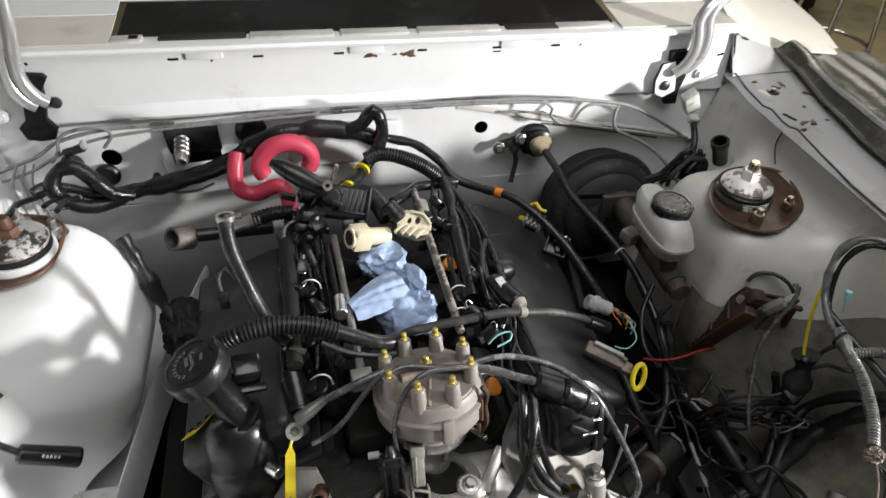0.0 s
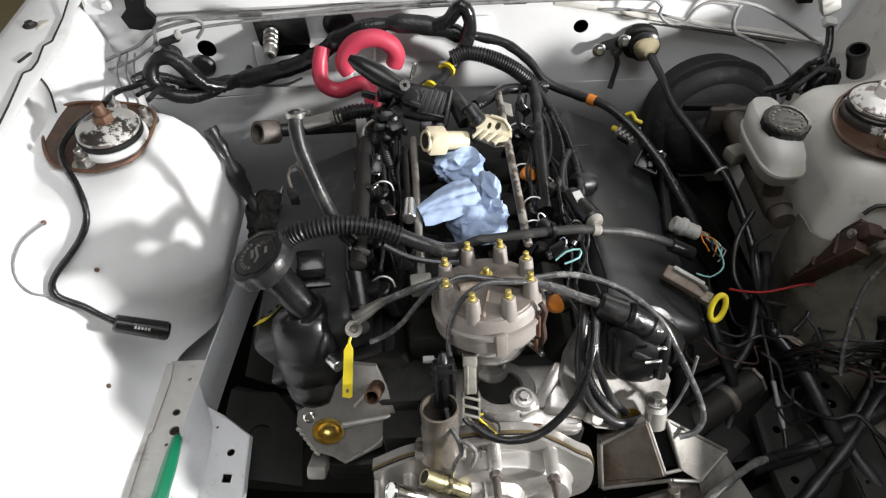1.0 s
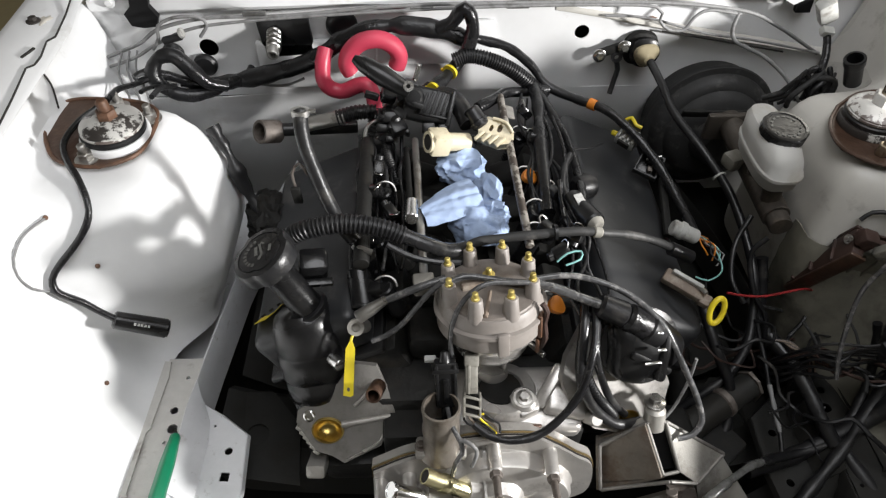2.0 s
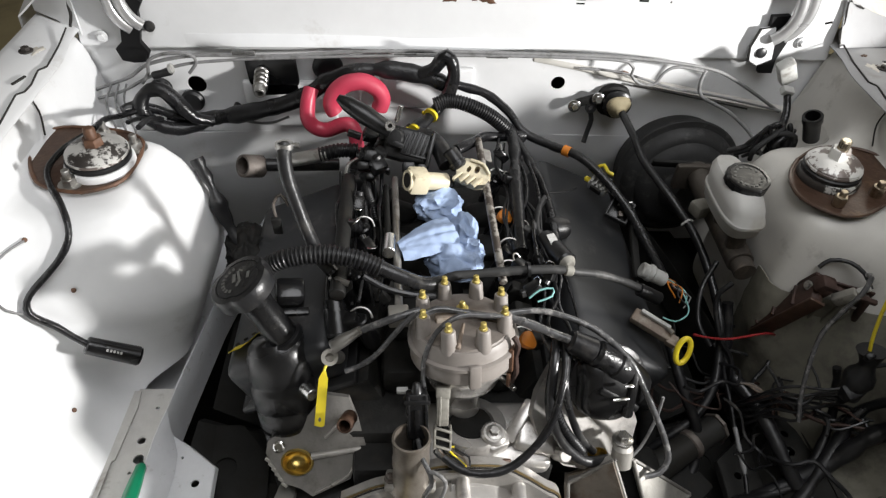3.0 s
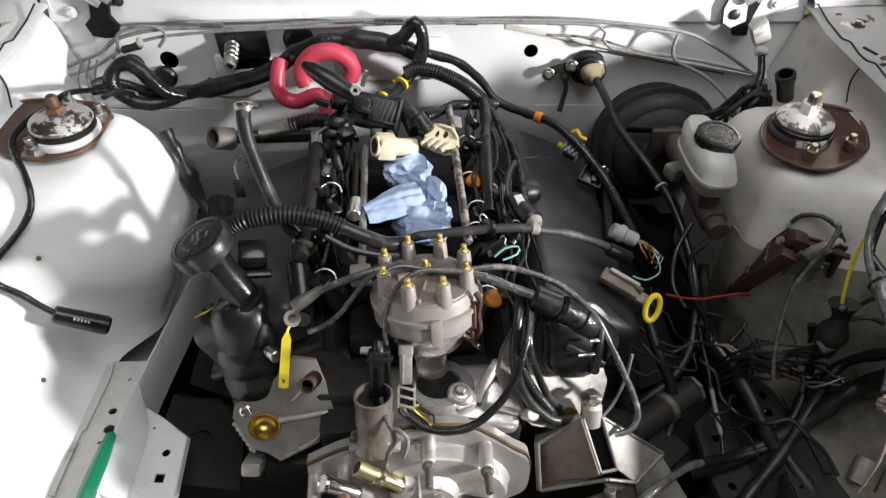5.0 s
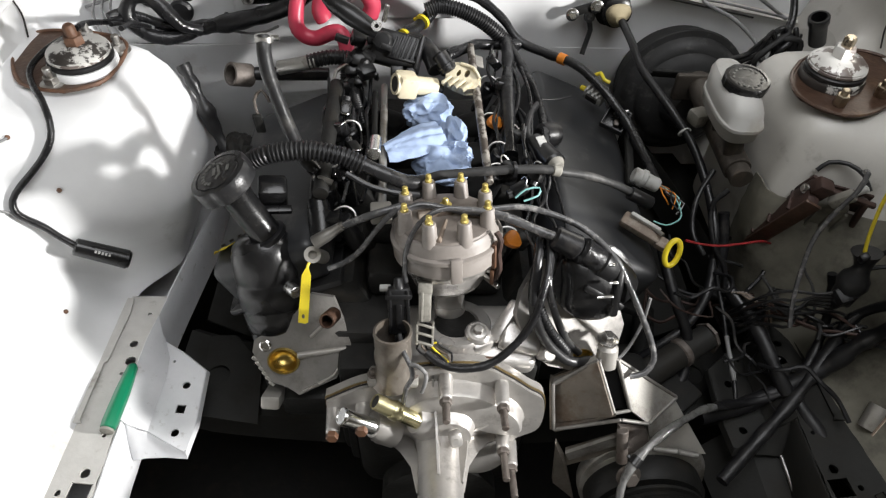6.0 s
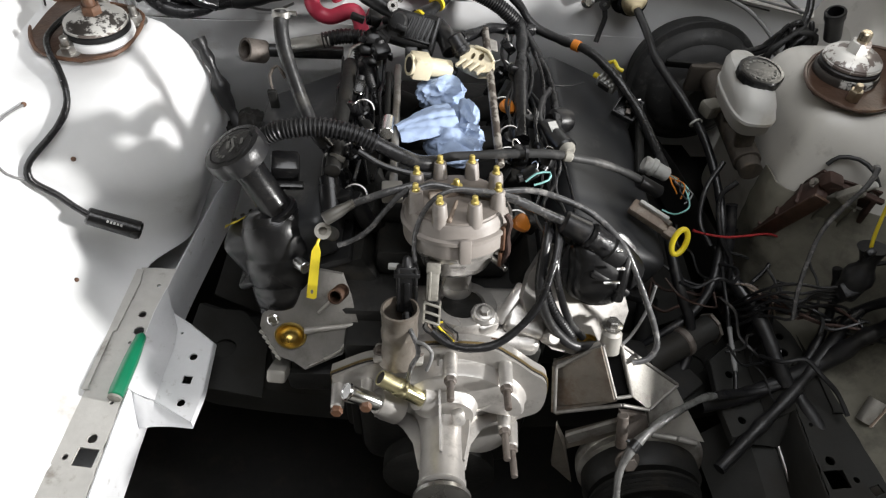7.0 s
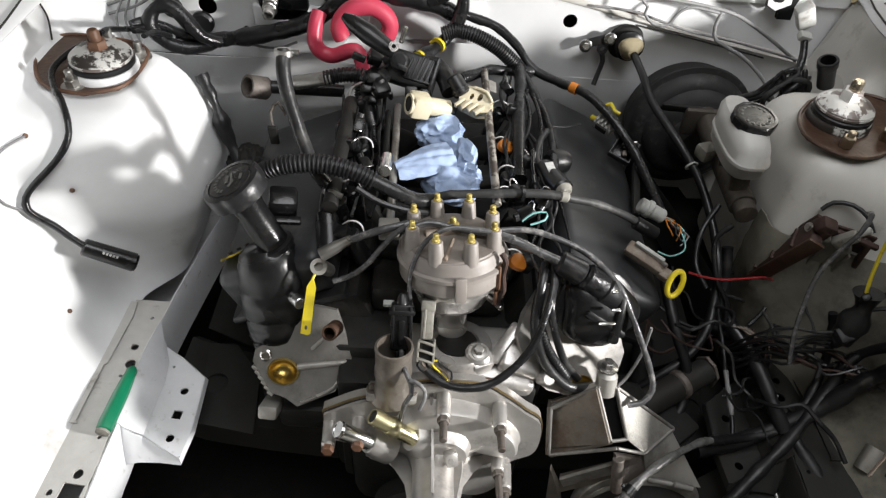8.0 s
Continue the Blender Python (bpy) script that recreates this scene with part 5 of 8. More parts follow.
cable("firewall_stub", "short grey rubber stub poking from the firewall", [(-0.395, 1.02, 0.84), (-0.40, 0.995, 0.835), (-0.395, 0.985, 0.832)], 0.006, GREYRUBBER, "hose")
cable("thin_wire", "thin grey wire hanging along the firewall", [(-0.392, 0.985, 0.832), (-0.36, 0.985, 0.826), (-0.33, 0.98, 0.830), (-0.30, 0.975, 0.845)], 0.0022, GREYWIRE, "wire")

# grey wires along the seam flange
LINES = (((-0.634, 0.985, 0.878), (-0.590, 0.99, 0.893), (-0.552, 0.985, 0.910), (-0.510, 0.98, 0.938), (-0.433, 0.985, 0.951), (-0.314, 0.986, 0.952), (-0.136, 0.985, 0.965), (0.063, 0.985, 0.966), (0.268, 0.985, 0.962), (0.407, 0.985, 0.946), (0.475, 0.985, 0.918), (0.560, 0.98, 0.868)),
         ((-0.625, 0.98, 0.868), (-0.565, 0.975, 0.890), (-0.525, 0.975, 0.912), (-0.47, 0.978, 0.935), (-0.40, 0.982, 0.944), (-0.25, 0.983, 0.953), (-0.05, 0.982, 0.961), (0.15, 0.982, 0.962), (0.269, 0.98, 0.957), (0.278, 0.978, 0.935), (0.295, 0.976, 0.920), (0.320, 0.976, 0.919), (0.333, 0.978, 0.940), (0.355, 0.98, 0.950), (0.407, 0.98, 0.942)),
         ((-0.530, 0.975, 0.905), (-0.515, 0.972, 0.925), (-0.508, 0.970, 0.948), (-0.48, 0.972, 0.960), (-0.445, 0.975, 0.958), (-0.435, 0.975, 0.945), (-0.450, 0.975, 0.925)),
         ((0.403, 0.98, 0.945), (0.399, 0.975, 0.920), (0.405, 0.968, 0.903), (0.428, 0.96, 0.893), (0.455, 0.948, 0.883), (0.488, 0.928, 0.860), (0.508, 0.90, 0.835), (0.515, 0.87, 0.81)),
         ((0.20, 1.015, 0.925), (0.27, 1.01, 0.922), (0.36, 0.99, 0.905), (0.45, 0.985, 0.892), (0.56, 0.975, 0.872)))
for k, pts in enumerate(LINES):
    cable("firewall_wire", "thin grey wire clipped along the firewall seam", pts, (0.0030, 0.0026, 0.0028, 0.0032, 0.0022)[k], GREYWIRE, "wire", "firewall wires")
for x in (-0.36, -0.10, 0.05, 0.20):
    solo("wire_sleeve", rod(B(), (x - 0.018, 0.984, 0.957 + 0.004 * (x > -0.2)), (x + 0.018, 0.984, 0.957 + 0.004 * (x > -0.2)), 0.0038), SILVERTAPE, "short pale sleeve round the firewall wires", "wire sleeve", "wire sleeves")
t = thing("inline_connector", "small grey inline connector in the firewall wires", "connector", (-0.505, 0.972, 0.925))
part("shell", box(B(), (0.034, 0.011, 0.011), pose(-0.492, 0.970, 0.926, 0, -14, 0), 0.003), GREYRUBBER, t)
part("collar", lathe(B(), [(0.007, -0.003), (0.008, -0.002), (0.008, 0.002), (0.007, 0.003)], aim((1, 0, 0.28), (-0.476, 0.970, 0.935)), 16), LIGHTGREY, t)
for k in range(3):
    cable("thin_wire", "thin grey wire drooping behind the strut tower", [(-0.585 + 0.012 * k, 0.985, 0.897), (-0.590 + 0.014 * k, 0.96, 0.880), (-0.578 + 0.016 * k, 0.93, 0.872), (-0.560 + 0.014 * k, 0.90, 0.868 - 0.01 * k), (-0.552 + 0.01 * k, 0.87, 0.862)], 0.0018, GREYWIRE, "wire", "drooping wires")

# firewall fittings
t = thing("firewall_fitting", "threaded steel fitting on a black bracket plate", "fitting", (-0.342, 1.02, 0.905))
part("backing", box(B(), (0.085, 0.010, 0.070), pose(-0.325, 1.018, 0.897, 0, -4, 0), 0.003), BLACKPLASTIC, t)
bm = B()
for k in range(4):
    lathe(bm, [(0.0105, 0), (0.0125, 0.002), (0.0125, 0.005), (0.0105, 0.007)], aim((0, -0.97, 0.05), (-0.342, 1.012 - 0.008 * k, 0.908 - 0.004 * k)), 18)
pipe(bm, (-0.342, 0.99, 0.897), (-0.342, 0.968, 0.893), 0.0095, 0.003)
part("stub", bm, STEEL, t)
for x, z, r in ((-0.472, 0.846, 0.020), (-0.232, 0.915, 0.026), (-0.52, 0.87, 0.018)):
    solo("rubber_bung", lathe(B(), [(r, 0), (r, 0.006), (r * 0.8, 0.010), (r * 0.5, 0.010)], aim((0, -1, 0), (x, 1.024, z)), 26), RUBBER, "round black rubber bung in the firewall", "grommet", "rubber bungs")
t = thing("cable_grommet", "dirty tan rubber grommet round the clutch cable", "grommet", (0.276, 1.0, 0.862))
part("flange", lathe(B(), [(0.026, 0), (0.026, 0.006), (0.020, 0.010)], aim((0, -1, 0.1), (0.275, 1.006, 0.863)), 24), BLACKPLASTIC, t)
part("boot", lathe(B(), [(0.0215, 0), (0.021, 0.005), (0.016, 0.010), (0.012, 0.013), (0.008, 0.019)], aim((0.1, -1, -0.1), (0.276, 0.998, 0.863)), 20, lambda a: 1 + 0.08 * math.sin(3 * a)), TANRUBBER, t)
cable("clutch_cable", "long dusty black cable from the firewall grommet", [(0.280, 0.985, 0.860), (0.290, 0.93, 0.848), (0.300, 0.885, 0.830), (0.320, 0.84, 0.815), (0.340, 0.802, 0.800), (0.362, 0.748, 0.780), (0.377, 0.695, 0.750), (0.382, 0.630, 0.718), (0.380, 0.590, 0.680), (0.366, 0.548, 0.648), (0.336, 0.517, 0.622), (0.300, 0.500, 0.600), (0.270, 0.490, 0.575)], 0.0068, RUBBER)
tie((0.352, 0.77, 0.788), (0.4, -0.9, -0.35), 0.0086, LIGHTGREY, bpy.data.objects["clutch_cable"], 0.003)
cable("thin_cable", "thin black cable hanging beside the clutch cable", [(0.38, 0.62, 0.71), (0.388, 0.575, 0.662), (0.394, 0.530, 0.632), (0.392, 0.500, 0.622), (0.387, 0.460, 0.617), (0.384, 0.425, 0.612), (0.382, 0.40, 0.60)], 0.0034, RUBBER)
part("worn_sleeve", tube(B(), [(0.3915, 0.497, 0.6235), (0.387, 0.460, 0.6190), (0.384, 0.428, 0.6145)], 0.0036, 10, lumpy=0.5), GREYWIRE, bpy.data.objects["thin_cable"], "worn grey sleeve")
# clip with an eye on the firewall
t = thing("line_clip", "black steel line clip held to the firewall by two bolts", "clip", (0.222, 1.016, 0.864))
part("plate", box(B(), (0.050, 0.010, 0.016), pose(0.220, 1.012, 0.864, 0, -20, 0), 0.004), GRIME_SHADE, t)
for x, z in ((0.200, 0.857), (0.240, 0.872)):
    part("clip_bolt", bolt(B(), (x, 1.006, z), (0, -1, 0.2), 0.0070, 0.006), CHROME, t)
cable("eye_strap", "short black strap with an eye hanging on the firewall", [(0.232, 1.012, 0.845), (0.236, 1.005, 0.83), (0.232, 1.0, 0.81), (0.226, 0.99, 0.79)], 0.0045, RUBBER, "strap")
solo("strap_eye", lathe(B(), [(0.004, -0.002), (0.0095, -0.002), (0.0095, 0.002), (0.004, 0.002), (0.004, -0.002)], aim((0, -1, 0.2), (0.231, 1.008, 0.852)), 18), RUBBER, "black eyelet at the top of a strap", "eyelet")

# ---- heater hoses and pipes ----
t = thing("heater_hose", "bright red silicone heater hose bent in tight loops", "hose", (-0.2, 0.93, 0.86))
part("upper_bend", tube(B(), [(-0.143, 0.950, 0.880), (-0.138, 0.950, 0.898), (-0.146, 0.948, 0.918), (-0.168, 0.946, 0.931), (-0.195, 0.944, 0.928), (-0.214, 0.942, 0.912), (-0.221, 0.940, 0.892), (-0.216, 0.940, 0.878)], 0.0139, 20, 0.005), REDHOSE, t)
part("lower_bend", tube(B(), [(-0.2535, 0.956, 0.911), (-0.2585, 0.942, 0.896), (-0.260, 0.93, 0.872), (-0.250, 0.928, 0.856), (-0.230, 0.927, 0.851), (-0.205, 0.926, 0.862), (-0.190, 0.922, 0.864), (-0.182, 0.915, 0.850), (-0.180, 0.905, 0.828)], 0.0124, 20, 0.005), REDHOSE, t)
part("sleeve", loom(B(), [(-0.180, 0.907, 0.832), (-0.180, 0.895, 0.812), (-0.180, 0.88, 0.79)], 0.0135), RUBBER, t, "ribbed black sleeve")
cable("branch_hose", "grey-black rubber hose rising with an open clamped end", [(-0.248, 0.673, 0.998), (-0.248, 0.660, 0.985), (-0.245, 0.648, 0.965), (-0.236, 0.633, 0.938), (-0.222, 0.614, 0.902), (-0.206, 0.595, 0.876), (-0.190, 0.583, 0.862)], 0.0090, GREYRUBBER, "hose", lumpy=0.04, n=16)
t = thing("hose_clamp", "small steel spring clamp on a hose end", "hose clamp", (-0.248, 0.672, 0.998))
part("band", lathe(B(), [(0.0106, 0), (0.0116, 0), (0.0116, 0.007), (0.0106, 0.007), (0.006, 0.0072), (0.006, 0.003)], aim((0.02, 0.25, 1), (-0.248, 0.671, 0.993)), 20), STEEL, t)
part("ear", box(B(), (0.010, 0.004, 0.007), pose(-0.234, 0.670, 0.998), 0.001), CHROME, t)
bm = pipe(B(), (-0.225, 0.863, 0.848), (-0.284, 0.858, 0.838), 0.0112, 0.002)
solo("bypass_pipe", bm, STEEL, "bare steel coolant pipe with an open end", "pipe")
solo("pipe_sleeve", loom(B(), [(-0.236, 0.862, 0.847), (-0.205, 0.866, 0.853), (-0.175, 0.868, 0.852)], 0.0122, 0.0058), RUBBER, "black rubber sleeve on the coolant pipe", "sleeve")
t = thing("heater_pipe", "grey heater pipe with an open flared end", "pipe", (-0.33, 0.86, 0.82))
part("flared_end", pipe(B(), (-0.336, 0.874, 0.814), (-0.359, 0.853, 0.830), 0.0185, 0.0045, 0.03, 28), RUSTGREY, t, "open pipe mouth")
part("collar", lathe(B(), [(0.013, 0), (0.0155, 0.003), (0.0155, 0.012), (0.012, 0.016)], aim((0.9, 0.3, -0.2), (-0.346, 0.866, 0.819)), 20), RUSTGREY, t)
part("tube", rod(B(), (-0.326, 0.870, 0.820), (-0.21, 0.89, 0.808), 0.0105), RUBBER, t)

# ---- black throttle-bracket cluster behind the intake ----
t = thing("actuator_bracket", "black bracket and actuator cluster with connectors", "actuator", (-0.12, 0.83, 0.83))
bm = B()
m = Matrix.Translation((-0.158, 0.815, 0.952)) @ aim((-0.055, 0.02, 0.028), (0, 0, 0))
lathe(bm, [(0.010, -0.045), (0.014, -0.03), (0.017, 0.0), (0.013, 0.03), (0.006, 0.045)], m @ Matrix.Diagonal((0.75, 1, 1, 1)), 14, lambda a: 1 + 0.2 * math.cos(2 * a))
part("lever", bm, BLACKPLASTIC, t)
part("bush", lathe(B(), [(0.003, -0.003), (0.0075, -0.003), (0.0075, 0.006), (0.003, 0.006), (0.003, -0.003)], aim((0.2, -0.8, 0.6), (-0.122, 0.797, 0.945)), 18), STEEL, t)
part("screw", rod(B(), (-0.112, 0.81, 0.945), (-0.105, 0.815, 0.968), 0.0035), STEEL, t)
mq = Matrix.Translation((-0.096, 0.822, 0.896)) @ pose(0, 0, 0, 42, 8, -12)
part("housing", box(B(), (0.070, 0.050, 0.030), mq @ pose(0, 0, -0.008), 0.006, 3), BLACKPLASTIC, t)
for k in range(6):
    part("fin", box(B(), (0.0032, 0.040 - 0.004 * abs(k - 2), 0.008), mq @ pose(-0.004 + 0.0075 * k, 0.001 * k, 0.0075, 0, 0, -8), 0.0012, 2), BLACKPLASTIC, t)
part("motor_cap", rod(B(), mq @ Vector((-0.020, 0.004, 0.002)), mq @ Vector((-0.020, 0.002, 0.017)), 0.016, 0.014, 24, 0.003), BLACKPLASTIC, t)
for dx, dy, dz, w in ((-0.050, -0.030, 0.000, 0.020), (-0.034, -0.044, -0.004, 0.016), (-0.058, -0.046, -0.010, 0.018), (-0.044, -0.060, -0.012, 0.013), (0.010, -0.034, 0.004, 0.018), (0.030, -0.030, 0.002, 0.014)):
    part("stepped_block", box(B(), (w, 0.8 * w, 0.018), mq @ pose(dx, dy, dz, 8 * w * 100 - 12, 6, 14), 0.0022, 2), BLACKPLASTIC, t)
part("cross_fin", box(B(), (0.046, 0.004, 0.006), mq @ pose(0.014, -0.016, 0.008), 0.0015, 2), BLACKPLASTIC, t)
part("end_plate", box(B(), (0.006, 0.052, 0.034), mq @ pose(0.036, 0, -0.004), 0.002), GREYRUBBER, t)
random.seed(12)
for k in range(9):
    at = (-0.172 + 0.07 * random.random(), 0.800 + 0.05 * random.random(), 0.868 + 0.05 * random.random())
    turn = [random.uniform(-40, 40) for _ in range(3)]
    if k % 3:
        part("connector_piece", box(B(), (random.uniform(0.012, 0.024), random.uniform(0.010, 0.020), random.uniform(0.008, 0.016)), pose(*at, *turn), 0.002), BLACKPLASTIC, t)
    else:
        part("connector_piece", rod(B(), at, (at[0] + 0.02 * math.cos(k), at[1] + 0.02 * math.sin(k), at[2] + 0.006), 0.006), RUBBER, t)
for k in range(3):
    part("clip_finger", box(B(), (0.007, 0.006, 0.020), pose(-0.150 + 0.012 * k, 0.798, 0.872 - 0.004 * k, 30, 10, -20), 0.0015), GREYRUBBER, t)
part("motor", rod(B(), (-0.160, 0.826, 0.885), (-0.138, 0.802, 0.877), 0.011, n=22, bev=0.003), BLACKPLASTIC, t)
part("socket", box(B(), (0.024, 0.022, 0.022), pose(-0.140, 0.80, 0.872, 25, 0, 30), 0.004), BLACKPLASTIC, t)
part("socket", box(B(), (0.022, 0.02, 0.02), pose(-0.152, 0.835, 0.905, 15, 20, 10), 0.004), BLACKPLASTIC, t)
part("elbow", tube(B(), [(-0.075, 0.86, 0.885), (-0.060, 0.845, 0.890), (-0.045, 0.825, 0.885), (-0.035, 0.80, 0.875)], 0.0145, 16), RUBBER, t, "black rubber elbow")
t = thing("idle_valve", "ivory plastic idle valve connector with a square open socket", "connector", (-0.07, 0.765, 0.85))
mi = aim((-0.88, -0.34, 0.28), (-0.070, 0.770, 0.868))
bm = B()
box(bm, (0.032, 0.032, 0.030), mi @ pose(0, 0, 0.012), 0.004)
part("socket_body", bm, IVORY, t)
bm = lathe(B(), [(0.0155, 0), (0.0155, 0.004), (0.0115, 0.004), (0.0105, -0.018)], mi @ pose(0, 0, 0.026), 24)
part("socket_rim", bm, IVORY, t)
# disc over the socket mouth; the shade inside is its black
part("socket_hole", lathe(B(), [(0.0112, 0), (0.0112, 0.0012)], mi @ pose(0, 0, 0.0285), 22), SEAM_VOID, t, "thin black disc standing for the shaded inside of the socket")
part("barrel", rod(B(), mi @ Vector((0, 0, 0)), mi @ Vector((0.002, 0, -0.036)), 0.0135, n=22), IVORY, t)
m2 = Matrix.Translation((0.000, 0.786, 0.868)) @ pose(0, 0, 0, 30, 6, -22)
part("coil_body", plate(B(), [(-0.026, 0.012), (-0.012, 0.019), (0.016, 0.017), (0.030, 0.004), (0.028, -0.012), (0.012, -0.019), (-0.018, -0.016)], [circle(0.008, 0.006, 0.004, 10, 1.6), circle(-0.004, 0.003, 0.003, 10, 1.8)], 0.020, m2 @ pose(0, 0, 0.012)), IVORY, t)
part("coil_backing", box(B(), (0.044, 0.026, 0.008), m2 @ pose(0.002, 0, -0.004), 0.002), BROWNPLASTIC, t)
for k in range(4):
    part("finger", box(B(), (0.0050, 0.018, 0.010), m2 @ pose(-0.016 + 0.0105 * k, -0.014, 0.013, 0, 0, -30), 0.0015), IVORY, t)
part("lip", tube(B(), [m2 @ Vector((-0.006, 0.017, 0.014)), m2 @ Vector((0.014, 0.016, 0.015)), m2 @ Vector((0.028, 0.004, 0.014))], 0.0026, 8), IVORY, t)
bo = m2 @ Vector((-0.026, 0.008, 0.010))
part("boot", rod(B(), bo + Vector((0.006, -0.004, -0.008)), bo + Vector((-0.012, 0.014, 0.012)), 0.0135, 0.0125, 22, 0.003), RUBBER, t, "black rubber boot")
part("boot_ring", lathe(B(), [(0.0135, 0), (0.0152, 0.001), (0.0152, 0.004), (0.0135, 0.005)], aim((-0.018, 0.018, 0.020), bo + Vector((0.002, 0, -0.004))), 24), GREYRUBBER, t)
part("collar", rod(B(), mi @ Vector((0.001, 0, -0.034)), mi @ Vector((0.002, 0, -0.046)), 0.0105, n=18), GREYRUBBER, t)

# ---- shop towel stuffed in the intake ----
def crumple(at, size, turn, seed, folds=1.0):
    bm = B()
    bmesh.ops.create_icosphere(bm, subdivisions=5, radius=1.0)
    for v in bm.verts:
        p = v.co * 1.6 + Vector((seed * 7.1, seed * 3.3, 0))
        r = 1 - 0.55 * folds * abs(noise.noise(p * 1.1)) - 0.30 * folds * abs(noise.noise(p * 1.9 + Vector((5, 2, 1)))) - 0.03 * abs(noise.noise(p * 6))
        v.co = v.co * r
    bmesh.ops.transform(bm, matrix=Matrix.Translation(at) @ pose(0, 0, 0, *turn) @ Matrix.Diagonal((*size, 1)), verts=bm.verts)
    return bm


def cloth_lump(at, size, turn, seed, depth):
    """Paper cloth pressed into a heap of creases and facets."""
    bm = B()
    bmesh.ops.create_icosphere(bm, subdivisions=5, radius=1.0)
    cells = [Vector((random.Random(seed * 31 + k).uniform(-1, 1), random.Random(seed * 57 + k).uniform(-1, 1), random.Random(seed * 91 + k).uniform(-0.3, 1))).normalized() for k in range(20)]
    for v in bm.verts:
        p = v.co * 1.5 + Vector((seed * 7.1, seed * 3.3, 0))
        d = v.co + 0.20 * Vector((noise.noise(p * 1.7), noise.noise(p * 1.7 + Vector((9, 0, 0))), noise.noise(p * 1.7 + Vector((0, 9, 0)))))
        near = sorted((d - c).length for c in cells)
        r = 1.02 - depth * 0.62 * min(0.36, near[1] - near[0]) + 0.18 * noise.noise(p * 1.1) - 0.04 * abs(noise.noise(p * 3.3))
        v.co = v.co * r
    bmesh.ops.transform(bm, matrix=Matrix.Translation(at) @ pose(0, 0, 0, *turn) @ Matrix.Diagonal((*size, 1)), verts=bm.verts)
    return bm


towel = thing("shop_towel", "crumpled pale blue shop towel stuffed into the intake", "towel", (-0.04, 0.69, 0.80))
for at, size, turn, seed, f in (((-0.047, 0.757, 0.830), (0.041, 0.030, 0.026), (12, 0, 12), 1, 1.0), ((-0.014, 0.700, 0.824), (0.021, 0.038, 0.030), (0, 14, 8), 2, 1.0),
                                ((-0.030, 0.640, 0.822), (0.043, 0.030, 0.030), (8, 0, -12), 3, 1.0), ((-0.008, 0.655, 0.828), (0.022, 0.022, 0.024), (0, 20, 40), 5, 1.0)):
    part("fold", cloth_lump(at, size, turn, seed, f), BLUECLOTH, towel, angle=60)
rows = []
for i in range(33):
    u = i / 32
    row = []
    for j in range(25):
        v = j / 12 - 1
        w = 0.032 * (0.30 + 0.70 * math.sin(math.pi * min(0.62, 0.10 + u * 0.62)) ** 0.8)
        crease = 0.0035 * abs(math.sin(2.6 * v + 2.2 * u)) - 0.005 * math.exp(-((v - 0.25 + 0.5 * u) / 0.12) ** 2) * u
        crease += 0.0017 * noise.noise(Vector((u * 7, v * 2.5, 3))) - 0.0016 * abs(noise.noise(Vector((u * 5 + v * 3, v * 4, 8))))
        row.append(Vector((-0.106 + 0.076 * u - 0.34 * v * w, 0.640 + 0.046 * u + 0.94 * v * w, 0.856 - 0.010 * v * v + crease - 0.012 * max(0.0, u - 0.7) - 0.003 * (1 - u))))
    rows.append(row)
part("flap", grid(B(), rows, 0.0015), BLUECLOTH, towel, "folded flap of towel", angle=60)

# ---- fuel rails and injector plugs ----
def fuel_rail(label, bars):
    t = thing("fuel_rail", label, "fuel rail", bars[0][0], "fuel rails")
    for a, b, r, mt in bars:
        part("rail", rod(B(), a, b, r, n=14), mt, t)
    return t


t = fuel_rail("stained steel fuel rail along the intake", (((-0.116, 0.825, 0.829), (-0.105, 0.515, 0.852), 0.0054, DARKALU), ((-0.129, 0.800, 0.833), (-0.121, 0.640, 0.843), 0.0046, GRIME_SHADE)))
part("joint", rod(B(), (-0.120, 0.665, 0.850), (-0.1205, 0.628, 0.854), 0.0088, 0.0095), CHROME, t)
part("end_block", box(B(), (0.026, 0.024, 0.018), pose(-0.106, 0.518, 0.853, 5, 0, 4), 0.003), DARKALU, t)
t = fuel_rail("dull dark fuel rail on the far bank", (((-0.186, 0.800, 0.848), (-0.184, 0.555, 0.850), 0.0105, GRIME_SHADE),))
t = fuel_rail("chipped steel fuel rail beside the connectors", (((0.017, 0.872, 0.873), (0.030, 0.578, 0.850), 0.0058, CHIPRAIL),))
part("bracket", box(B(), (0.014, 0.03, 0.003), pose(0.030, 0.845, 0.862, 0, 20, 0), 0.001), DARKALU, t)


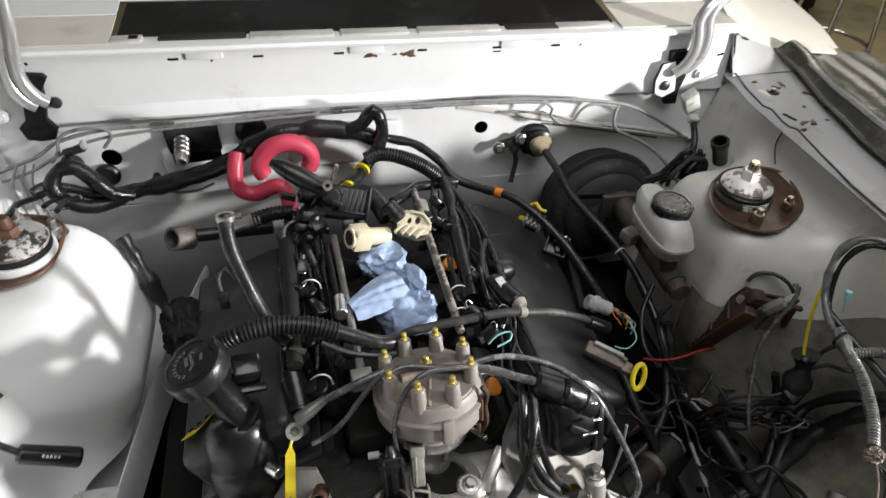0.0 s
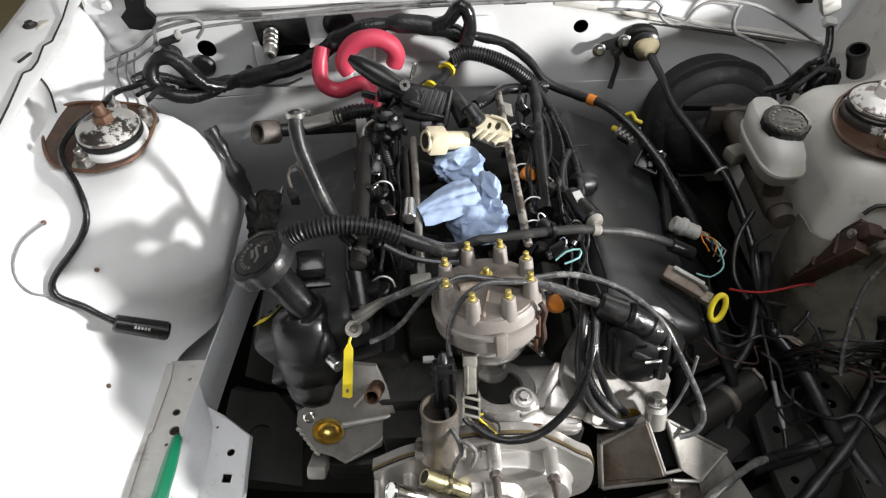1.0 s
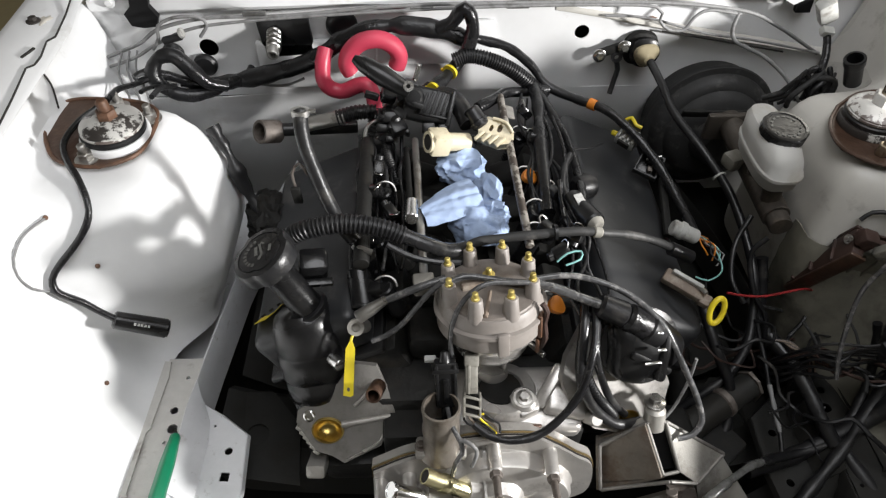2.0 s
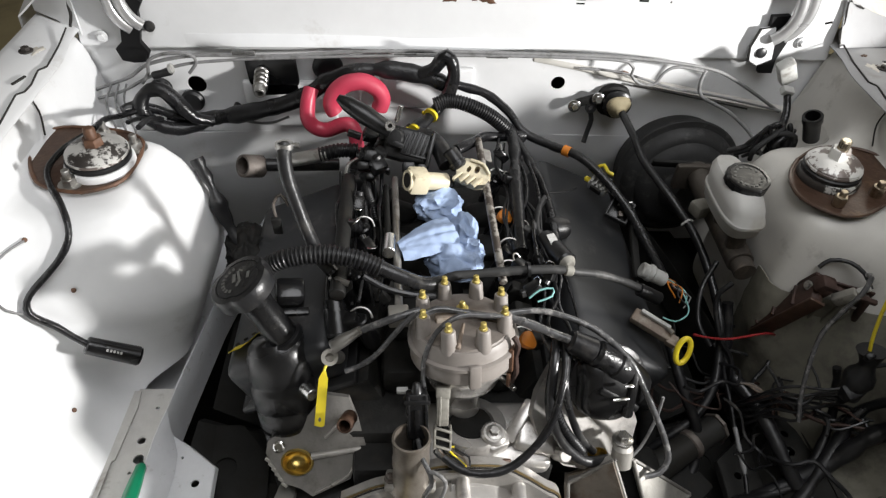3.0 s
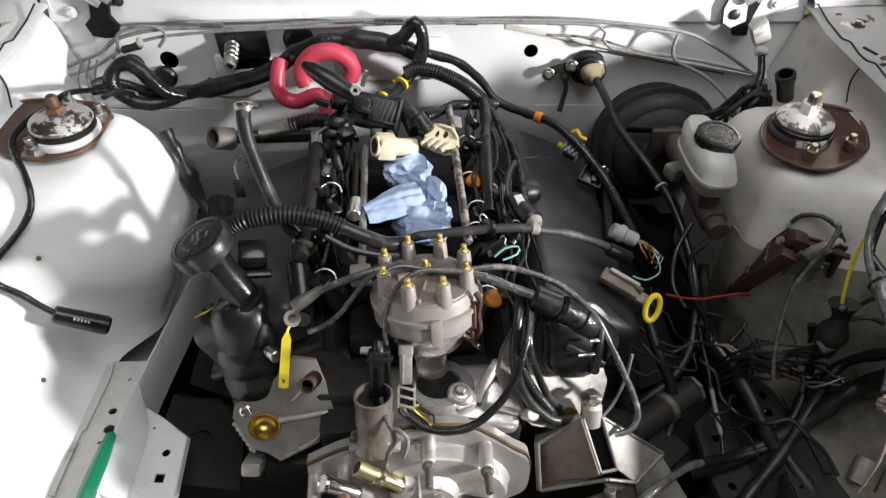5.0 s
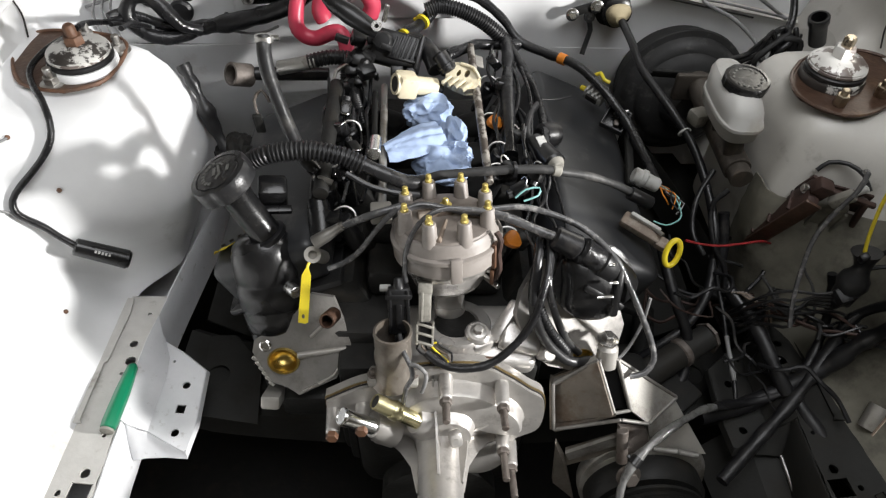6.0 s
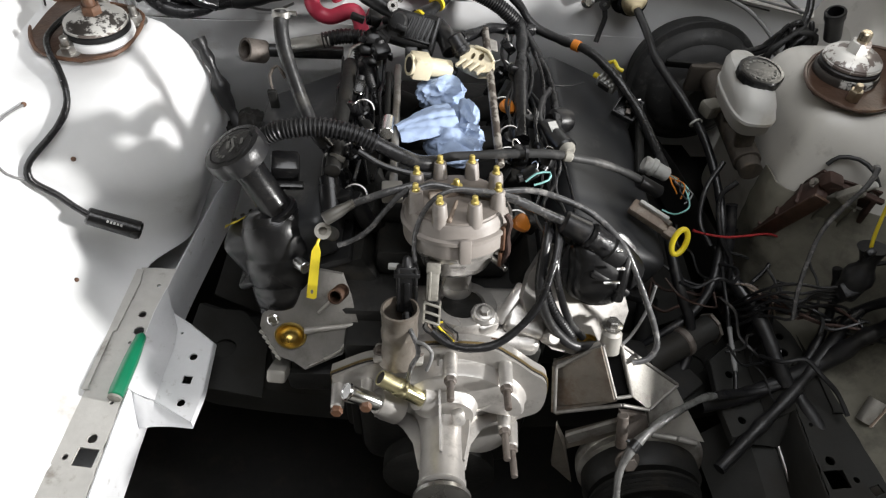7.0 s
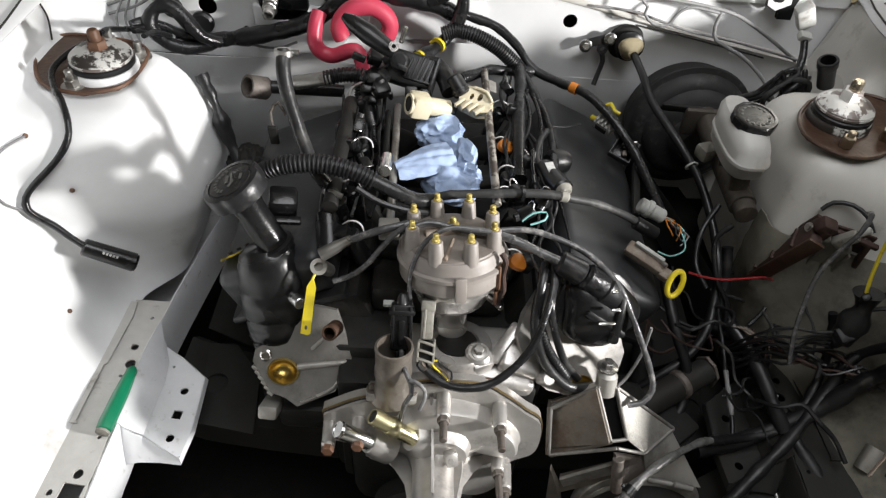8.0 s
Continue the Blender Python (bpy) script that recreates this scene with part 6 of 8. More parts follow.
def injector(x, y, z, s, seal=False):
    t = thing("fuel_injector", "black fuel injector plug with a wire clip" if not seal else "black fuel injector plug with an orange seal", "injector", (x, y, z - 0.02), "fuel injectors")
    tilt = Vector((s * 0.35, 0, 1)).normalized()
    part("body", rod(B(), Vector((x, y, z)) - tilt * 0.045, Vector((x, y, z)) + tilt * 0.008, 0.0115, n=18, bev=0.002), BLACKPLASTIC, t)
    part("plug", box(B(), (0.026, 0.020, 0.020), Matrix.Translation((x + s * 0.014, y, z + 0.004)) @ pose(0, 0, 0, 0, s * 20, 0), 0.004), BLACKPLASTIC, t)
    arc = [(x + 0.015 * math.cos(a), y + 0.010 * math.sin(a), z + 0.008 + 0.010 * math.sin(a)) for a in [math.pi * k / 5 for k in range(6)]]
    part("wire_clip", tube(B(), arc, 0.0016, 7, 0.004), STEEL, t)
    if seal:
        part("seal", lathe(B(), [(0.005, 0), (0.0110, 0.002), (0.0122, 0.006), (0.0110, 0.010), (0.005, 0.012)], aim((0.5, -0.35, 1), (x + 0.002 * s, y - 0.012, z + 0.014)), 20, lambda a: 1 + 0.10 * math.sin(3 * a)), ORANGE, t, "orange rubber seal")


for k, (x, y, z) in enumerate(((-0.160, 0.800, 0.835), (-0.158, 0.700, 0.830), (-0.165, 0.610, 0.825), (-0.155, 0.540, 0.815))):
    injector(x, y, z, -1)
for k, (x, y, z) in enumerate(((0.045, 0.825, 0.825), (0.044, 0.742, 0.815), (0.050, 0.665, 0.822), (0.046, 0.630, 0.812), (0.052, 0.520, 0.800))):
    injector(x, y, z, 1, k in (1, 4))
t = thing("injector_pigtail", "ribbed black pigtail hooked over the fuel rail", "wire", (-0.16, 0.79, 0.83))
part("boot", rod(B(), (-0.166, 0.820, 0.835), (-0.160, 0.80, 0.848), 0.0135, 0.011, 18), RUBBER, t)
part("conduit", loom(B(), [(-0.160, 0.80, 0.845), (-0.156, 0.775, 0.84), (-0.148, 0.752, 0.832), (-0.142, 0.735, 0.82)], 0.0068, 0.0036), RUBBER, t)
part("bail", tube(B(), [(-0.190, 0.80, 0.848), (-0.188, 0.822, 0.856), (-0.168, 0.835, 0.860), (-0.148, 0.822, 0.855), (-0.143, 0.80, 0.846)], 0.003, 8), STEEL, t)
t = thing("coolant_sensor", "black sensor plug standing on the intake", "sensor", (-0.17, 0.585, 0.82))
part("clip", tube(B(), [(-0.195, 0.59, 0.845), (-0.185, 0.575, 0.858), (-0.17, 0.57, 0.855)], 0.004, 8), STEEL, t)
part("body", rod(B(), (-0.178, 0.575, 0.80), (-0.178, 0.575, 0.845), 0.015, 0.012), BLACKPLASTIC, t)
t = thing("coil_boot", "long glossy black boot lying on the valley edge", "boot", (-0.185, 0.545, 0.80))
part("shell", tube(B(), [(-0.190, 0.565, 0.828), (-0.186, 0.545, 0.818), (-0.183, 0.525, 0.806)], 0.015, 14), BLACKPLASTIC, t)
part("rim", lathe(B(), [(0.014, 0), (0.016, 0.002), (0.016, 0.005), (0.010, 0.0055)], aim((0.1, -0.8, -0.5), (-0.183, 0.527, 0.807)), 20), BLACKPLASTIC, t)

# ---- cross hoses ----
t = thing("vacuum_hose", "grey-black hose crossing the engine in a corrugated sleeve", "hose", (-0.1, 0.57, 0.87))
part("sleeve", loom(B(), [(-0.278, 0.568, 0.880), (-0.262, 0.571, 0.890), (-0.239, 0.573, 0.899), (-0.198, 0.576, 0.902), (-0.157, 0.573, 0.896), (-0.128, 0.568, 0.885)], 0.0125, 0.0052), RUBBER, t, "ribbed black sleeve")
part("hose", tube(B(), [(-0.135, 0.570, 0.888), (-0.105, 0.563, 0.877), (-0.075, 0.562, 0.864), (-0.050, 0.572, 0.857)], 0.0095, 14), GREYRUBBER, t)
part("thin_line", tube(B(), [(-0.150, 0.560, 0.880), (-0.120, 0.552, 0.865), (-0.085, 0.550, 0.856), (-0.06, 0.555, 0.850)], 0.004, 8), GREYRUBBER, t)
t = thing("vacuum_hose", "dusty grey rubber hose with a taped joint", "hose", (0.05, 0.59, 0.84))
part("hose", tube(B(), [(-0.075, 0.562, 0.858), (-0.040, 0.578, 0.860), (-0.016, 0.582, 0.861), (0.035, 0.584, 0.865), (0.086, 0.588, 0.865), (0.116, 0.590, 0.861)], 0.0058, 14, lumpy=0.15), DUSTYRUBBER, t)
part("end", tube(B(), [(0.122, 0.590, 0.859), (0.168, 0.600, 0.842), (0.211, 0.603, 0.822), (0.235, 0.601, 0.808)], 0.0054, 14, lumpy=0.15), DUSTYRUBBER, t)
part("boot", rod(B(), (0.226, 0.602, 0.812), (0.258, 0.598, 0.796), 0.0095, n=18), RUBBER, t)
part("ferrule", rod(B(), (0.110, 0.590, 0.862), (0.124, 0.590, 0.859), 0.0076, n=18, bev=0.003), SENSORBEIGE, t, "pale plastic ferrule")
tie((0.062, 0.586, 0.866), (1, 0.05, 0), 0.0088, BLACKPLASTIC, t)
t = thing("coil_condenser", "black cylinder with a worn white label and pale cap", "condenser", (0.11, 0.64, 0.83))
part("can", rod(B(), (0.100, 0.678, 0.838), (0.121, 0.612, 0.852), 0.0146, n=22, bev=0.004), BLACKPLASTIC, t)
part("cap", rod(B(), (0.1185, 0.620, 0.850), (0.123, 0.606, 0.854), 0.0138, 0.0100, 22, 0.004), SENSORBEIGE, t)
part("label_patch", box(B(), (0.012, 0.020, 0.001), Matrix.Translation((0.106, 0.652, 0.8586)) @ pose(0, 0, 0, 12, 0, 17), 0.0003, 1), LABELWHITE, t)
solo("rubber_bung", lathe(B(), [(0.010, 0), (0.017, 0.006), (0.019, 0.022), (0.015, 0.034), (0.006, 0.038)], aim((1, 0.35, -0.2), (0.112, 0.715, 0.822)), 20), RUBBER, "black rubber breather bung in the valve cover", "grommet")
cable("teal_wire", "short pale teal wire loop", [(0.062, 0.555, 0.845), (0.075, 0.560, 0.855), (0.092, 0.562, 0.856), (0.090, 0.552, 0.852), (0.072, 0.548, 0.846)], 0.0013, TEAL, "wire")

# ---- oil filler ----
t = thing("oil_filler", "black oil filler neck with a large ribbed cap", "oil filler", (-0.25, 0.52, 0.80))
fa = Vector((-0.42, -0.03, 0.9)).normalized()
f0 = Vector((-0.290, 0.530, 0.896))
nb = Vector((-0.247, 0.520, 0.800))
part("neck", lathe(B(), [(0.0225, 0), (0.022, 0.012), (0.0200, 0.02), (0.0190, 0.07), (0.021, 0.085)], aim(f0 - nb, nb), 30), BLACKPLASTIC, t)
part("neck_ring", lathe(B(), [(0.0235, 0.0), (0.0255, 0.002), (0.0255, 0.008), (0.0225, 0.010)], aim(f0 - nb, nb + (f0 - nb) * 0.06), 30), RUBBER, t)
mf = aim(fa, f0)
bm = lathe(B(), [(0.026, -0.015), (0.034, -0.0135), (0.0378, -0.011), (0.0382, -0.002), (0.0378, 0.007), (0.0362, 0.0098), (0.0300, 0.0105), (0.0292, 0.0090), (0.0280, 0.0090), (0.0272, 0.0108), (0.01, 0.0114)], mf, 64, lambda a: 1 - 0.09 * max(0.0, math.cos(3 * a + 0.6)) ** 8)
capo = part("cap", bm, GREYRUBBER, t, "dusty black screw cap with raised markings")
for i in range(9):
    a = math.pi * (1.12 + 0.76 * i / 8)
    p = mf @ Vector((0.019 * math.cos(a), 0.019 * math.sin(a), 0.0118))
    part("text_bar", box(B(), (0.003, 0.0042, 0.001), Matrix.Translation(p) @ mf.to_3x3().to_4x4() @ pose(0, 0, 0, 0, 0, math.degrees(a) - 90), 0), EMBOSS, capo)
for dx, dy, w, h, r in ((0.0, 0.015, 0.010, 0.0035, 0), (-0.004, 0.002, 0.016, 0.003, 14), (0.008, 0.003, 0.010, 0.003, -30), (-0.002, -0.004, 0.014, 0.004, 6), (-0.012, 0.004, 0.006, 0.002, 50)):
    part("marking", box(B(), (w, h, 0.001), mf @ pose(dx, dy, 0.0118, 0, 0, r), 0), EMBOSS, capo)
part("sensor_plug", box(B(), (0.036, 0.030, 0.040), pose(-0.243, 0.555, 0.852, 15, 8, 10), 0.006), BLACKPLASTIC, t)
part("sensor_lip", box(B(), (0.044, 0.010, 0.008), pose(-0.240, 0.536, 0.840, 15, 8, 10), 0.002), BLACKPLASTIC, t)

# ---- ignition tools and leads ----
t = thing("plug_boot", "chromed spark plug boot with its lead", "spark plug lead", (-0.15, 0.50, 0.85))
part("shield", lathe(B(), [(0.0056, 0), (0.0062, 0.012), (0.0078, 0.022), (0.0084, 0.041), (0.0080, 0.042), (0.0064, 0.042), (0.0060, 0.02)], aim((-0.036, -0.013, -0.018), (-0.150, 0.498, 0.852)), 24), STEEL, t)
part("stem", tube(B(), [(-0.150, 0.497, 0.851), (-0.125, 0.500, 0.862), (-0.100, 0.506, 0.868), (-0.080, 0.512, 0.870)], 0.0048, 12, lumpy=0.2), LEADGREY, t)
cable("plug_lead", "grey spark plug lead drooping beside the distributor", [(-0.172, 0.476, 0.798), (-0.155, 0.480, 0.802), (-0.135, 0.486, 0.815), (-0.115, 0.492, 0.842), (-0.100, 0.497, 0.862), (-0.085, 0.505, 0.872)], 0.0036, LEADGREY)
LEADS = (((-0.070, 0.442, 0.785), (-0.076, 0.448, 0.815), (-0.074, 0.460, 0.850), (-0.060, 0.472, 0.880), (-0.035, 0.484, 0.892), (-0.005, 0.487, 0.890), (0.02, 0.492, 0.882), (0.045, 0.495, 0.873)),
         ((0.020, 0.505, 0.872), (0.060, 0.510, 0.872), (0.097, 0.512, 0.860), (0.139, 0.492, 0.853), (0.175, 0.468, 0.830), (0.195, 0.446, 0.802), (0.216, 0.425, 0.765), (0.233, 0.416, 0.730), (0.238, 0.400, 0.710), (0.226, 0.388, 0.699), (0.208, 0.386, 0.694)),
         ((-0.085, 0.502, 0.868), (-0.060, 0.512, 0.872), (-0.030, 0.512, 0.868), (0.0, 0.505, 0.868), (0.03, 0.500, 0.872)))
for k, pts in enumerate(LEADS):
    cable("ignition_lead", "grey silicone ignition lead looping over the distributor", pts, (0.0031, 0.0040, 0.0042)[k], LEADGREY, "ignition lead", "ignition leads")
t = thing("coil_lead", "black coil lead ending in a crinkled glossy boot", "ignition lead", (0.12, 0.475, 0.82))
part("lead", tube(B(), [(0.020, 0.500, 0.874), (0.050, 0.495, 0.866), (0.080, 0.488, 0.856), (0.105, 0.481, 0.849)], 0.0056, 12, lumpy=0.2), LEADGREY, t)
part("boot", rod(B(), (0.100, 0.482, 0.851), (0.132, 0.474, 0.838), 0.0145, 0.0165, 18, 0.003), RUBBER, t)
part("cover", rod(B(), (0.132, 0.474, 0.838), (0.160, 0.468, 0.820), 0.0175, 0.0185, 14, 0.004), TAPE, t, "crinkled black tape wrap")
part("collar", rod(B(), (0.156, 0.469, 0.822), (0.178, 0.462, 0.806), 0.0205, 0.017, 16, 0.004), BLACKPLASTIC, t)
t = thing("plastic_shroud", "glossy black moulded shroud over the head end", "shroud", (0.16, 0.46, 0.77))
ms = Matrix.Translation((0.160, 0.462, 0.788)) @ pose(0, 0, 0, 55, 24, 0) @ Matrix.Scale(0.90, 4)
bm = lathe(B(), [(0.052, -0.03), (0.056, -0.01), (0.053, 0.008), (0.044, 0.020), (0.024, 0.027), (0.0, 0.028)], ms @ Matrix.Diagonal((1.05, 0.95, 1, 1)), 34, lambda a: 1 + 0.07 * math.sin(3 * a + 0.5) + 0.04 * math.sin(5 * a))
part("dome", bm, BLACKPLASTIC, t)
part("ridge", box(B(), (0.014, 0.07, 0.018), ms @ pose(0.018, 0.0, 0.024, 0, 8, 12), 0.005), BLACKPLASTIC, t)
part("ridge", box(B(), (0.07, 0.012, 0.014), ms @ pose(0.004, -0.012, 0.022, 6, 0, -10), 0.004), BLACKPLASTIC, t)
part("rim", lathe(B(), [(0.055, -0.012), (0.059, -0.010), (0.059, -0.005), (0.055, -0.003)], ms @ Matrix.Diagonal((1.05, 0.95, 1, 1)), 34), TAPE, t)
for k, (at, ln) in enumerate((((0.171, 0.437, 0.818), 0.012), ((0.164, 0.432, 0.798), 0.022), ((0.166, 0.446, 0.840), 0.008))):
    solo("bright_clip", box(B(), (ln, 0.004, 0.004), pose(*at, 20, 5, 10), 0.0015), CHROME, "small bright metal clip on the shroud", "clip", "shroud clips")

# front looms
cable("sensor_loom", "grey taped loom sweeping round the distributor", [(0.100, 0.500, 0.838), (0.098, 0.480, 0.836), (0.096, 0.460, 0.830), (0.088, 0.430, 0.815), (0.070, 0.398, 0.780), (0.030, 0.372, 0.750), (-0.010, 0.367, 0.742), (-0.035, 0.376, 0.742), (-0.050, 0.388, 0.745)], 0.0049, TAPE, "wiring loom", lumpy=0.3)
cable("front_loom", "black wiring loom hanging down the engine front", [(0.088, 0.490, 0.835), (0.082, 0.460, 0.828), (0.079, 0.430, 0.785), (0.095, 0.412, 0.742), (0.130, 0.405, 0.702), (0.166, 0.413, 0.690)], 0.0065, GREYRUBBER, "wiring loom")
cable("front_loom", "black wiring loom hanging down the engine front", [(0.100, 0.475, 0.83), (0.094, 0.436, 0.815), (0.108, 0.428, 0.768), (0.128, 0.424, 0.722), (0.148, 0.420, 0.697)], 0.0050, GREYRUBBER, "wiring loom")
cable("front_conduit", "thin corrugated conduit in front of the cylinder head", [(0.080, 0.450, 0.805), (0.088, 0.432, 0.778), (0.102, 0.420, 0.750), (0.130, 0.414, 0.708)], 0.0062, RUBBER, "conduit", kind_="loom")
cable("front_wire", "thin grey wire beside the head", [(0.235, 0.46, 0.76), (0.232, 0.45, 0.72), (0.215, 0.43, 0.69), (0.195, 0.415, 0.68)], 0.0022, GREYWIRE, "wire")
t = thing("sensor_connector", "ribbed black inline connector in front of the distributor", "connector", (-0.076, 0.418, 0.780), "sensor connectors")
m = Matrix.Translation((-0.083, 0.416, 0.783)) @ pose(0, 0, 0, -36, 0, 2)
part("shell", box(B(), (0.026, 0.020, 0.056), m @ pose(0, 0.002, 0.006), 0.003), BLACKPLASTIC, t)
part("strain_relief", rod(B(), m @ Vector((0, 0, 0.030)), m @ Vector((0, 0, 0.046)), 0.0075, 0.005, 16, 0.002), BLACKPLASTIC, t)
for u in (-0.0105, 0.0105):
    part("rib", box(B(), (0.004, 0.004, 0.052), m @ pose(u, -0.0078, 0.006), 0.0015), BLACKPLASTIC, t)
part("ridge", box(B(), (0.007, 0.003, 0.030), m @ pose(0, -0.0086, 0.0), 0.001), BLACKPLASTIC, t)
part("shoulder", box(B(), (0.031, 0.022, 0.006), m @ pose(0, 0.001, 0.024), 0.0015), BLACKPLASTIC, t)
part("latch", box(B(), (0.013, 0.013, 0.020), m @ pose(0, 0, -0.032), 0.003), BLACKPLASTIC, t)
t = thing("sensor_connector", "dirty beige sensor plug joined to a grey connector", "connector", (-0.051, 0.425, 0.775), "sensor connectors")
m = Matrix.Translation((-0.0525, 0.428, 0.789)) @ pose(0, 0, 0, -38, 0, -2)
part("shell", box(B(), (0.0155, 0.014, 0.042), m, 0.003), SENSORBEIGE, t)
part("step", box(B(), (0.0175, 0.015, 0.014), m @ pose(0, 0, 0.020), 0.002), SENSORBEIGE, t)
part("rib", box(B(), (0.003, 0.002, 0.036), m @ pose(-0.003, -0.0075, -0.002), 0.0006, 1), SENSORBEIGE, t)
m = m @ pose(0.001, 0, -0.036)
for u in (-0.0095, 0.0095):
    part("cage_bar", box(B(), (0.003, 0.017, 0.026), m @ pose(u, 0, 0), 0.001), SENSORBEIGE, t)
for v in (-0.011, 0.0, 0.011):
    part("cage_bar", box(B(), (0.021, 0.004, 0.0032), m @ pose(0, -0.007, v, 0, 14, 0), 0.001, 1), SENSORBEIGE, t)
part("core", box(B(), (0.016, 0.012, 0.024), m, 0.002), BLACKPLASTIC, t)
for k, c in enumerate((GREYRUBBER, BROWNPLASTIC, RUBBER, YELLOW, BROWNPLASTIC, RUBBER)):
    cable("pigtail_wire", "thin pigtail wire below the connector", [(-0.057 + 0.0025 * k, 0.408, 0.750), (-0.062 + 0.006 * k, 0.396, 0.742 + 0.004 * (k % 2)), (-0.050 + 0.006 * k, 0.388, 0.738 + 0.003 * (k % 3)), (-0.030 + 0.002 * k, 0.377, 0.742)], 0.0014, c, "wire", "pigtail wires")
cable("pigtail_wire", "thin yellow wire crossing the connector", [(-0.058, 0.403, 0.744), (-0.050, 0.398, 0.750), (-0.038, 0.397, 0.753)], 0.0013, YELLOW, "wire", "pigtail wires")
cable("neck_wire", "dark wire crossing the open water neck", [(-0.083, 0.404, 0.766), (-0.0805, 0.388, 0.770), (-0.077, 0.370, 0.773), (-0.068, 0.356, 0.764), (-0.067, 0.349, 0.750), (-0.074, 0.345, 0.735), (-0.080, 0.342, 0.688)], 0.0030, LEADGREY, "wire")
cable("neck_wire", "dark wire with a bare hooked end", [(-0.070, 0.358, 0.766), (-0.061, 0.354, 0.769), (-0.051, 0.347, 0.763), (-0.052, 0.343, 0.748), (-0.056, 0.341, 0.733)], 0.0024, GREYWIRE, "wire")
t = thing("spade_terminal", "small bare spade terminal on a short lead", "terminal", (-0.095, 0.455, 0.785))
part("lug", box(B(), (0.014, 0.008, 0.006), pose(-0.101, 0.456, 0.785), 0.001, 1), LIGHTGREY, t)
part("lead", tube(B(), [(-0.095, 0.456, 0.785), (-0.085, 0.450, 0.787), (-0.078, 0.446, 0.790)], 0.0022, 7), GREYWIRE, t)

# ---- tags and dipstick ----
t = thing("cable_tag", "yellow plastic tag tied to a ring bolt", "tag", (-0.195, 0.475, 0.80))
part("ring", lathe(B(), [(0.0055, -0.004), (0.0105, -0.004), (0.0105, 0.004), (0.0055, 0.004), (0.0055, -0.004)], aim((0.1, -0.7, 0.7), (-0.191, 0.490, 0.808)), 20), DARKALU, t)
bm = plate(B(), [(-0.0056, 0.024), (-0.001, 0.034), (0.002, 0.034), (0.0058, 0.024), (0.0064, -0.034), (0.003, -0.036), (-0.0062, -0.035)], [circle(0, -0.027, 0.0020, 8, 1.5)], 0.0012, Matrix.Translation((-0.200, 0.452, 0.776)) @ pose(0, 0, 0, 48, 0, -7))
part("strip", bm, YELLOW, t)
part("string", tube(B(), [(-0.193, 0.485, 0.804), (-0.196, 0.478, 0.802), (-0.197, 0.474, 0.799)], 0.0018, 7), YELLOW, t)
solo("ring_bolt", rod(B(), (-0.190, 0.493, 0.806), (-0.184, 0.515, 0.775), 0.009), DARKALU, "dull steel ring bolt stem", "bolt")
t = thing("paper_tag", "crumpled yellow tag with dark print behind the filler", "tag", (-0.33, 0.585, 0.72))
rows = [[Vector((-0.333 + 0.010 * i + 0.004 * j, 0.536 + 0.010 * i - 0.006 * j, 0.757 + 0.008 * j + 0.003 * math.sin(2 * i + j))) for j in range(3)] for i in range(5)]
part("paper", grid(B(), rows, 0.0008), YELLOW, t)
for i in range(3):
    part("text_bar", box(B(), (0.006, 0.003, 0.001), pose(-0.319 + 0.009 * i, 0.541 + 0.009 * i, 0.769, 30, 0, 42), 0), SEAM_VOID, t)
t = thing("dipstick", "dipstick with a bright yellow loop handle", "dipstick", (0.26, 0.53, 0.78))
m = Matrix.Translation((0.269, 0.513, 0.788)) @ pose(0, 0, 0, 62, 0, 12) @ pose(0, 0, 0, 0, 0, -20)
ring = [m @ Vector((0.0098 * math.cos(a), 0.0175 * math.sin(a), 0)) for a in [2 * math.pi * k / 14 for k in range(15)]]
part("loop", sweep(B(), spline(ring, 0.004), 0.0038, 12), YELLOW, t)
part("stick", tube(B(), [(0.258, 0.533, 0.800), (0.25, 0.55, 0.795), (0.24, 0.58, 0.76), (0.235, 0.62, 0.68)], 0.0028, 8), STEEL, t)

# ---- power steering pump and its bracket ----
t = thing("pump_bracket", "stained cast aluminium bracket with a tall slot", "bracket", (0.20, 0.37, 0.56))


def slab(pts, thick, bulge=0.0):
    a, b, c, d = [Vector(p) for p in pts]
    rows = []
    for i in range(7):
        u = i / 6
        rows.append([a.lerp(d, u).lerp(b.lerp(c, u), j / 6) for j in range(7)])
    return grid(B(), rows, thick)


def rim(pts, r, parent):
    bm = B()
    P = [Vector(p) for p in pts]
    for p, q in zip(P, P[1:]):
        rod(bm, p, q, r, n=10, bev=r * 0.4)
    return part("rim", bm, HEADALU, parent)


V = {"a": (0.168, 0.400, 0.710), "b": (0.193, 0.401, 0.710), "c": (0.213, 0.360, 0.655), "d": (0.191, 0.356, 0.655), "l": (0.116, 0.395, 0.664), "m": (0.121, 0.361, 0.602),
     "n": (0.199, 0.348, 0.652), "r": (0.286, 0.390, 0.636), "q": (0.240, 0.352, 0.634), "t": (0.181, 0.412, 0.716)}
deep = {"l": (0.120, 0.411, 0.659), "m": (0.125, 0.377, 0.596)}
# faces turned from the lamp get darker metal, shade painted in
part("face", slab((V["a"], deep["l"], deep["m"], V["d"]), 0.006), NECKALU, t, "recessed casting face toned dark for shade")
part("side_wall", slab((V["l"], deep["l"], deep["m"], V["m"]), 0.005), NECKALU, t)
part("top_wall", slab((V["a"], V["l"], deep["l"], (0.170, 0.412, 0.706)), 0.005), DARKALU, t)
part("sole", slab((V["d"], V["m"], deep["m"], (0.192, 0.370, 0.648)), 0.005), NECKALU, t)
part("face", slab((V["b"], V["r"], V["q"], V["c"]), 0.006), DARKALU, t)
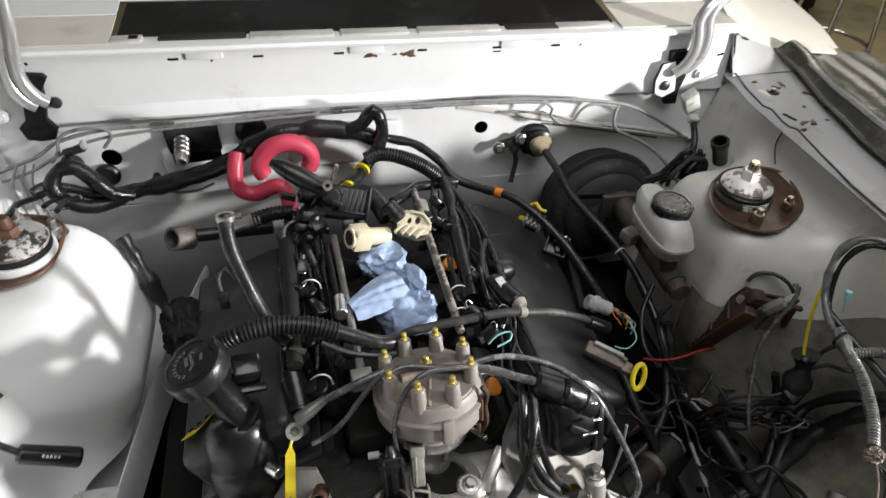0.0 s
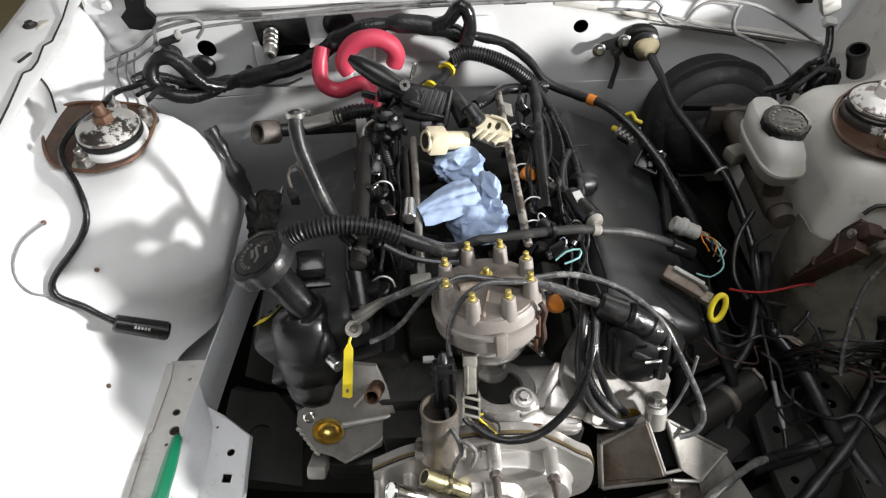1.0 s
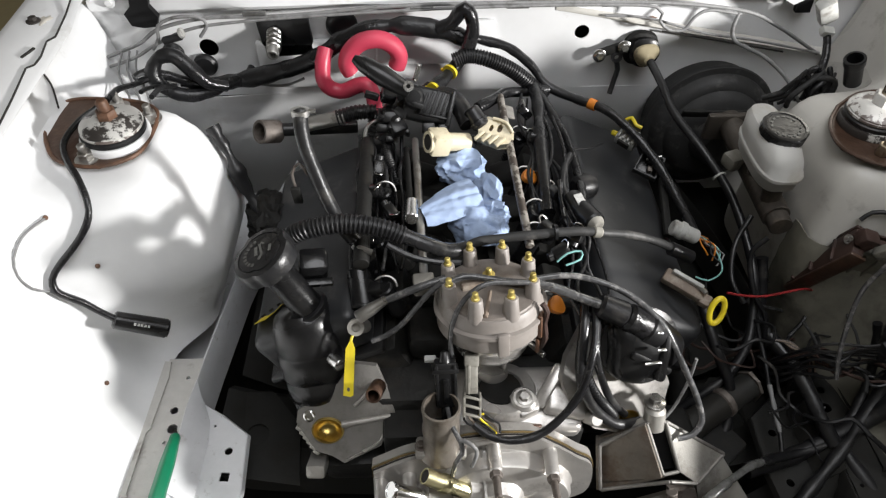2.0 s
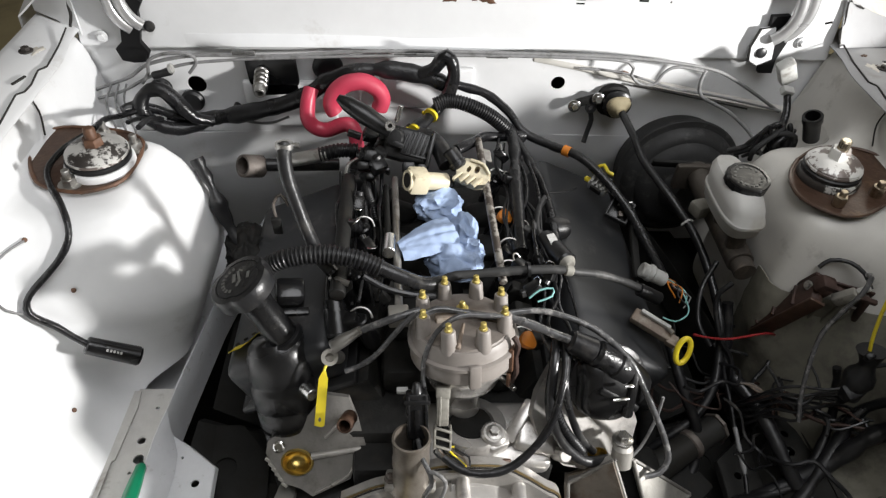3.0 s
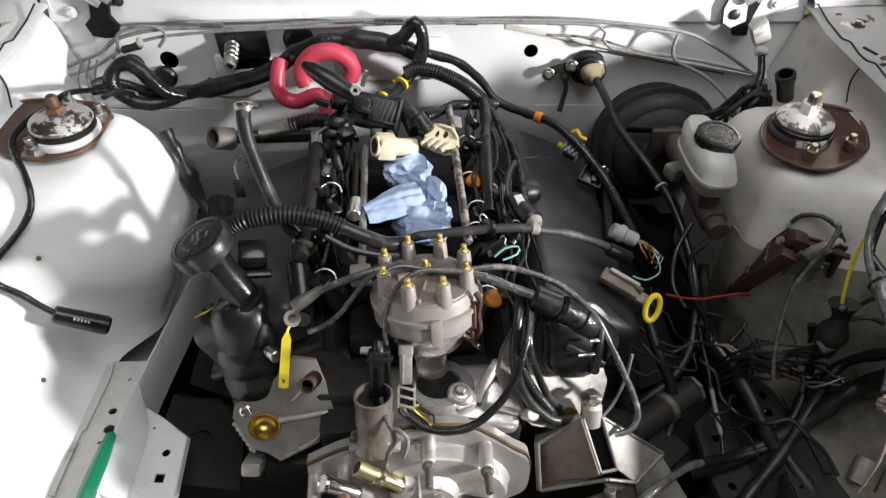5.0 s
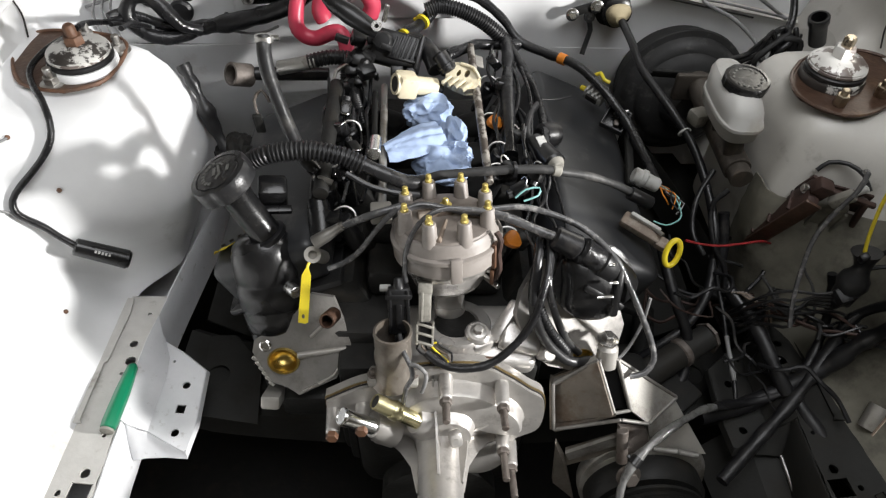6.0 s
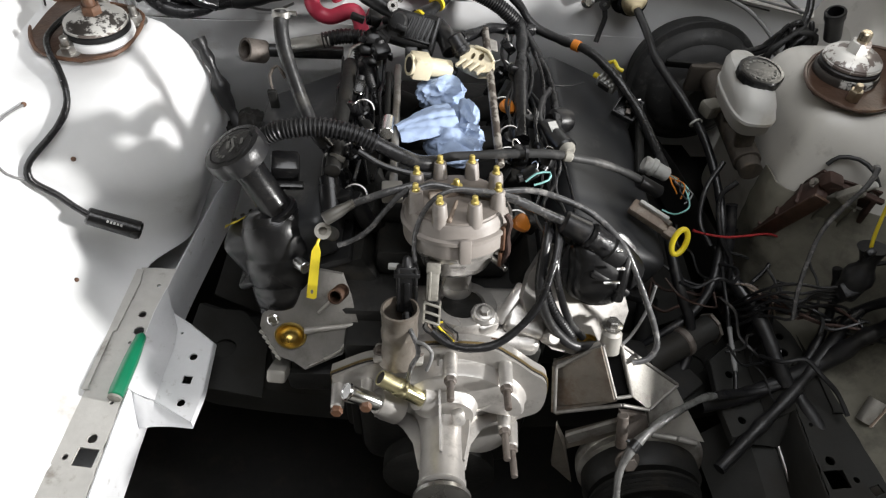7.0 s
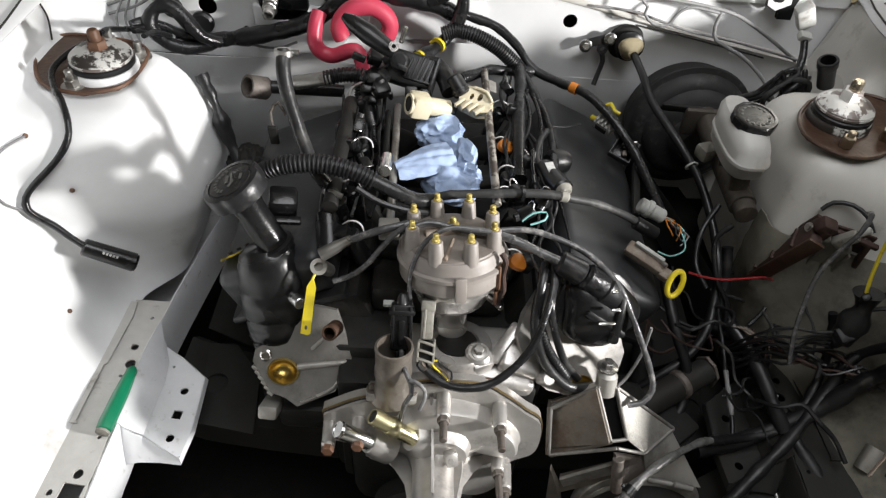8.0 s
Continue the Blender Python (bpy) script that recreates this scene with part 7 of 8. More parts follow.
rim([V["a"], V["l"], V["m"], V["n"]], 0.0025, t)
rim([V["n"], V["q"], V["r"], V["b"]], 0.0025, t)
rim([V["a"], V["d"], V["c"], V["b"], V["a"]], 0.0025, t)
# black sheet behind the rims; the slot's shade is its colour
part("slot", slab(((0.171, 0.408, 0.702), (0.191, 0.408, 0.702), (0.212, 0.368, 0.648), (0.192, 0.366, 0.648)), 0.004), JETBLACK, t, "black sheet standing for the shaded slot")
part("boss", rod(B(), (0.180, 0.414, 0.724), (0.181, 0.402, 0.692), 0.0130, 0.0140, 22, 0.004), DARKALU, t)
bm = bolt(B(), (0.180, 0.420, 0.726), (0, 0.2, 1), 0.0085, 0.009)
part("boss_bolt", bm, STEEL, t)
part("ledge", slab(((0.139, 0.345, 0.573), (0.204, 0.345, 0.626), (0.212, 0.343, 0.607), (0.146, 0.343, 0.558)), 0.005), DARKALU, t)
part("lower_face", slab(((0.144, 0.358, 0.556), (0.212, 0.358, 0.604), (0.217, 0.350, 0.575), (0.147, 0.350, 0.526)), 0.006), NECKALU, t, "lower casting face toned dark for shade")
part("lower_face", slab(((0.199, 0.344, 0.642), (0.238, 0.348, 0.626), (0.252, 0.340, 0.585), (0.208, 0.326, 0.598)), 0.007), RUSTGREY, t, "undercut casting face toned dark for shade")
part("lower_face", slab(((0.240, 0.352, 0.630), (0.286, 0.388, 0.630), (0.330, 0.338, 0.575), (0.256, 0.346, 0.578)), 0.007), DARKALU, t)
rim([(0.256, 0.344, 0.580), (0.290, 0.338, 0.582), (0.318, 0.334, 0.578)], 0.0045, t)
part("collar", lathe(B(), [(0.080, 0.0), (0.090, 0.003), (0.0915, 0.012), (0.088, 0.020), (0.081, 0.022)], aim((0, -1, 0.18), (0.258, 0.352, 0.500)), 48), DARKALU, t, "pale rounded collar over the pump")
part("side_foot", slab(((0.124, 0.352, 0.596), (0.140, 0.345, 0.562), (0.174, 0.345, 0.428), (0.133, 0.345, 0.487)), 0.008), NECKALU, t)
part("inner_block", box(B(), (0.12, 0.06, 0.11), pose(0.205, 0.445, 0.575), 0.02, 3), GRIME_SHADE, t)
bm = B()
rod(bm, (0.202, 0.340, 0.640), (0.206, 0.318, 0.596), 0.0075)
bolt(bm, (0.215, 0.305, 0.583), (0.1, -0.8, 0.5), 0.0105, 0.012)
part("clamp_bolt", bm, RUSTGREY, t)
t = thing("steering_pump", "grimy black power steering pump with a grooved pulley", "pump", (0.262, 0.30, 0.43))
ma = aim((0, -1, 0.12), (0.258, 0.345, 0.490))
part("housing", lathe(B(), [(0.070, 0), (0.082, 0.01), (0.084, 0.04), (0.078, 0.05), (0.03, 0.055)], ma, 44), GRIME_SHADE, t)
part("lip", lathe(B(), [(0.080, 0.0), (0.088, 0.004), (0.088, 0.014), (0.080, 0.018)], ma, 44), DARKALU, t)
bm = lathe(B(), [(0.070, 0.056), (0.078, 0.058), (0.078, 0.062), (0.073, 0.064), (0.077, 0.067), (0.073, 0.070), (0.077, 0.073), (0.073, 0.076), (0.077, 0.079), (0.078, 0.082), (0.074, 0.084), (0.066, 0.082), (0.060, 0.070), (0.025, 0.068), (0.022, 0.085), (0.01, 0.085)], ma, 48)
part("pulley", bm, GRIME_SHADE, t, "black grooved steel pulley")
cable("pump_hose", "shiny grey sleeved hose curving over the steering pump", [(0.195, 0.215, 0.54), (0.190, 0.245, 0.585), (0.193, 0.275, 0.612), (0.210, 0.300, 0.630), (0.240, 0.325, 0.640), (0.275, 0.348, 0.640), (0.315, 0.372, 0.632), (0.345, 0.385, 0.620)], 0.0056, SILVERTAPE, "hose", lumpy=0.7)
cable("pump_line", "black taped line running on from the sleeved hose", [(0.340, 0.383, 0.622), (0.372, 0.394, 0.610), (0.41, 0.404, 0.60), (0.462, 0.418, 0.612), (0.500, 0.46, 0.640), (0.516, 0.50, 0.690), (0.505, 0.52, 0.74)], 0.0066, RUBBER, "hose", lumpy=0.6)
tie((0.212, 0.302, 0.631), (0.6, 0.6, 0.25), 0.0066, BLACKPLASTIC, bpy.data.objects["pump_hose"], 0.012)

# ---- wing side with the module, relays and looms ----
t = thing("ignition_module", "rust-brown ignition module and bracket on the strut tower", "module", (0.49, 0.61, 0.70))
m = Matrix.Translation((0.455, 0.606, 0.772)) @ pose(0, 0, 0, 14, 18, -24)
part("module_body", box(B(), (0.018, 0.046, 0.135), m, 0.005), DARKBROWN, t)
for u in (-0.022, 0.022):
    part("rim", box(B(), (0.022, 0.005, 0.137), m @ pose(0.001, u, 0), 0.002), DARKBROWN if u > 0 else RUSTDARK, t)
for v in (-0.048, -0.012, 0.030):
    part("rib", box(B(), (0.006, 0.034, 0.004), m @ pose(-0.010, 0, v), 0.0015), DARKBROWN, t)
part("lug", box(B(), (0.014, 0.026, 0.022), m @ pose(0.004, 0.004, 0.070, 0, 0, 12), 0.004), DARKBROWN, t)
part("mount_screw", bolt(B(), m @ Vector((-0.010, 0.004, 0.058)), (-1, -0.2, 0.4), 0.0042, 0.004), STEEL, t)
mb = Matrix.Translation((0.503, 0.590, 0.792)) @ pose(0, 0, 0, 16, 4, -20)
part("plate", box(B(), (0.078, 0.004, 0.090), mb @ pose(0, 0.010, 0), 0.002), DARKBROWN, t)
part("cover_cap", box(B(), (0.050, 0.022, 0.056), mb @ pose(-0.004, 0, -0.006), 0.007, 3), OLIVE, t, "dusty olive plastic cover")
for u in (-0.016, 0.002, 0.018):
    part("rib", box(B(), (0.004, 0.006, 0.050), mb @ pose(u, -0.012, -0.006), 0.0015), OLIVE, t)
part("frame_bar", box(B(), (0.086, 0.008, 0.007), mb @ pose(0, -0.002, 0.044, 0, 6, 0), 0.002), DARKBROWN, t)
part("frame_bar", box(B(), (0.008, 0.010, 0.070), mb @ pose(0.036, -0.002, 0.008, 0, -10, 0), 0.002), DARKBROWN, t)
part("frame_bar", box(B(), (0.070, 0.007, 0.006), mb @ pose(-0.010, -0.004, -0.042, 0, -8, 0), 0.002), RUSTDARK, t)
part("socket", box(B(), (0.024, 0.020, 0.020), mb @ pose(-0.032, -0.006, 0.054, 0, 20, 10), 0.004), DARKBROWN, t)
for u, v in ((-0.030, -0.030), (0.030, 0.034)):
    part("mount_screw", bolt(B(), mb @ Vector((u, 0.007, v)), (0, -1, 0.3), 0.0045, 0.004), RUSTGREY, t)
part("plug", box(B(), (0.016, 0.014, 0.034), pose(0.494, 0.566, 0.836, 10, 34, -20), 0.004), SENSORBEIGE, t, "pale grey plug")
part("plug_tip", rod(B(), (0.503, 0.562, 0.850), (0.512, 0.558, 0.862), 0.0045), LIGHTGREY, t)
cable("bracket_wire", "black wire clipped above the module", [(0.474, 0.612, 0.846), (0.486, 0.614, 0.858), (0.508, 0.606, 0.862), (0.524, 0.590, 0.856), (0.532, 0.575, 0.842)], 0.0030, RUBBER, "wire")
big = thing("wing_harness", "thick grey sleeved wiring harness on the wing side", "wiring harness", (0.49, 0.42, 0.85))
part("trunk", tube(B(), [(0.600, 0.480, 0.960), (0.575, 0.500, 0.980), (0.552, 0.523, 0.988), (0.530, 0.537, 0.976), (0.512, 0.533, 0.948), (0.500, 0.510, 0.912), (0.491, 0.478, 0.897), (0.483, 0.440, 0.893)], 0.0050, 16, lumpy=0.6), SILVERTAPE, big)
part("trunk", tube(B(), [(0.604, 0.470, 0.950), (0.580, 0.496, 0.976), (0.555, 0.518, 0.981), (0.536, 0.530, 0.968), (0.518, 0.525, 0.942), (0.504, 0.503, 0.905), (0.493, 0.472, 0.892)], 0.0040, 12, lumpy=0.5), TAPE, big)
part("joint", tube(B(), [(0.490, 0.460, 0.898), (0.484, 0.440, 0.896), (0.480, 0.420, 0.893)], 0.0092, 16, 0.004, lumpy=0.7), SILVERTAPE, big, "taped joint")
part("conduit", loom(B(), [(0.482, 0.425, 0.893), (0.474, 0.395, 0.893), (0.462, 0.365, 0.891), (0.448, 0.337, 0.887), (0.432, 0.312, 0.880)], 0.0076, 0.0038), SILVERTAPE, big, "corrugated grey conduit")
part("conduit", loom(B(), [(0.486, 0.428, 0.892), (0.520, 0.420, 0.896), (0.545, 0.418, 0.884), (0.562, 0.414, 0.865), (0.572, 0.40, 0.84)], 0.0070, 0.0036), SILVERTAPE, big, "corrugated grey conduit")
part("branch", tube(B(), [(0.497, 0.495, 0.900), (0.510, 0.452, 0.886), (0.520, 0.416, 0.875), (0.530, 0.380, 0.865)], 0.0052, 14), GREYRUBBER, big)
part("frayed_end", crumple((0.430, 0.304, 0.874), (0.012, 0.011, 0.012), (0, 0, 20), 23, 1.2), BROWNPLASTIC, big, "frayed dusty end")
for k, c in enumerate((BROWNPLASTIC, RUBBER, TAPE, RUBBER)):
    part("loose_wire", tube(B(), [(0.430, 0.298, 0.87), (0.425 + 0.006 * k, 0.282 - 0.004 * k, 0.862), (0.415 + 0.012 * k, 0.262, 0.84 - 0.006 * k), (0.405 + 0.018 * k, 0.25, 0.80)], 0.0013, 7), c, big)
tie((0.486, 0.448, 0.896), (0.2, -1, 0), 0.0104, BLACKPLASTIC, big, 0.004)
t = thing("bulb_holder", "small teal bulb holder with a bare terminal", "bulb holder", (0.515, 0.485, 0.92))
part("body", rod(B(), (0.512, 0.492, 0.934), (0.513, 0.488, 0.918), 0.0042, 0.0036), TEAL, t)
part("pin", rod(B(), (0.513, 0.488, 0.918), (0.514, 0.485, 0.902), 0.0018), LIGHTGREY, t)
cable("steel_sleeve_cable", "cable with a worn bright sleeve dropping beside the tower", [(0.478, 0.540, 0.905), (0.470, 0.525, 0.915), (0.464, 0.517, 0.895), (0.455, 0.520, 0.850), (0.447, 0.517, 0.815), (0.440, 0.500, 0.779), (0.438, 0.480, 0.735), (0.44, 0.46, 0.70)], 0.0031, LEADGREY)
cable("yellow_wire", "faded yellow wire to the relay", [(0.535, 0.545, 0.905), (0.515, 0.530, 0.895), (0.503, 0.515, 0.872), (0.502, 0.502, 0.832), (0.504, 0.492, 0.805)], 0.0024, YELLOW, "wire")
t = thing("relay", "black taped relay with a bundle of wires", "relay", (0.51, 0.49, 0.76))
part("case", tube(B(), [(0.506, 0.494, 0.812), (0.508, 0.488, 0.790), (0.505, 0.483, 0.765), (0.500, 0.478, 0.735)], 0.0165, 14, lumpy=0.9), RUBBER, t)
part("socket", box(B(), (0.026, 0.022, 0.036), pose(0.500, 0.478, 0.742, 20, -16, 15), 0.004), RUBBER, t)
part("lug", box(B(), (0.012, 0.010, 0.018), pose(0.497, 0.484, 0.812, 20, -26, 15), 0.003), RUBBER, t)
for k in range(5):
    part("wire", tube(B(), [(0.492, 0.478, 0.752 - 0.008 * k), (0.470, 0.482 + 0.003 * k, 0.742 - 0.010 * k), (0.448, 0.486 - 0.004 * k, 0.742 - 0.014 * k), (0.425, 0.492, 0.735 - 0.018 * k), (0.405, 0.505, 0.70 - 0.02 * k), (0.40, 0.53, 0.64 - 0.01 * k)], 0.0022, 7), RUBBER, t)
part("wire", tube(B(), [(0.515, 0.485, 0.79), (0.535, 0.48, 0.80), (0.560, 0.47, 0.795), (0.58, 0.46, 0.80)], 0.003, 7), RUBBER, t)
part("wire", tube(B(), [(0.515, 0.49, 0.80), (0.535, 0.49, 0.825), (0.55, 0.48, 0.84)], 0.003, 7), RUBBER, t)
cable("red_wire", "thin red wire bridging across the bay", [(0.312, 0.570, 0.752), (0.335, 0.570, 0.745), (0.365, 0.571, 0.740), (0.400, 0.580, 0.735), (0.432, 0.588, 0.732), (0.455, 0.595, 0.72)], 0.0018, REDWIRE, "wire")
t = thing("dark_bundle", "dark tangle of taped loom low on the wing side", "wiring harness", (0.45, 0.45, 0.62))
for pts, r in ((((0.330, 0.385, 0.590), (0.390, 0.400, 0.592), (0.450, 0.420, 0.605), (0.505, 0.434, 0.640), (0.540, 0.440, 0.700), (0.556, 0.420, 0.760), (0.570, 0.390, 0.820), (0.580, 0.350, 0.870)), 0.017),
               (((0.34, 0.30, 0.575), (0.40, 0.35, 0.590), (0.46, 0.400, 0.615), (0.510, 0.450, 0.650), (0.535, 0.475, 0.700), (0.552, 0.452, 0.760), (0.566, 0.410, 0.810), (0.580, 0.37, 0.85)), 0.013),
               (((0.40, 0.56, 0.66), (0.42, 0.52, 0.65), (0.43, 0.48, 0.645), (0.44, 0.44, 0.63), (0.455, 0.41, 0.61)), 0.016),
               (((0.39, 0.60, 0.60), (0.42, 0.56, 0.625), (0.45, 0.53, 0.65), (0.47, 0.50, 0.68)), 0.012),
               (((0.46, 0.42, 0.61), (0.48, 0.36, 0.60), (0.51, 0.30, 0.585), (0.54, 0.24, 0.57)), 0.015),
               (((0.405, 0.66, 0.72), (0.41, 0.63, 0.67), (0.405, 0.60, 0.62), (0.41, 0.57, 0.58)), 0.014)):
    part("limb", tube(B(), pts, 0.66 * r, 12, lumpy=0.3), RUBBER, t)
random.seed(4)
for k in range(9):
    x, y = 0.40 + 0.02 * k, 0.40 + 0.02 * random.random()
    part("loose_wire", tube(B(), [(0.40, 0.54, 0.60), (0.42 + 0.012 * random.random(), 0.50 + 0.01 * k, 0.70 - 0.012 * k), (0.44 + 0.05 * random.random(), 0.47 + 0.03 * random.random(), 0.68 + 0.03 * random.random()), (0.48 + 0.05 * random.random(), 0.45 + 0.04 * random.random(), 0.66 + 0.05 * random.random()), (0.54 + 0.04 * random.random(), 0.42 + 0.06 * random.random(), 0.66 + 0.04 * random.random())], 0.0022, 7), RUBBER if k % 4 else DARKBROWN, t)
tangle = thing("loose_tangle", "dark tangle of loose thin wires below the relay", "wiring", (0.46, 0.48, 0.62))
rng = random.Random(77)
for k in range(26):
    x, y, z = rng.uniform(0.37, 0.47), rng.uniform(0.44, 0.60), rng.uniform(0.60, 0.68)
    pts = [(x, y, z)]
    a = rng.uniform(0, 6.28)
    for j in range(5):
        a += rng.uniform(-1.2, 1.2)
        x, y, z = x + 0.028 * math.cos(a), y + 0.028 * math.sin(a), min(0.74, max(0.585, z + rng.uniform(-0.02, 0.022)))
        pts.append((x, y, z))
    part("wire", tube(B(), pts, rng.uniform(0.0014, 0.0034), 7, lumpy=0.2), (RUBBER, DUSTYRUBBER, RUBBER, DARKBROWN)[k % 4], tangle)
for k in range(4):
    part("wire", tube(B(), [(0.398 + 0.004 * k, 0.545, 0.668), (0.416, 0.540 - 0.004 * k, 0.674), (0.430 + 0.004 * k, 0.530 - 0.005 * k, 0.668), (0.446, 0.522 - 0.008 * k, 0.655)], 0.0013, 7), BROWNPLASTIC if k % 2 else RUSTGREY, tangle, "thin brown wire")
t = thing("engine_mount", "grimy grey tubular engine mount with a worn end", "engine mount", (0.33, 0.48, 0.58))
part("tube", rod(B(), (0.262, 0.448, 0.592), (0.374, 0.511, 0.606), 0.0215, 0.0195, 22, 0.003), FLOORPAN, t)
part("end_plate", plate(B(), [(-0.020, -0.022), (0.018, -0.022), (0.022, 0.004), (0.008, 0.024), (-0.010, 0.022), (-0.022, 0.006)], [circle(0.0, 0.0, 0.004, 10)], 0.005, aim((0.86, 0.49, 0.11), (0.375, 0.512, 0.606))), RUSTGREY, t)
part("band", lathe(B(), [(0.0205, 0), (0.0225, 0.002), (0.0225, 0.010), (0.0205, 0.012)], aim((0.86, 0.49, 0.11), (0.322, 0.482, 0.5995)), 24), RUSTGREY, t)
part("block", box(B(), (0.085, 0.050, 0.03), pose(0.305, 0.425, 0.565, 6, 0, 38), 0.006), GRIME_SHADE, t)
t = thing("lamp_socket", "grey lamp socket hanging on its wires by the wing", "lamp socket", (0.545, 0.36, 0.63))
part("cup", pipe(B(), (0.553, 0.372, 0.642), (0.538, 0.352, 0.618), 0.0125, 0.002, 0.02), DARKALU, t)
for k in range(3):
    part("wire", tube(B(), [(0.553, 0.372, 0.642), (0.57, 0.38, 0.655), (0.585, 0.375 + 0.01 * k, 0.64 - 0.01 * k), (0.59, 0.35, 0.61)], 0.002, 7), RUBBER, t)
solo("blue_plug", box(B(), (0.04, 0.025, 0.02), pose(0.565, 0.315, 0.61, 0, 10, 20), 0.005), mat("deep_blue_plastic", (0.02, 0.06, 0.30), 0.4), "deep blue plastic plug near the wing", "connector")
t = thing("side_plate", "grimy grey folded steel tray beside the frame rail", "tray", (0.42, 0.33, 0.50))
bm = grid(B(), [[Vector((0.345, 0.38, 0.50)), Vector((0.405, 0.395, 0.555)), Vector((0.445, 0.36, 0.545))], [Vector((0.36, 0.30, 0.49)), Vector((0.415, 0.30, 0.535)), Vector((0.455, 0.28, 0.53))], [Vector((0.37, 0.20, 0.48)), Vector((0.42, 0.20, 0.52)), Vector((0.46, 0.19, 0.52))]], 0.003)
part("tray_sheet", bm, FLOORPAN, t)
part("edge_strip", rod(B(), (0.448, 0.362, 0.548), (0.462, 0.20, 0.522), 0.003), STEEL, t)
solo("steering_shaft", rod(B(), (0.33, 0.64, 0.50), (0.27, 0.40, 0.50), 0.018, n=18), GRIME_SHADE, "dark steel steering shaft below the engine", "shaft")
cable("brake_line", "black brake line under the master cylinder", [(0.390, 0.65, 0.775), (0.37, 0.64, 0.75), (0.375, 0.60, 0.71), (0.395, 0.58, 0.68), (0.40, 0.56, 0.64)], 0.004, RUBBER, "brake line")
cable("brake_line", "black brake line under the master cylinder", [(0.385, 0.70, 0.770), (0.36, 0.67, 0.74), (0.345, 0.62, 0.72), (0.36, 0.59, 0.70)], 0.004, RUBBER, "brake line")
cable("side_hose", "black hose curving down beside the engine", [(0.300, 0.60, 0.70), (0.315, 0.54, 0.66), (0.335, 0.50, 0.62), (0.33, 0.46, 0.58), (0.30, 0.43, 0.56), (0.26, 0.42, 0.55)], 0.008, RUBBER, "hose")

# connectors along the valve cover edge
for at, mt, lab, r in (((0.222, 0.842, 0.808), LIGHTGREY, "finned grey connector with a yellow lock", (20, 10, -40)), ((0.248, 0.795, 0.790), GREYRUBBER, "grey open connector block on the valve cover edge", (25, 10, -30)),
                       ((0.260, 0.642, 0.800), LIGHTGREY, "pale grey round connector", (20, 0, 70)), ((0.236, 0.553, 0.792), BROWNPLASTIC, "dusty brown flat connector", (15, 10, -35))):
    t = thing("loom_connector", lab, "connector", at, "loom connectors")
    m = Matrix.Translation(at) @ pose(0, 0, 0, *r)
    if mt is LIGHTGREY and r[2] == 70:
        part("barrel", rod(B(), m @ Vector((-0.002, 0.020, 0)), m @ Vector((0.002, -0.020, 0)), 0.0115, 0.0105, 20, 0.002), mt, t)
        part("ring", lathe(B(), [(0.011, 0), (0.0132, 0.002), (0.0132, 0.008), (0.011, 0.010)], aim(m.to_3x3() @ Vector((0, 1, 0)), at), 20), mt, t)
    elif mt is BROWNPLASTIC:
        part("shell", box(B(), (0.058, 0.020, 0.014), m, 0.003), mt, t)
        part("latch", box(B(), (0.044, 0.006, 0.008), m @ pose(0, 0.006, 0.010), 0.002), LIGHTGREY, t)
        part("nib", box(B(), (0.014, 0.016, 0.012), m @ pose(0.032, -0.004, 0), 0.002), mt, t)
    elif mt is GREYRUBBER:
        for dx, dy, w, h in ((-0.017, 0, 0.004, 0.040), (0.017, 0, 0.004, 0.040), (0, 0.018, 0.036, 0.004), (0, -0.018, 0.036, 0.004)):
            part("frame_bar", box(B(), (w, h, 0.012), m @ pose(dx, dy, 0.004), 0.0012, 1), mt, t)
        part("floor_plate", box(B(), (0.034, 0.036, 0.003), m @ pose(0, 0, -0.002), 0.001), BLACKPLASTIC, t)
        part("post", box(B(), (0.008, 0.010, 0.010), m @ pose(0.004, -0.006, 0.004, 0, 0, 20), 0.0015), RUSTGREY, t)
        part("blade", box(B(), (0.003, 0.024, 0.006), m @ pose(0.002, 0.012, 0.010, 0, 10, -50), 0.0008, 1), STEEL, t)
    else:
        part("shell", box(B(), (0.034, 0.026, 0.018), m, 0.003), mt, t)
        for k in range(4):
            part("fin", box(B(), (0.004, 0.024, 0.010), m @ pose(-0.012 + 0.008 * k, 0, 0.011), 0.001, 1), mt, t)
        # hollow drawn as a dark block, shade by colour alone
        part("well", box(B(), (0.020, 0.006, 0.012), m @ pose(0, -0.013, 0.002), 0.001), SEAM_VOID, t)
    if at[1] > 0.83:
        part("lock", tube(B(), [m @ Vector((-0.02, 0.02, 0.008)), m @ Vector((-0.012, 0.026, 0.016)), m @ Vector((0.0, 0.018, 0.018)), m @ Vector((0.010, 0.020, 0.016))], 0.003, 8), YELLOW, t)
        part("lock", rod(B(), m @ Vector((-0.026, -0.004, 0.0)), m @ Vector((-0.016, -0.004, 0.002)), 0.0045), YELLOW, t)
for k, c in enumerate((ORANGE, ORANGE, GREYWIRE, RUBBER, TEAL, RUBBER, ORANGE)):
    e = 0.5 + 0.5 * (k % 3)
    cable("splayed_wire", "thin coloured wire splaying from the harness end", [(0.290, 0.664, 0.772), (0.289 + 0.002 * k, 0.648, 0.778), (0.288 + 0.003 * (k * 5 % 7), 0.634, 0.780 + 0.003 * (k % 2)), (0.292 + 0.004 * (k * 3 % 7), 0.634 - 0.010 * e, 0.776 + 0.004 * (k % 2)), (0.296 + 0.003 * k, 0.634 - 0.020 * e, 0.770)], 0.0011, c, "wire", "splayed wires")
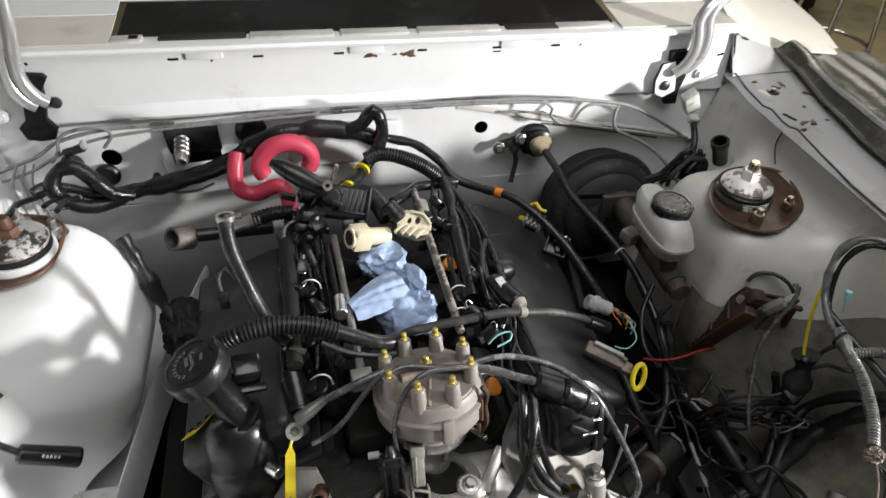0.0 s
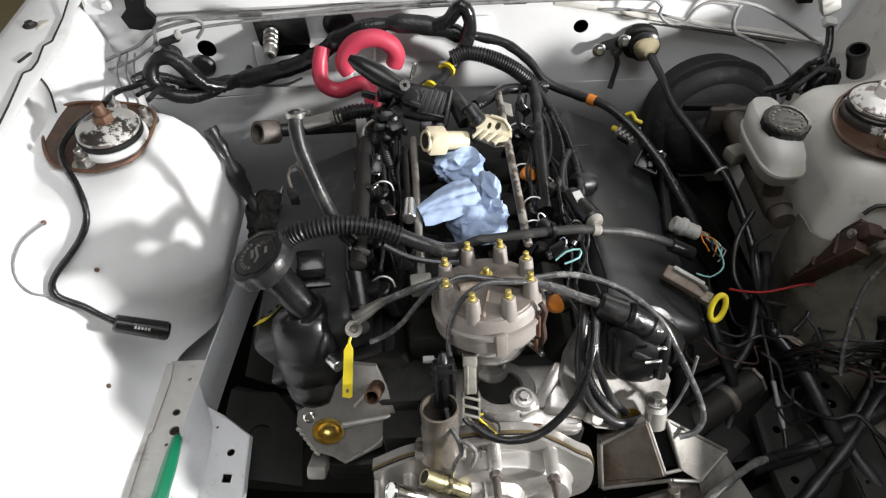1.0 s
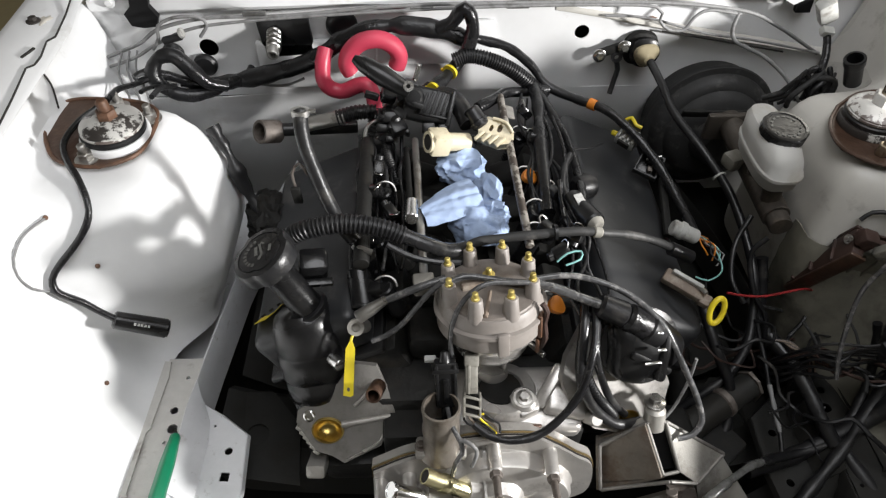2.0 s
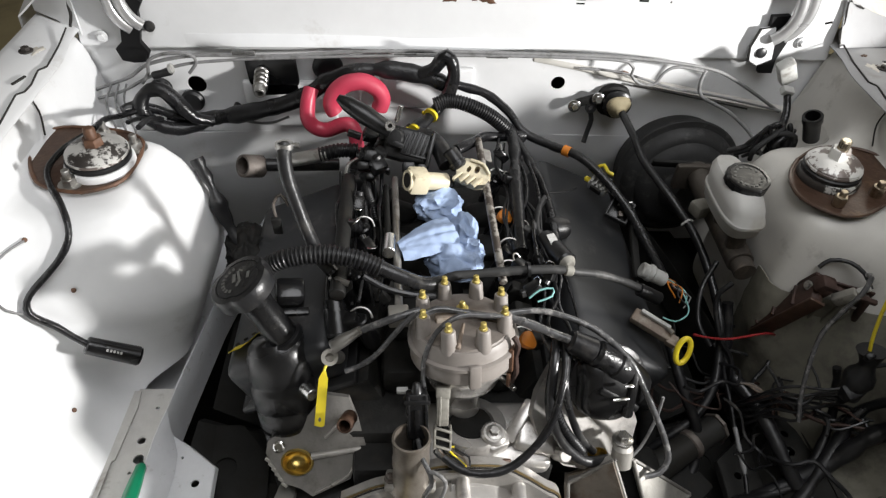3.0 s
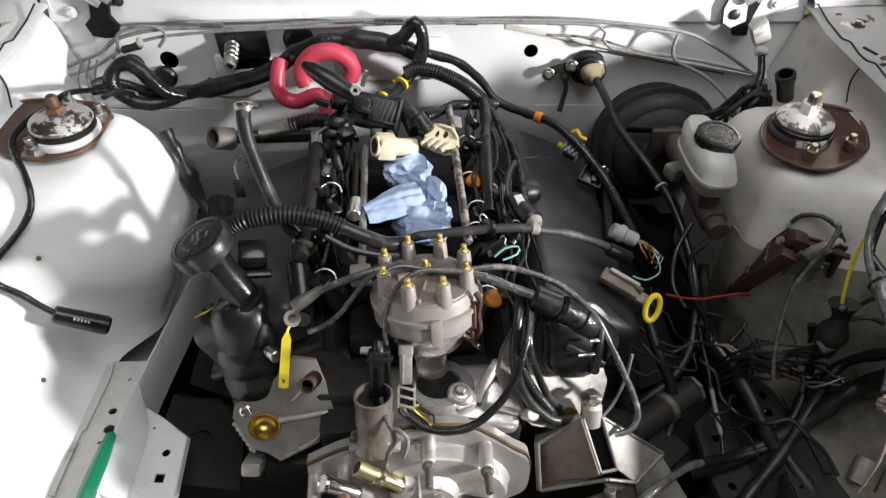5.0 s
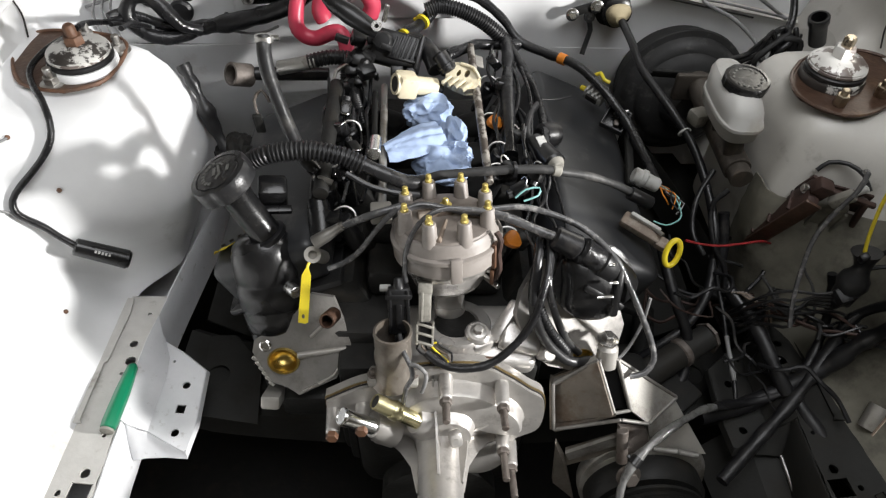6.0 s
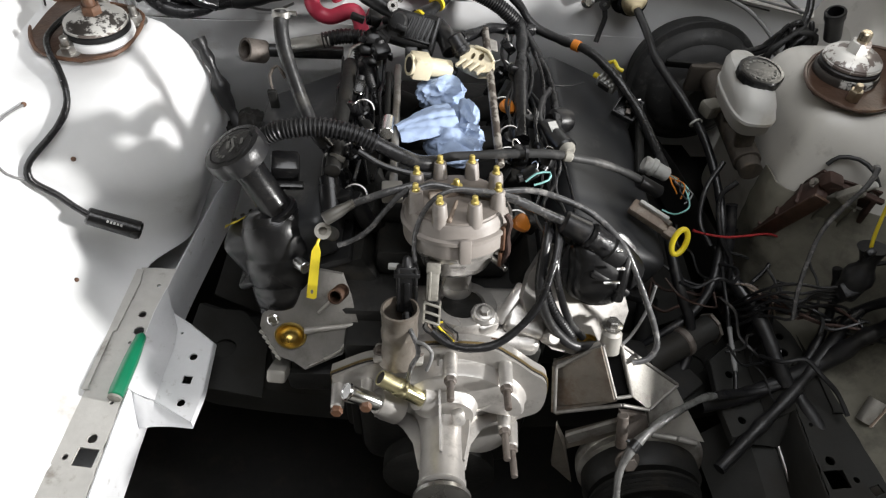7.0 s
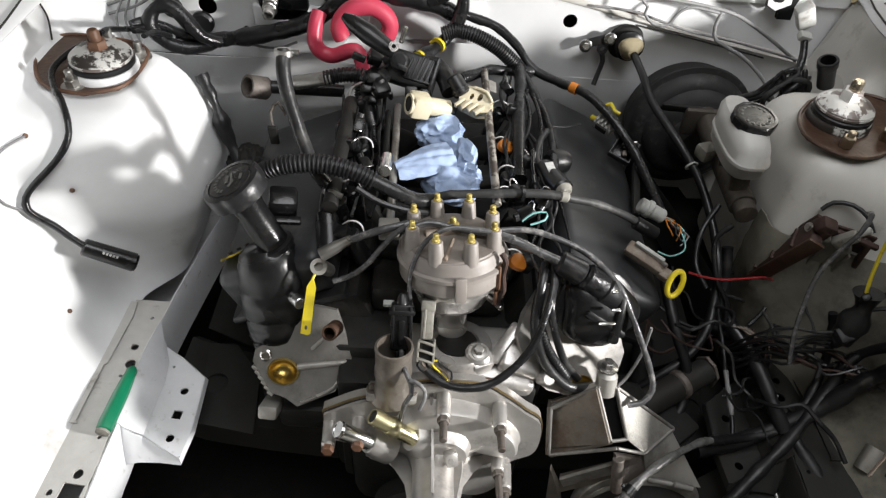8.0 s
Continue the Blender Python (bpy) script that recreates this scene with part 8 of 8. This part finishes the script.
cable("splayed_wire", "thin pale green wire looping back to the connector", [(0.296, 0.655, 0.775), (0.305, 0.630, 0.778), (0.306, 0.600, 0.778), (0.295, 0.578, 0.784), (0.272, 0.562, 0.790), (0.255, 0.566, 0.794)], 0.0011, TEAL, "wire", "splayed wires")
solo("edge_channel", box(B(), (0.012, 0.12, 0.008), pose(0.258, 0.72, 0.776, 4, 20, -8), 0.002), GRIME_SHADE, "dark metal strip along the valve cover", "strip")

# plug, tube and wires by the hinge
t = thing("hanging_plug", "pale grey plug hanging on a taped lead by the hinge", "connector", (0.505, 0.88, 0.95))
part("shell", box(B(), (0.028, 0.020, 0.050), Matrix.Translation((0.521, 0.945, 0.964)) @ pose(0, 0, 0, 20, -34, 0), 0.005), LIGHTGREY, t)
part("tip", box(B(), (0.020, 0.014, 0.012), Matrix.Translation((0.530, 0.936, 0.934)) @ pose(0, 0, 0, 20, 12, 0), 0.002), LIGHTGREY, t)
part("lead", tube(B(), [(0.531, 0.934, 0.930), (0.532, 0.920, 0.912), (0.527, 0.905, 0.895), (0.518, 0.895, 0.870), (0.51, 0.89, 0.84)], 0.006, 10, lumpy=0.2), TAPE, t)
solo("open_tube", lathe(B(), [(0.0125, 0), (0.0130, 0.034), (0.0150, 0.038), (0.0152, 0.048), (0.0140, 0.0495), (0.0112, 0.0495), (0.0108, 0.02)], aim((-0.020, -0.006, 0.048), (0.549, 0.853, 0.897)), 26), RUBBER, "open black rubber tube standing by the strut tower", "tube")
rng = random.Random(15)
for k in range(9):
    x, y = 0.452 + 0.010 * k, 0.905 - 0.008 * (k % 4)
    pts = [(x, y, 0.835), (x + rng.uniform(-0.02, 0.02), y - 0.012, 0.862 + rng.uniform(-0.01, 0.012)), (0.49 + 0.006 * k + rng.uniform(-0.012, 0.012), 0.885, 0.888 + rng.uniform(-0.012, 0.016)),
           (0.515 + rng.uniform(-0.015, 0.02), 0.885 + rng.uniform(-0.015, 0.015), 0.872 + rng.uniform(-0.02, 0.02)), (0.53 + rng.uniform(-0.012, 0.012), 0.87, 0.832)]
    cable("corner_wire", "black taped wire in the corner by the brake booster", pts, rng.uniform(0.0022, 0.0046), TAPE if k % 3 else DUSTYRUBBER, "wire", "corner wires", lumpy=0.3)

# ---- lead and plug on the other strut tower ----
t = thing("wheel_sensor_lead", "black sensor lead with a long plug resting on the inner wing", "sensor lead", (-0.5, 0.62, 0.75))
part("lead", tube(B(), [(-0.545, 0.80, 0.928), (-0.572, 0.765, 0.922), (-0.580, 0.725, 0.918), (-0.566, 0.692, 0.915), (-0.542, 0.659, 0.911), (-0.526, 0.630, 0.899), (-0.526, 0.616, 0.884), (-0.536, 0.603, 0.868), (-0.554, 0.590, 0.850), (-0.570, 0.579, 0.836), (-0.581, 0.569, 0.822), (-0.580, 0.561, 0.808), (-0.570, 0.561, 0.795), (-0.556, 0.562, 0.781), (-0.540, 0.560, 0.763), (-0.522, 0.557, 0.748)], 0.0046, 10, lumpy=0.15), TAPE, t)
plug = part("plug", rod(B(), (-0.526, 0.556, 0.750), (-0.468, 0.566, 0.712), 0.0120, 0.0135, 22, 0.002), BLACKPLASTIC, t, "long black plug with faint white print")
part("mouth", lathe(B(), [(0.0122, 0), (0.0108, 0.001), (0.0100, -0.012)], aim((0.058, 0.010, -0.038), (-0.4675, 0.5661, 0.7117)), 22), RUBBER, t)
pa = Vector((0.058, 0.010, -0.038)).normalized()
pu = Vector((0.42, -0.63, 0.66))
pu = (pu - pa * pu.dot(pa)).normalized()
for k in range(5):
    mt = Matrix((pa, pu.cross(pa), pu)).transposed().to_4x4()
    part("text_bar", box(B(), (0.0028, 0.0036, 0.0008), Matrix.Translation(Vector((-0.526, 0.556, 0.750)) + pa * (0.026 + 0.0044 * k) + pu * (0.0127 + 0.0001 * k)) @ mt, 0), LABELWHITE, plug)
for x, y, z in ((-0.577, 0.614, 0.888), (-0.532, 0.592, 0.819), (-0.552, 0.509, 0.667)):
    solo("paint_nib", lathe(B(), [(0.0034, 0), (0.0028, 0.003), (0.001, 0.004)], aim((0.6, -0.5, 0.5), (x, y, z)), 10), RUST, "small rusty stub on the inner wing", "stud", "wing studs")
cable("wing_line", "thin grey line along the inner wing", [(-0.576, 0.612, 0.889), (-0.588, 0.601, 0.886), (-0.600, 0.588, 0.880), (-0.607, 0.566, 0.867), (-0.605, 0.552, 0.850), (-0.598, 0.551, 0.826), (-0.585, 0.560, 0.808)], 0.0016, GREYWIRE, "wire")

# ---- screwdriver on the rail ----
t = thing("screwdriver", "screwdriver with a translucent green handle lying on the frame rail", "screwdriver", (-0.462, 0.385, 0.606))
da = Vector((-0.005, -0.100, 0.0))
bm = lathe(B(), [(0.0050, 0), (0.0074, 0.004), (0.0076, 0.012), (0.0090, 0.024), (0.0102, 0.045), (0.0106, 0.088), (0.0098, 0.096), (0.006, 0.099)], aim(da, (-0.4575, 0.453, 0.6185)), 36, lambda a: 1 - 0.07 * max(0.0, math.cos(6 * a)))
part("handle", bm, GREEN, t)
part("butt", lathe(B(), [(0.0092, 0), (0.0086, 0.003), (0.004, 0.0045)], aim(da, (-0.4624, 0.355, 0.6185)), 24), SENSORBEIGE, t, "cloudy worn butt of the handle")
part("shank", rod(B(), (-0.4575, 0.450, 0.6175), (-0.4690, 0.4705, 0.598), 0.0030, n=12), GRIME_SHADE, t)

# dark rubber and pipes between engine and the tower
cable("torn_seal", "torn black rubber strip hanging behind the strut tower", [(-0.42, 0.83, 0.86), (-0.40, 0.81, 0.82), (-0.385, 0.79, 0.78), (-0.365, 0.77, 0.745), (-0.34, 0.75, 0.71)], 0.011, RUBBER, "rubber strip", lumpy=0.9)
solo("starter_lump", crumple((-0.345, 0.760, 0.72), (0.045, 0.07, 0.05), (0, 0, 20), 41, 0.8), GRIME_SHADE, "greasy black cover low beside the engine", "cover")
t = thing("side_clip", "small steel hose clip hanging by the engine", "clip", (-0.262, 0.635, 0.92))
part("loop", tube(B(), [(-0.262, 0.628, 0.915), (-0.264, 0.632, 0.935), (-0.255, 0.64, 0.944), (-0.245, 0.632, 0.932)], 0.002, 8), RUSTGREY, t)
part("tail", box(B(), (0.012, 0.006, 0.03), pose(-0.262, 0.625, 0.905, 10, 0, 0), 0.002), GRIME_SHADE, t)

# ---- garage things beyond the wing ----
t = thing("wing_cover", "dark vinyl cover draped over the wing", "cover", (0.86, 0.6, 0.95))
rows = []
for i in range(50):
    y = 1.075 - i * 0.03
    row = []
    for j in range(46):
        u = j / 45
        x = 0.6945 + 0.066 * step01((y - 0.70) / 0.40) + 0.36 * u
        ripple = 0.0016 * math.sin(40 * u + 5 * noise.noise(Vector((u * 3, y * 2.2, 7)))) * step01(u / 0.12)
        # includes a ridge near the hem, added to cast shade on the flange
        z = 0.992 + 0.020 * math.exp(-((u - 0.10) / 0.06) ** 2) * step01((y - 0.52) / 0.14) - front_drop(y) - 0.01 * u - 0.75 * max(0.0, u - 0.55) ** 1.7 + 0.007 * noise.noise(Vector((x * 9, y * 5, 0))) + ripple + 0.004 * noise.noise(Vector((x * 25, y * 10, 3)))
        row.append(Vector((x - 0.006 * noise.noise(Vector((y * 7, 2, 0))) * (1 - u), y + 0.02 * noise.noise(Vector((u * 4, 1, 5))), z)))
    rows.append(row)
part("hem", sweep(B(), [p[0] + Vector((0.002, 0, 0.001)) for p in rows], 0.0032, 8), BLANKET, t)
part("sheet", grid(B(), rows, 0.002), BLANKET, t, angle=60)
band = []
for i in range(3, 15):
    f = 0.055 + 0.0025 * (i - 3)
    wide = 0.030 * math.sin(math.pi * (i - 2.6) / 12.4) ** 0.6
    band.append([rows[i][int(45 * (f + wide * q))].lerp(rows[i][int(45 * (f + wide * q)) + 1], 45 * (f + wide * q) % 1.0) + Vector((0, 0, 0.0026)) for q in (0.0, 0.25, 0.5, 0.75, 1.0)])
# the vinyl's reflection, laid on as a pale strip
part("highlight_strip", grid(B(), band, 0.001), GREYWIRE, t, "pale strip near the hem, a painted highlight")
stool = thing("bar_stool", "chrome tube stool with a black seat", "stool", (2.45, 2.75, 0))
for k in range(4):
    a = math.pi / 4 + k * math.pi / 2
    c, s_ = math.cos(a), math.sin(a)
    part("leg", tube(B(), [(2.45 + 0.15 * c, 2.75 + 0.15 * s_, 0.60), (2.45 + 0.19 * c, 2.75 + 0.19 * s_, 0.3), (2.45 + 0.22 * c, 2.75 + 0.22 * s_, 0.0)], 0.011, 10, 0.04), CHROME, stool)
ring = [Vector((2.45 + 0.20 * math.cos(a), 2.75 + 0.20 * math.sin(a), 0.25)) for a in [2 * math.pi * k / 24 for k in range(25)]]
part("foot_ring", sweep(B(), ring, 0.010, 10), CHROME, stool)
part("seat", lathe(B(), [(0.10, 0), (0.17, 0.01), (0.18, 0.04), (0.16, 0.065), (0.08, 0.07)], aim((0, 0, 1), (2.45, 2.75, 0.60)), 30), RUBBER, stool)
chest = thing("tool_chest", "red enamel tool chest on the garage floor", "tool chest", (2.75, 3.85, 0))
part("stand", box(B(), (0.66, 0.46, 0.13), pose(2.75, 3.85, 0.145), 0.01), GRIME_SHADE, chest)
part("cabinet", box(B(), (0.7, 0.5, 0.62), pose(2.75, 3.85, 0.52), 0.015), REDPAINT, chest)
for k in range(3):
    dr = part("drawer", box(B(), (0.64, 0.02, 0.17), pose(2.75, 3.595, 0.34 + 0.19 * k), 0.005), REDPAINT, chest)
    part("handle", rod(B(), (2.55, 3.575, 0.37 + 0.19 * k), (2.95, 3.575, 0.37 + 0.19 * k), 0.008), CHROME, dr)
for sx in (-1, 1):
    for sy in (-1, 1):
        part("castor", lathe(B(), [(0.03, -0.015), (0.05, -0.012), (0.05, 0.012), (0.03, 0.015)], aim((1, 0, 0), (2.75 + sx * 0.28, 3.85 + sy * 0.2, 0.05)), 20), RUBBER, chest)
solo("jack", crumple((2.3, 2.95, 0.12), (0.35, 0.16, 0.12), (0, 0, 25), 51, 0.5), GRIME_SHADE, "dark heap of equipment on the garage floor", "equipment")

# thin wires and small plugs beside the fuel rail
random.seed(21)
for k in range(6):
    x0, y0 = 0.055 + 0.008 * k, 0.90 - 0.012 * k
    pts = [(x0, y0, 0.856)]
    for j in range(1, 5):
        pts.append((x0 + random.uniform(-0.016, 0.016), y0 - 0.06 * j, 0.852 - 0.006 * j + random.uniform(-0.012, 0.012)))
    cable("loose_wire", "thin black wire in the loom beside the intake", pts, random.uniform(0.0016, 0.0032), (RUBBER, GREYRUBBER, TAPE)[k % 3], "wire", "loose wires")
for k, at in enumerate(((0.062, 0.80, 0.848), (0.078, 0.69, 0.838), (0.060, 0.62, 0.838), (0.092, 0.64, 0.832), (0.055, 0.86, 0.852))):
    t = thing("small_plug", "small black plug with a bright clip", "connector", at, "small plugs")
    m = pose(*at, 20 * k - 30, 15, 25 * k)
    part("shell", box(B(), (0.018, 0.024, 0.014), m, 0.003), BLACKPLASTIC, t)
    part("clip", tube(B(), [m @ Vector((-0.008, 0.010, 0.006)), m @ Vector((-0.004, 0.016, 0.010)), m @ Vector((0.004, 0.016, 0.010)), m @ Vector((0.008, 0.010, 0.006))], 0.0011, 6, 0.004), STEEL, t)

# glossy thin wires and clips along the far bank and the valley edges
random.seed(33)
for k in range(7):
    x0 = -0.200 + 0.011 * k
    pts = [(x0 + random.uniform(-0.006, 0.006), 0.815 - 0.042 * j, 0.846 - 0.004 * j + random.uniform(-0.010, 0.010)) for j in range(7)]
    cable("bank_wire", "thin glossy black wire along the fuel rail", pts, random.uniform(0.0015, 0.0028), (TAPE, LEADGREY, RUBBER)[k % 3], "wire", "bank wires", lumpy=0.3)
for k in range(5):
    x0 = 0.082 + 0.010 * k
    pts = [(x0 + random.uniform(-0.010, 0.010), 0.700 - 0.045 * j, 0.842 - 0.003 * j + random.uniform(-0.010, 0.010)) for j in range(6)]
    cable("bank_wire", "thin glossy black wire beside the intake", pts, random.uniform(0.0016, 0.0030), (LEADGREY, TAPE, RUBBER)[k % 3], "wire", "bank wires", lumpy=0.3)
for k, at in enumerate(((-0.168, 0.742, 0.846), (-0.150, 0.655, 0.842), (-0.176, 0.690, 0.850), (0.070, 0.575, 0.842), (0.096, 0.600, 0.846))):
    t = thing("small_plug", "small black plug with a bright clip", "connector", at, "small plugs")
    m = pose(*at, 30 - 18 * k, 12, 35 * k)
    part("shell", box(B(), (0.016, 0.022, 0.014), m, 0.003), BLACKPLASTIC, t)
    part("collar", rod(B(), m @ Vector((0, 0.010, 0)), m @ Vector((0, 0.018, 0.002)), 0.0058), GREYRUBBER, t)
    part("clip", tube(B(), [m @ Vector((-0.008, -0.008, 0.006)), m @ Vector((-0.004, -0.013, 0.010)), m @ Vector((0.004, -0.013, 0.010)), m @ Vector((0.008, -0.008, 0.006))], 0.0011, 6, 0.004), CHROME, t)
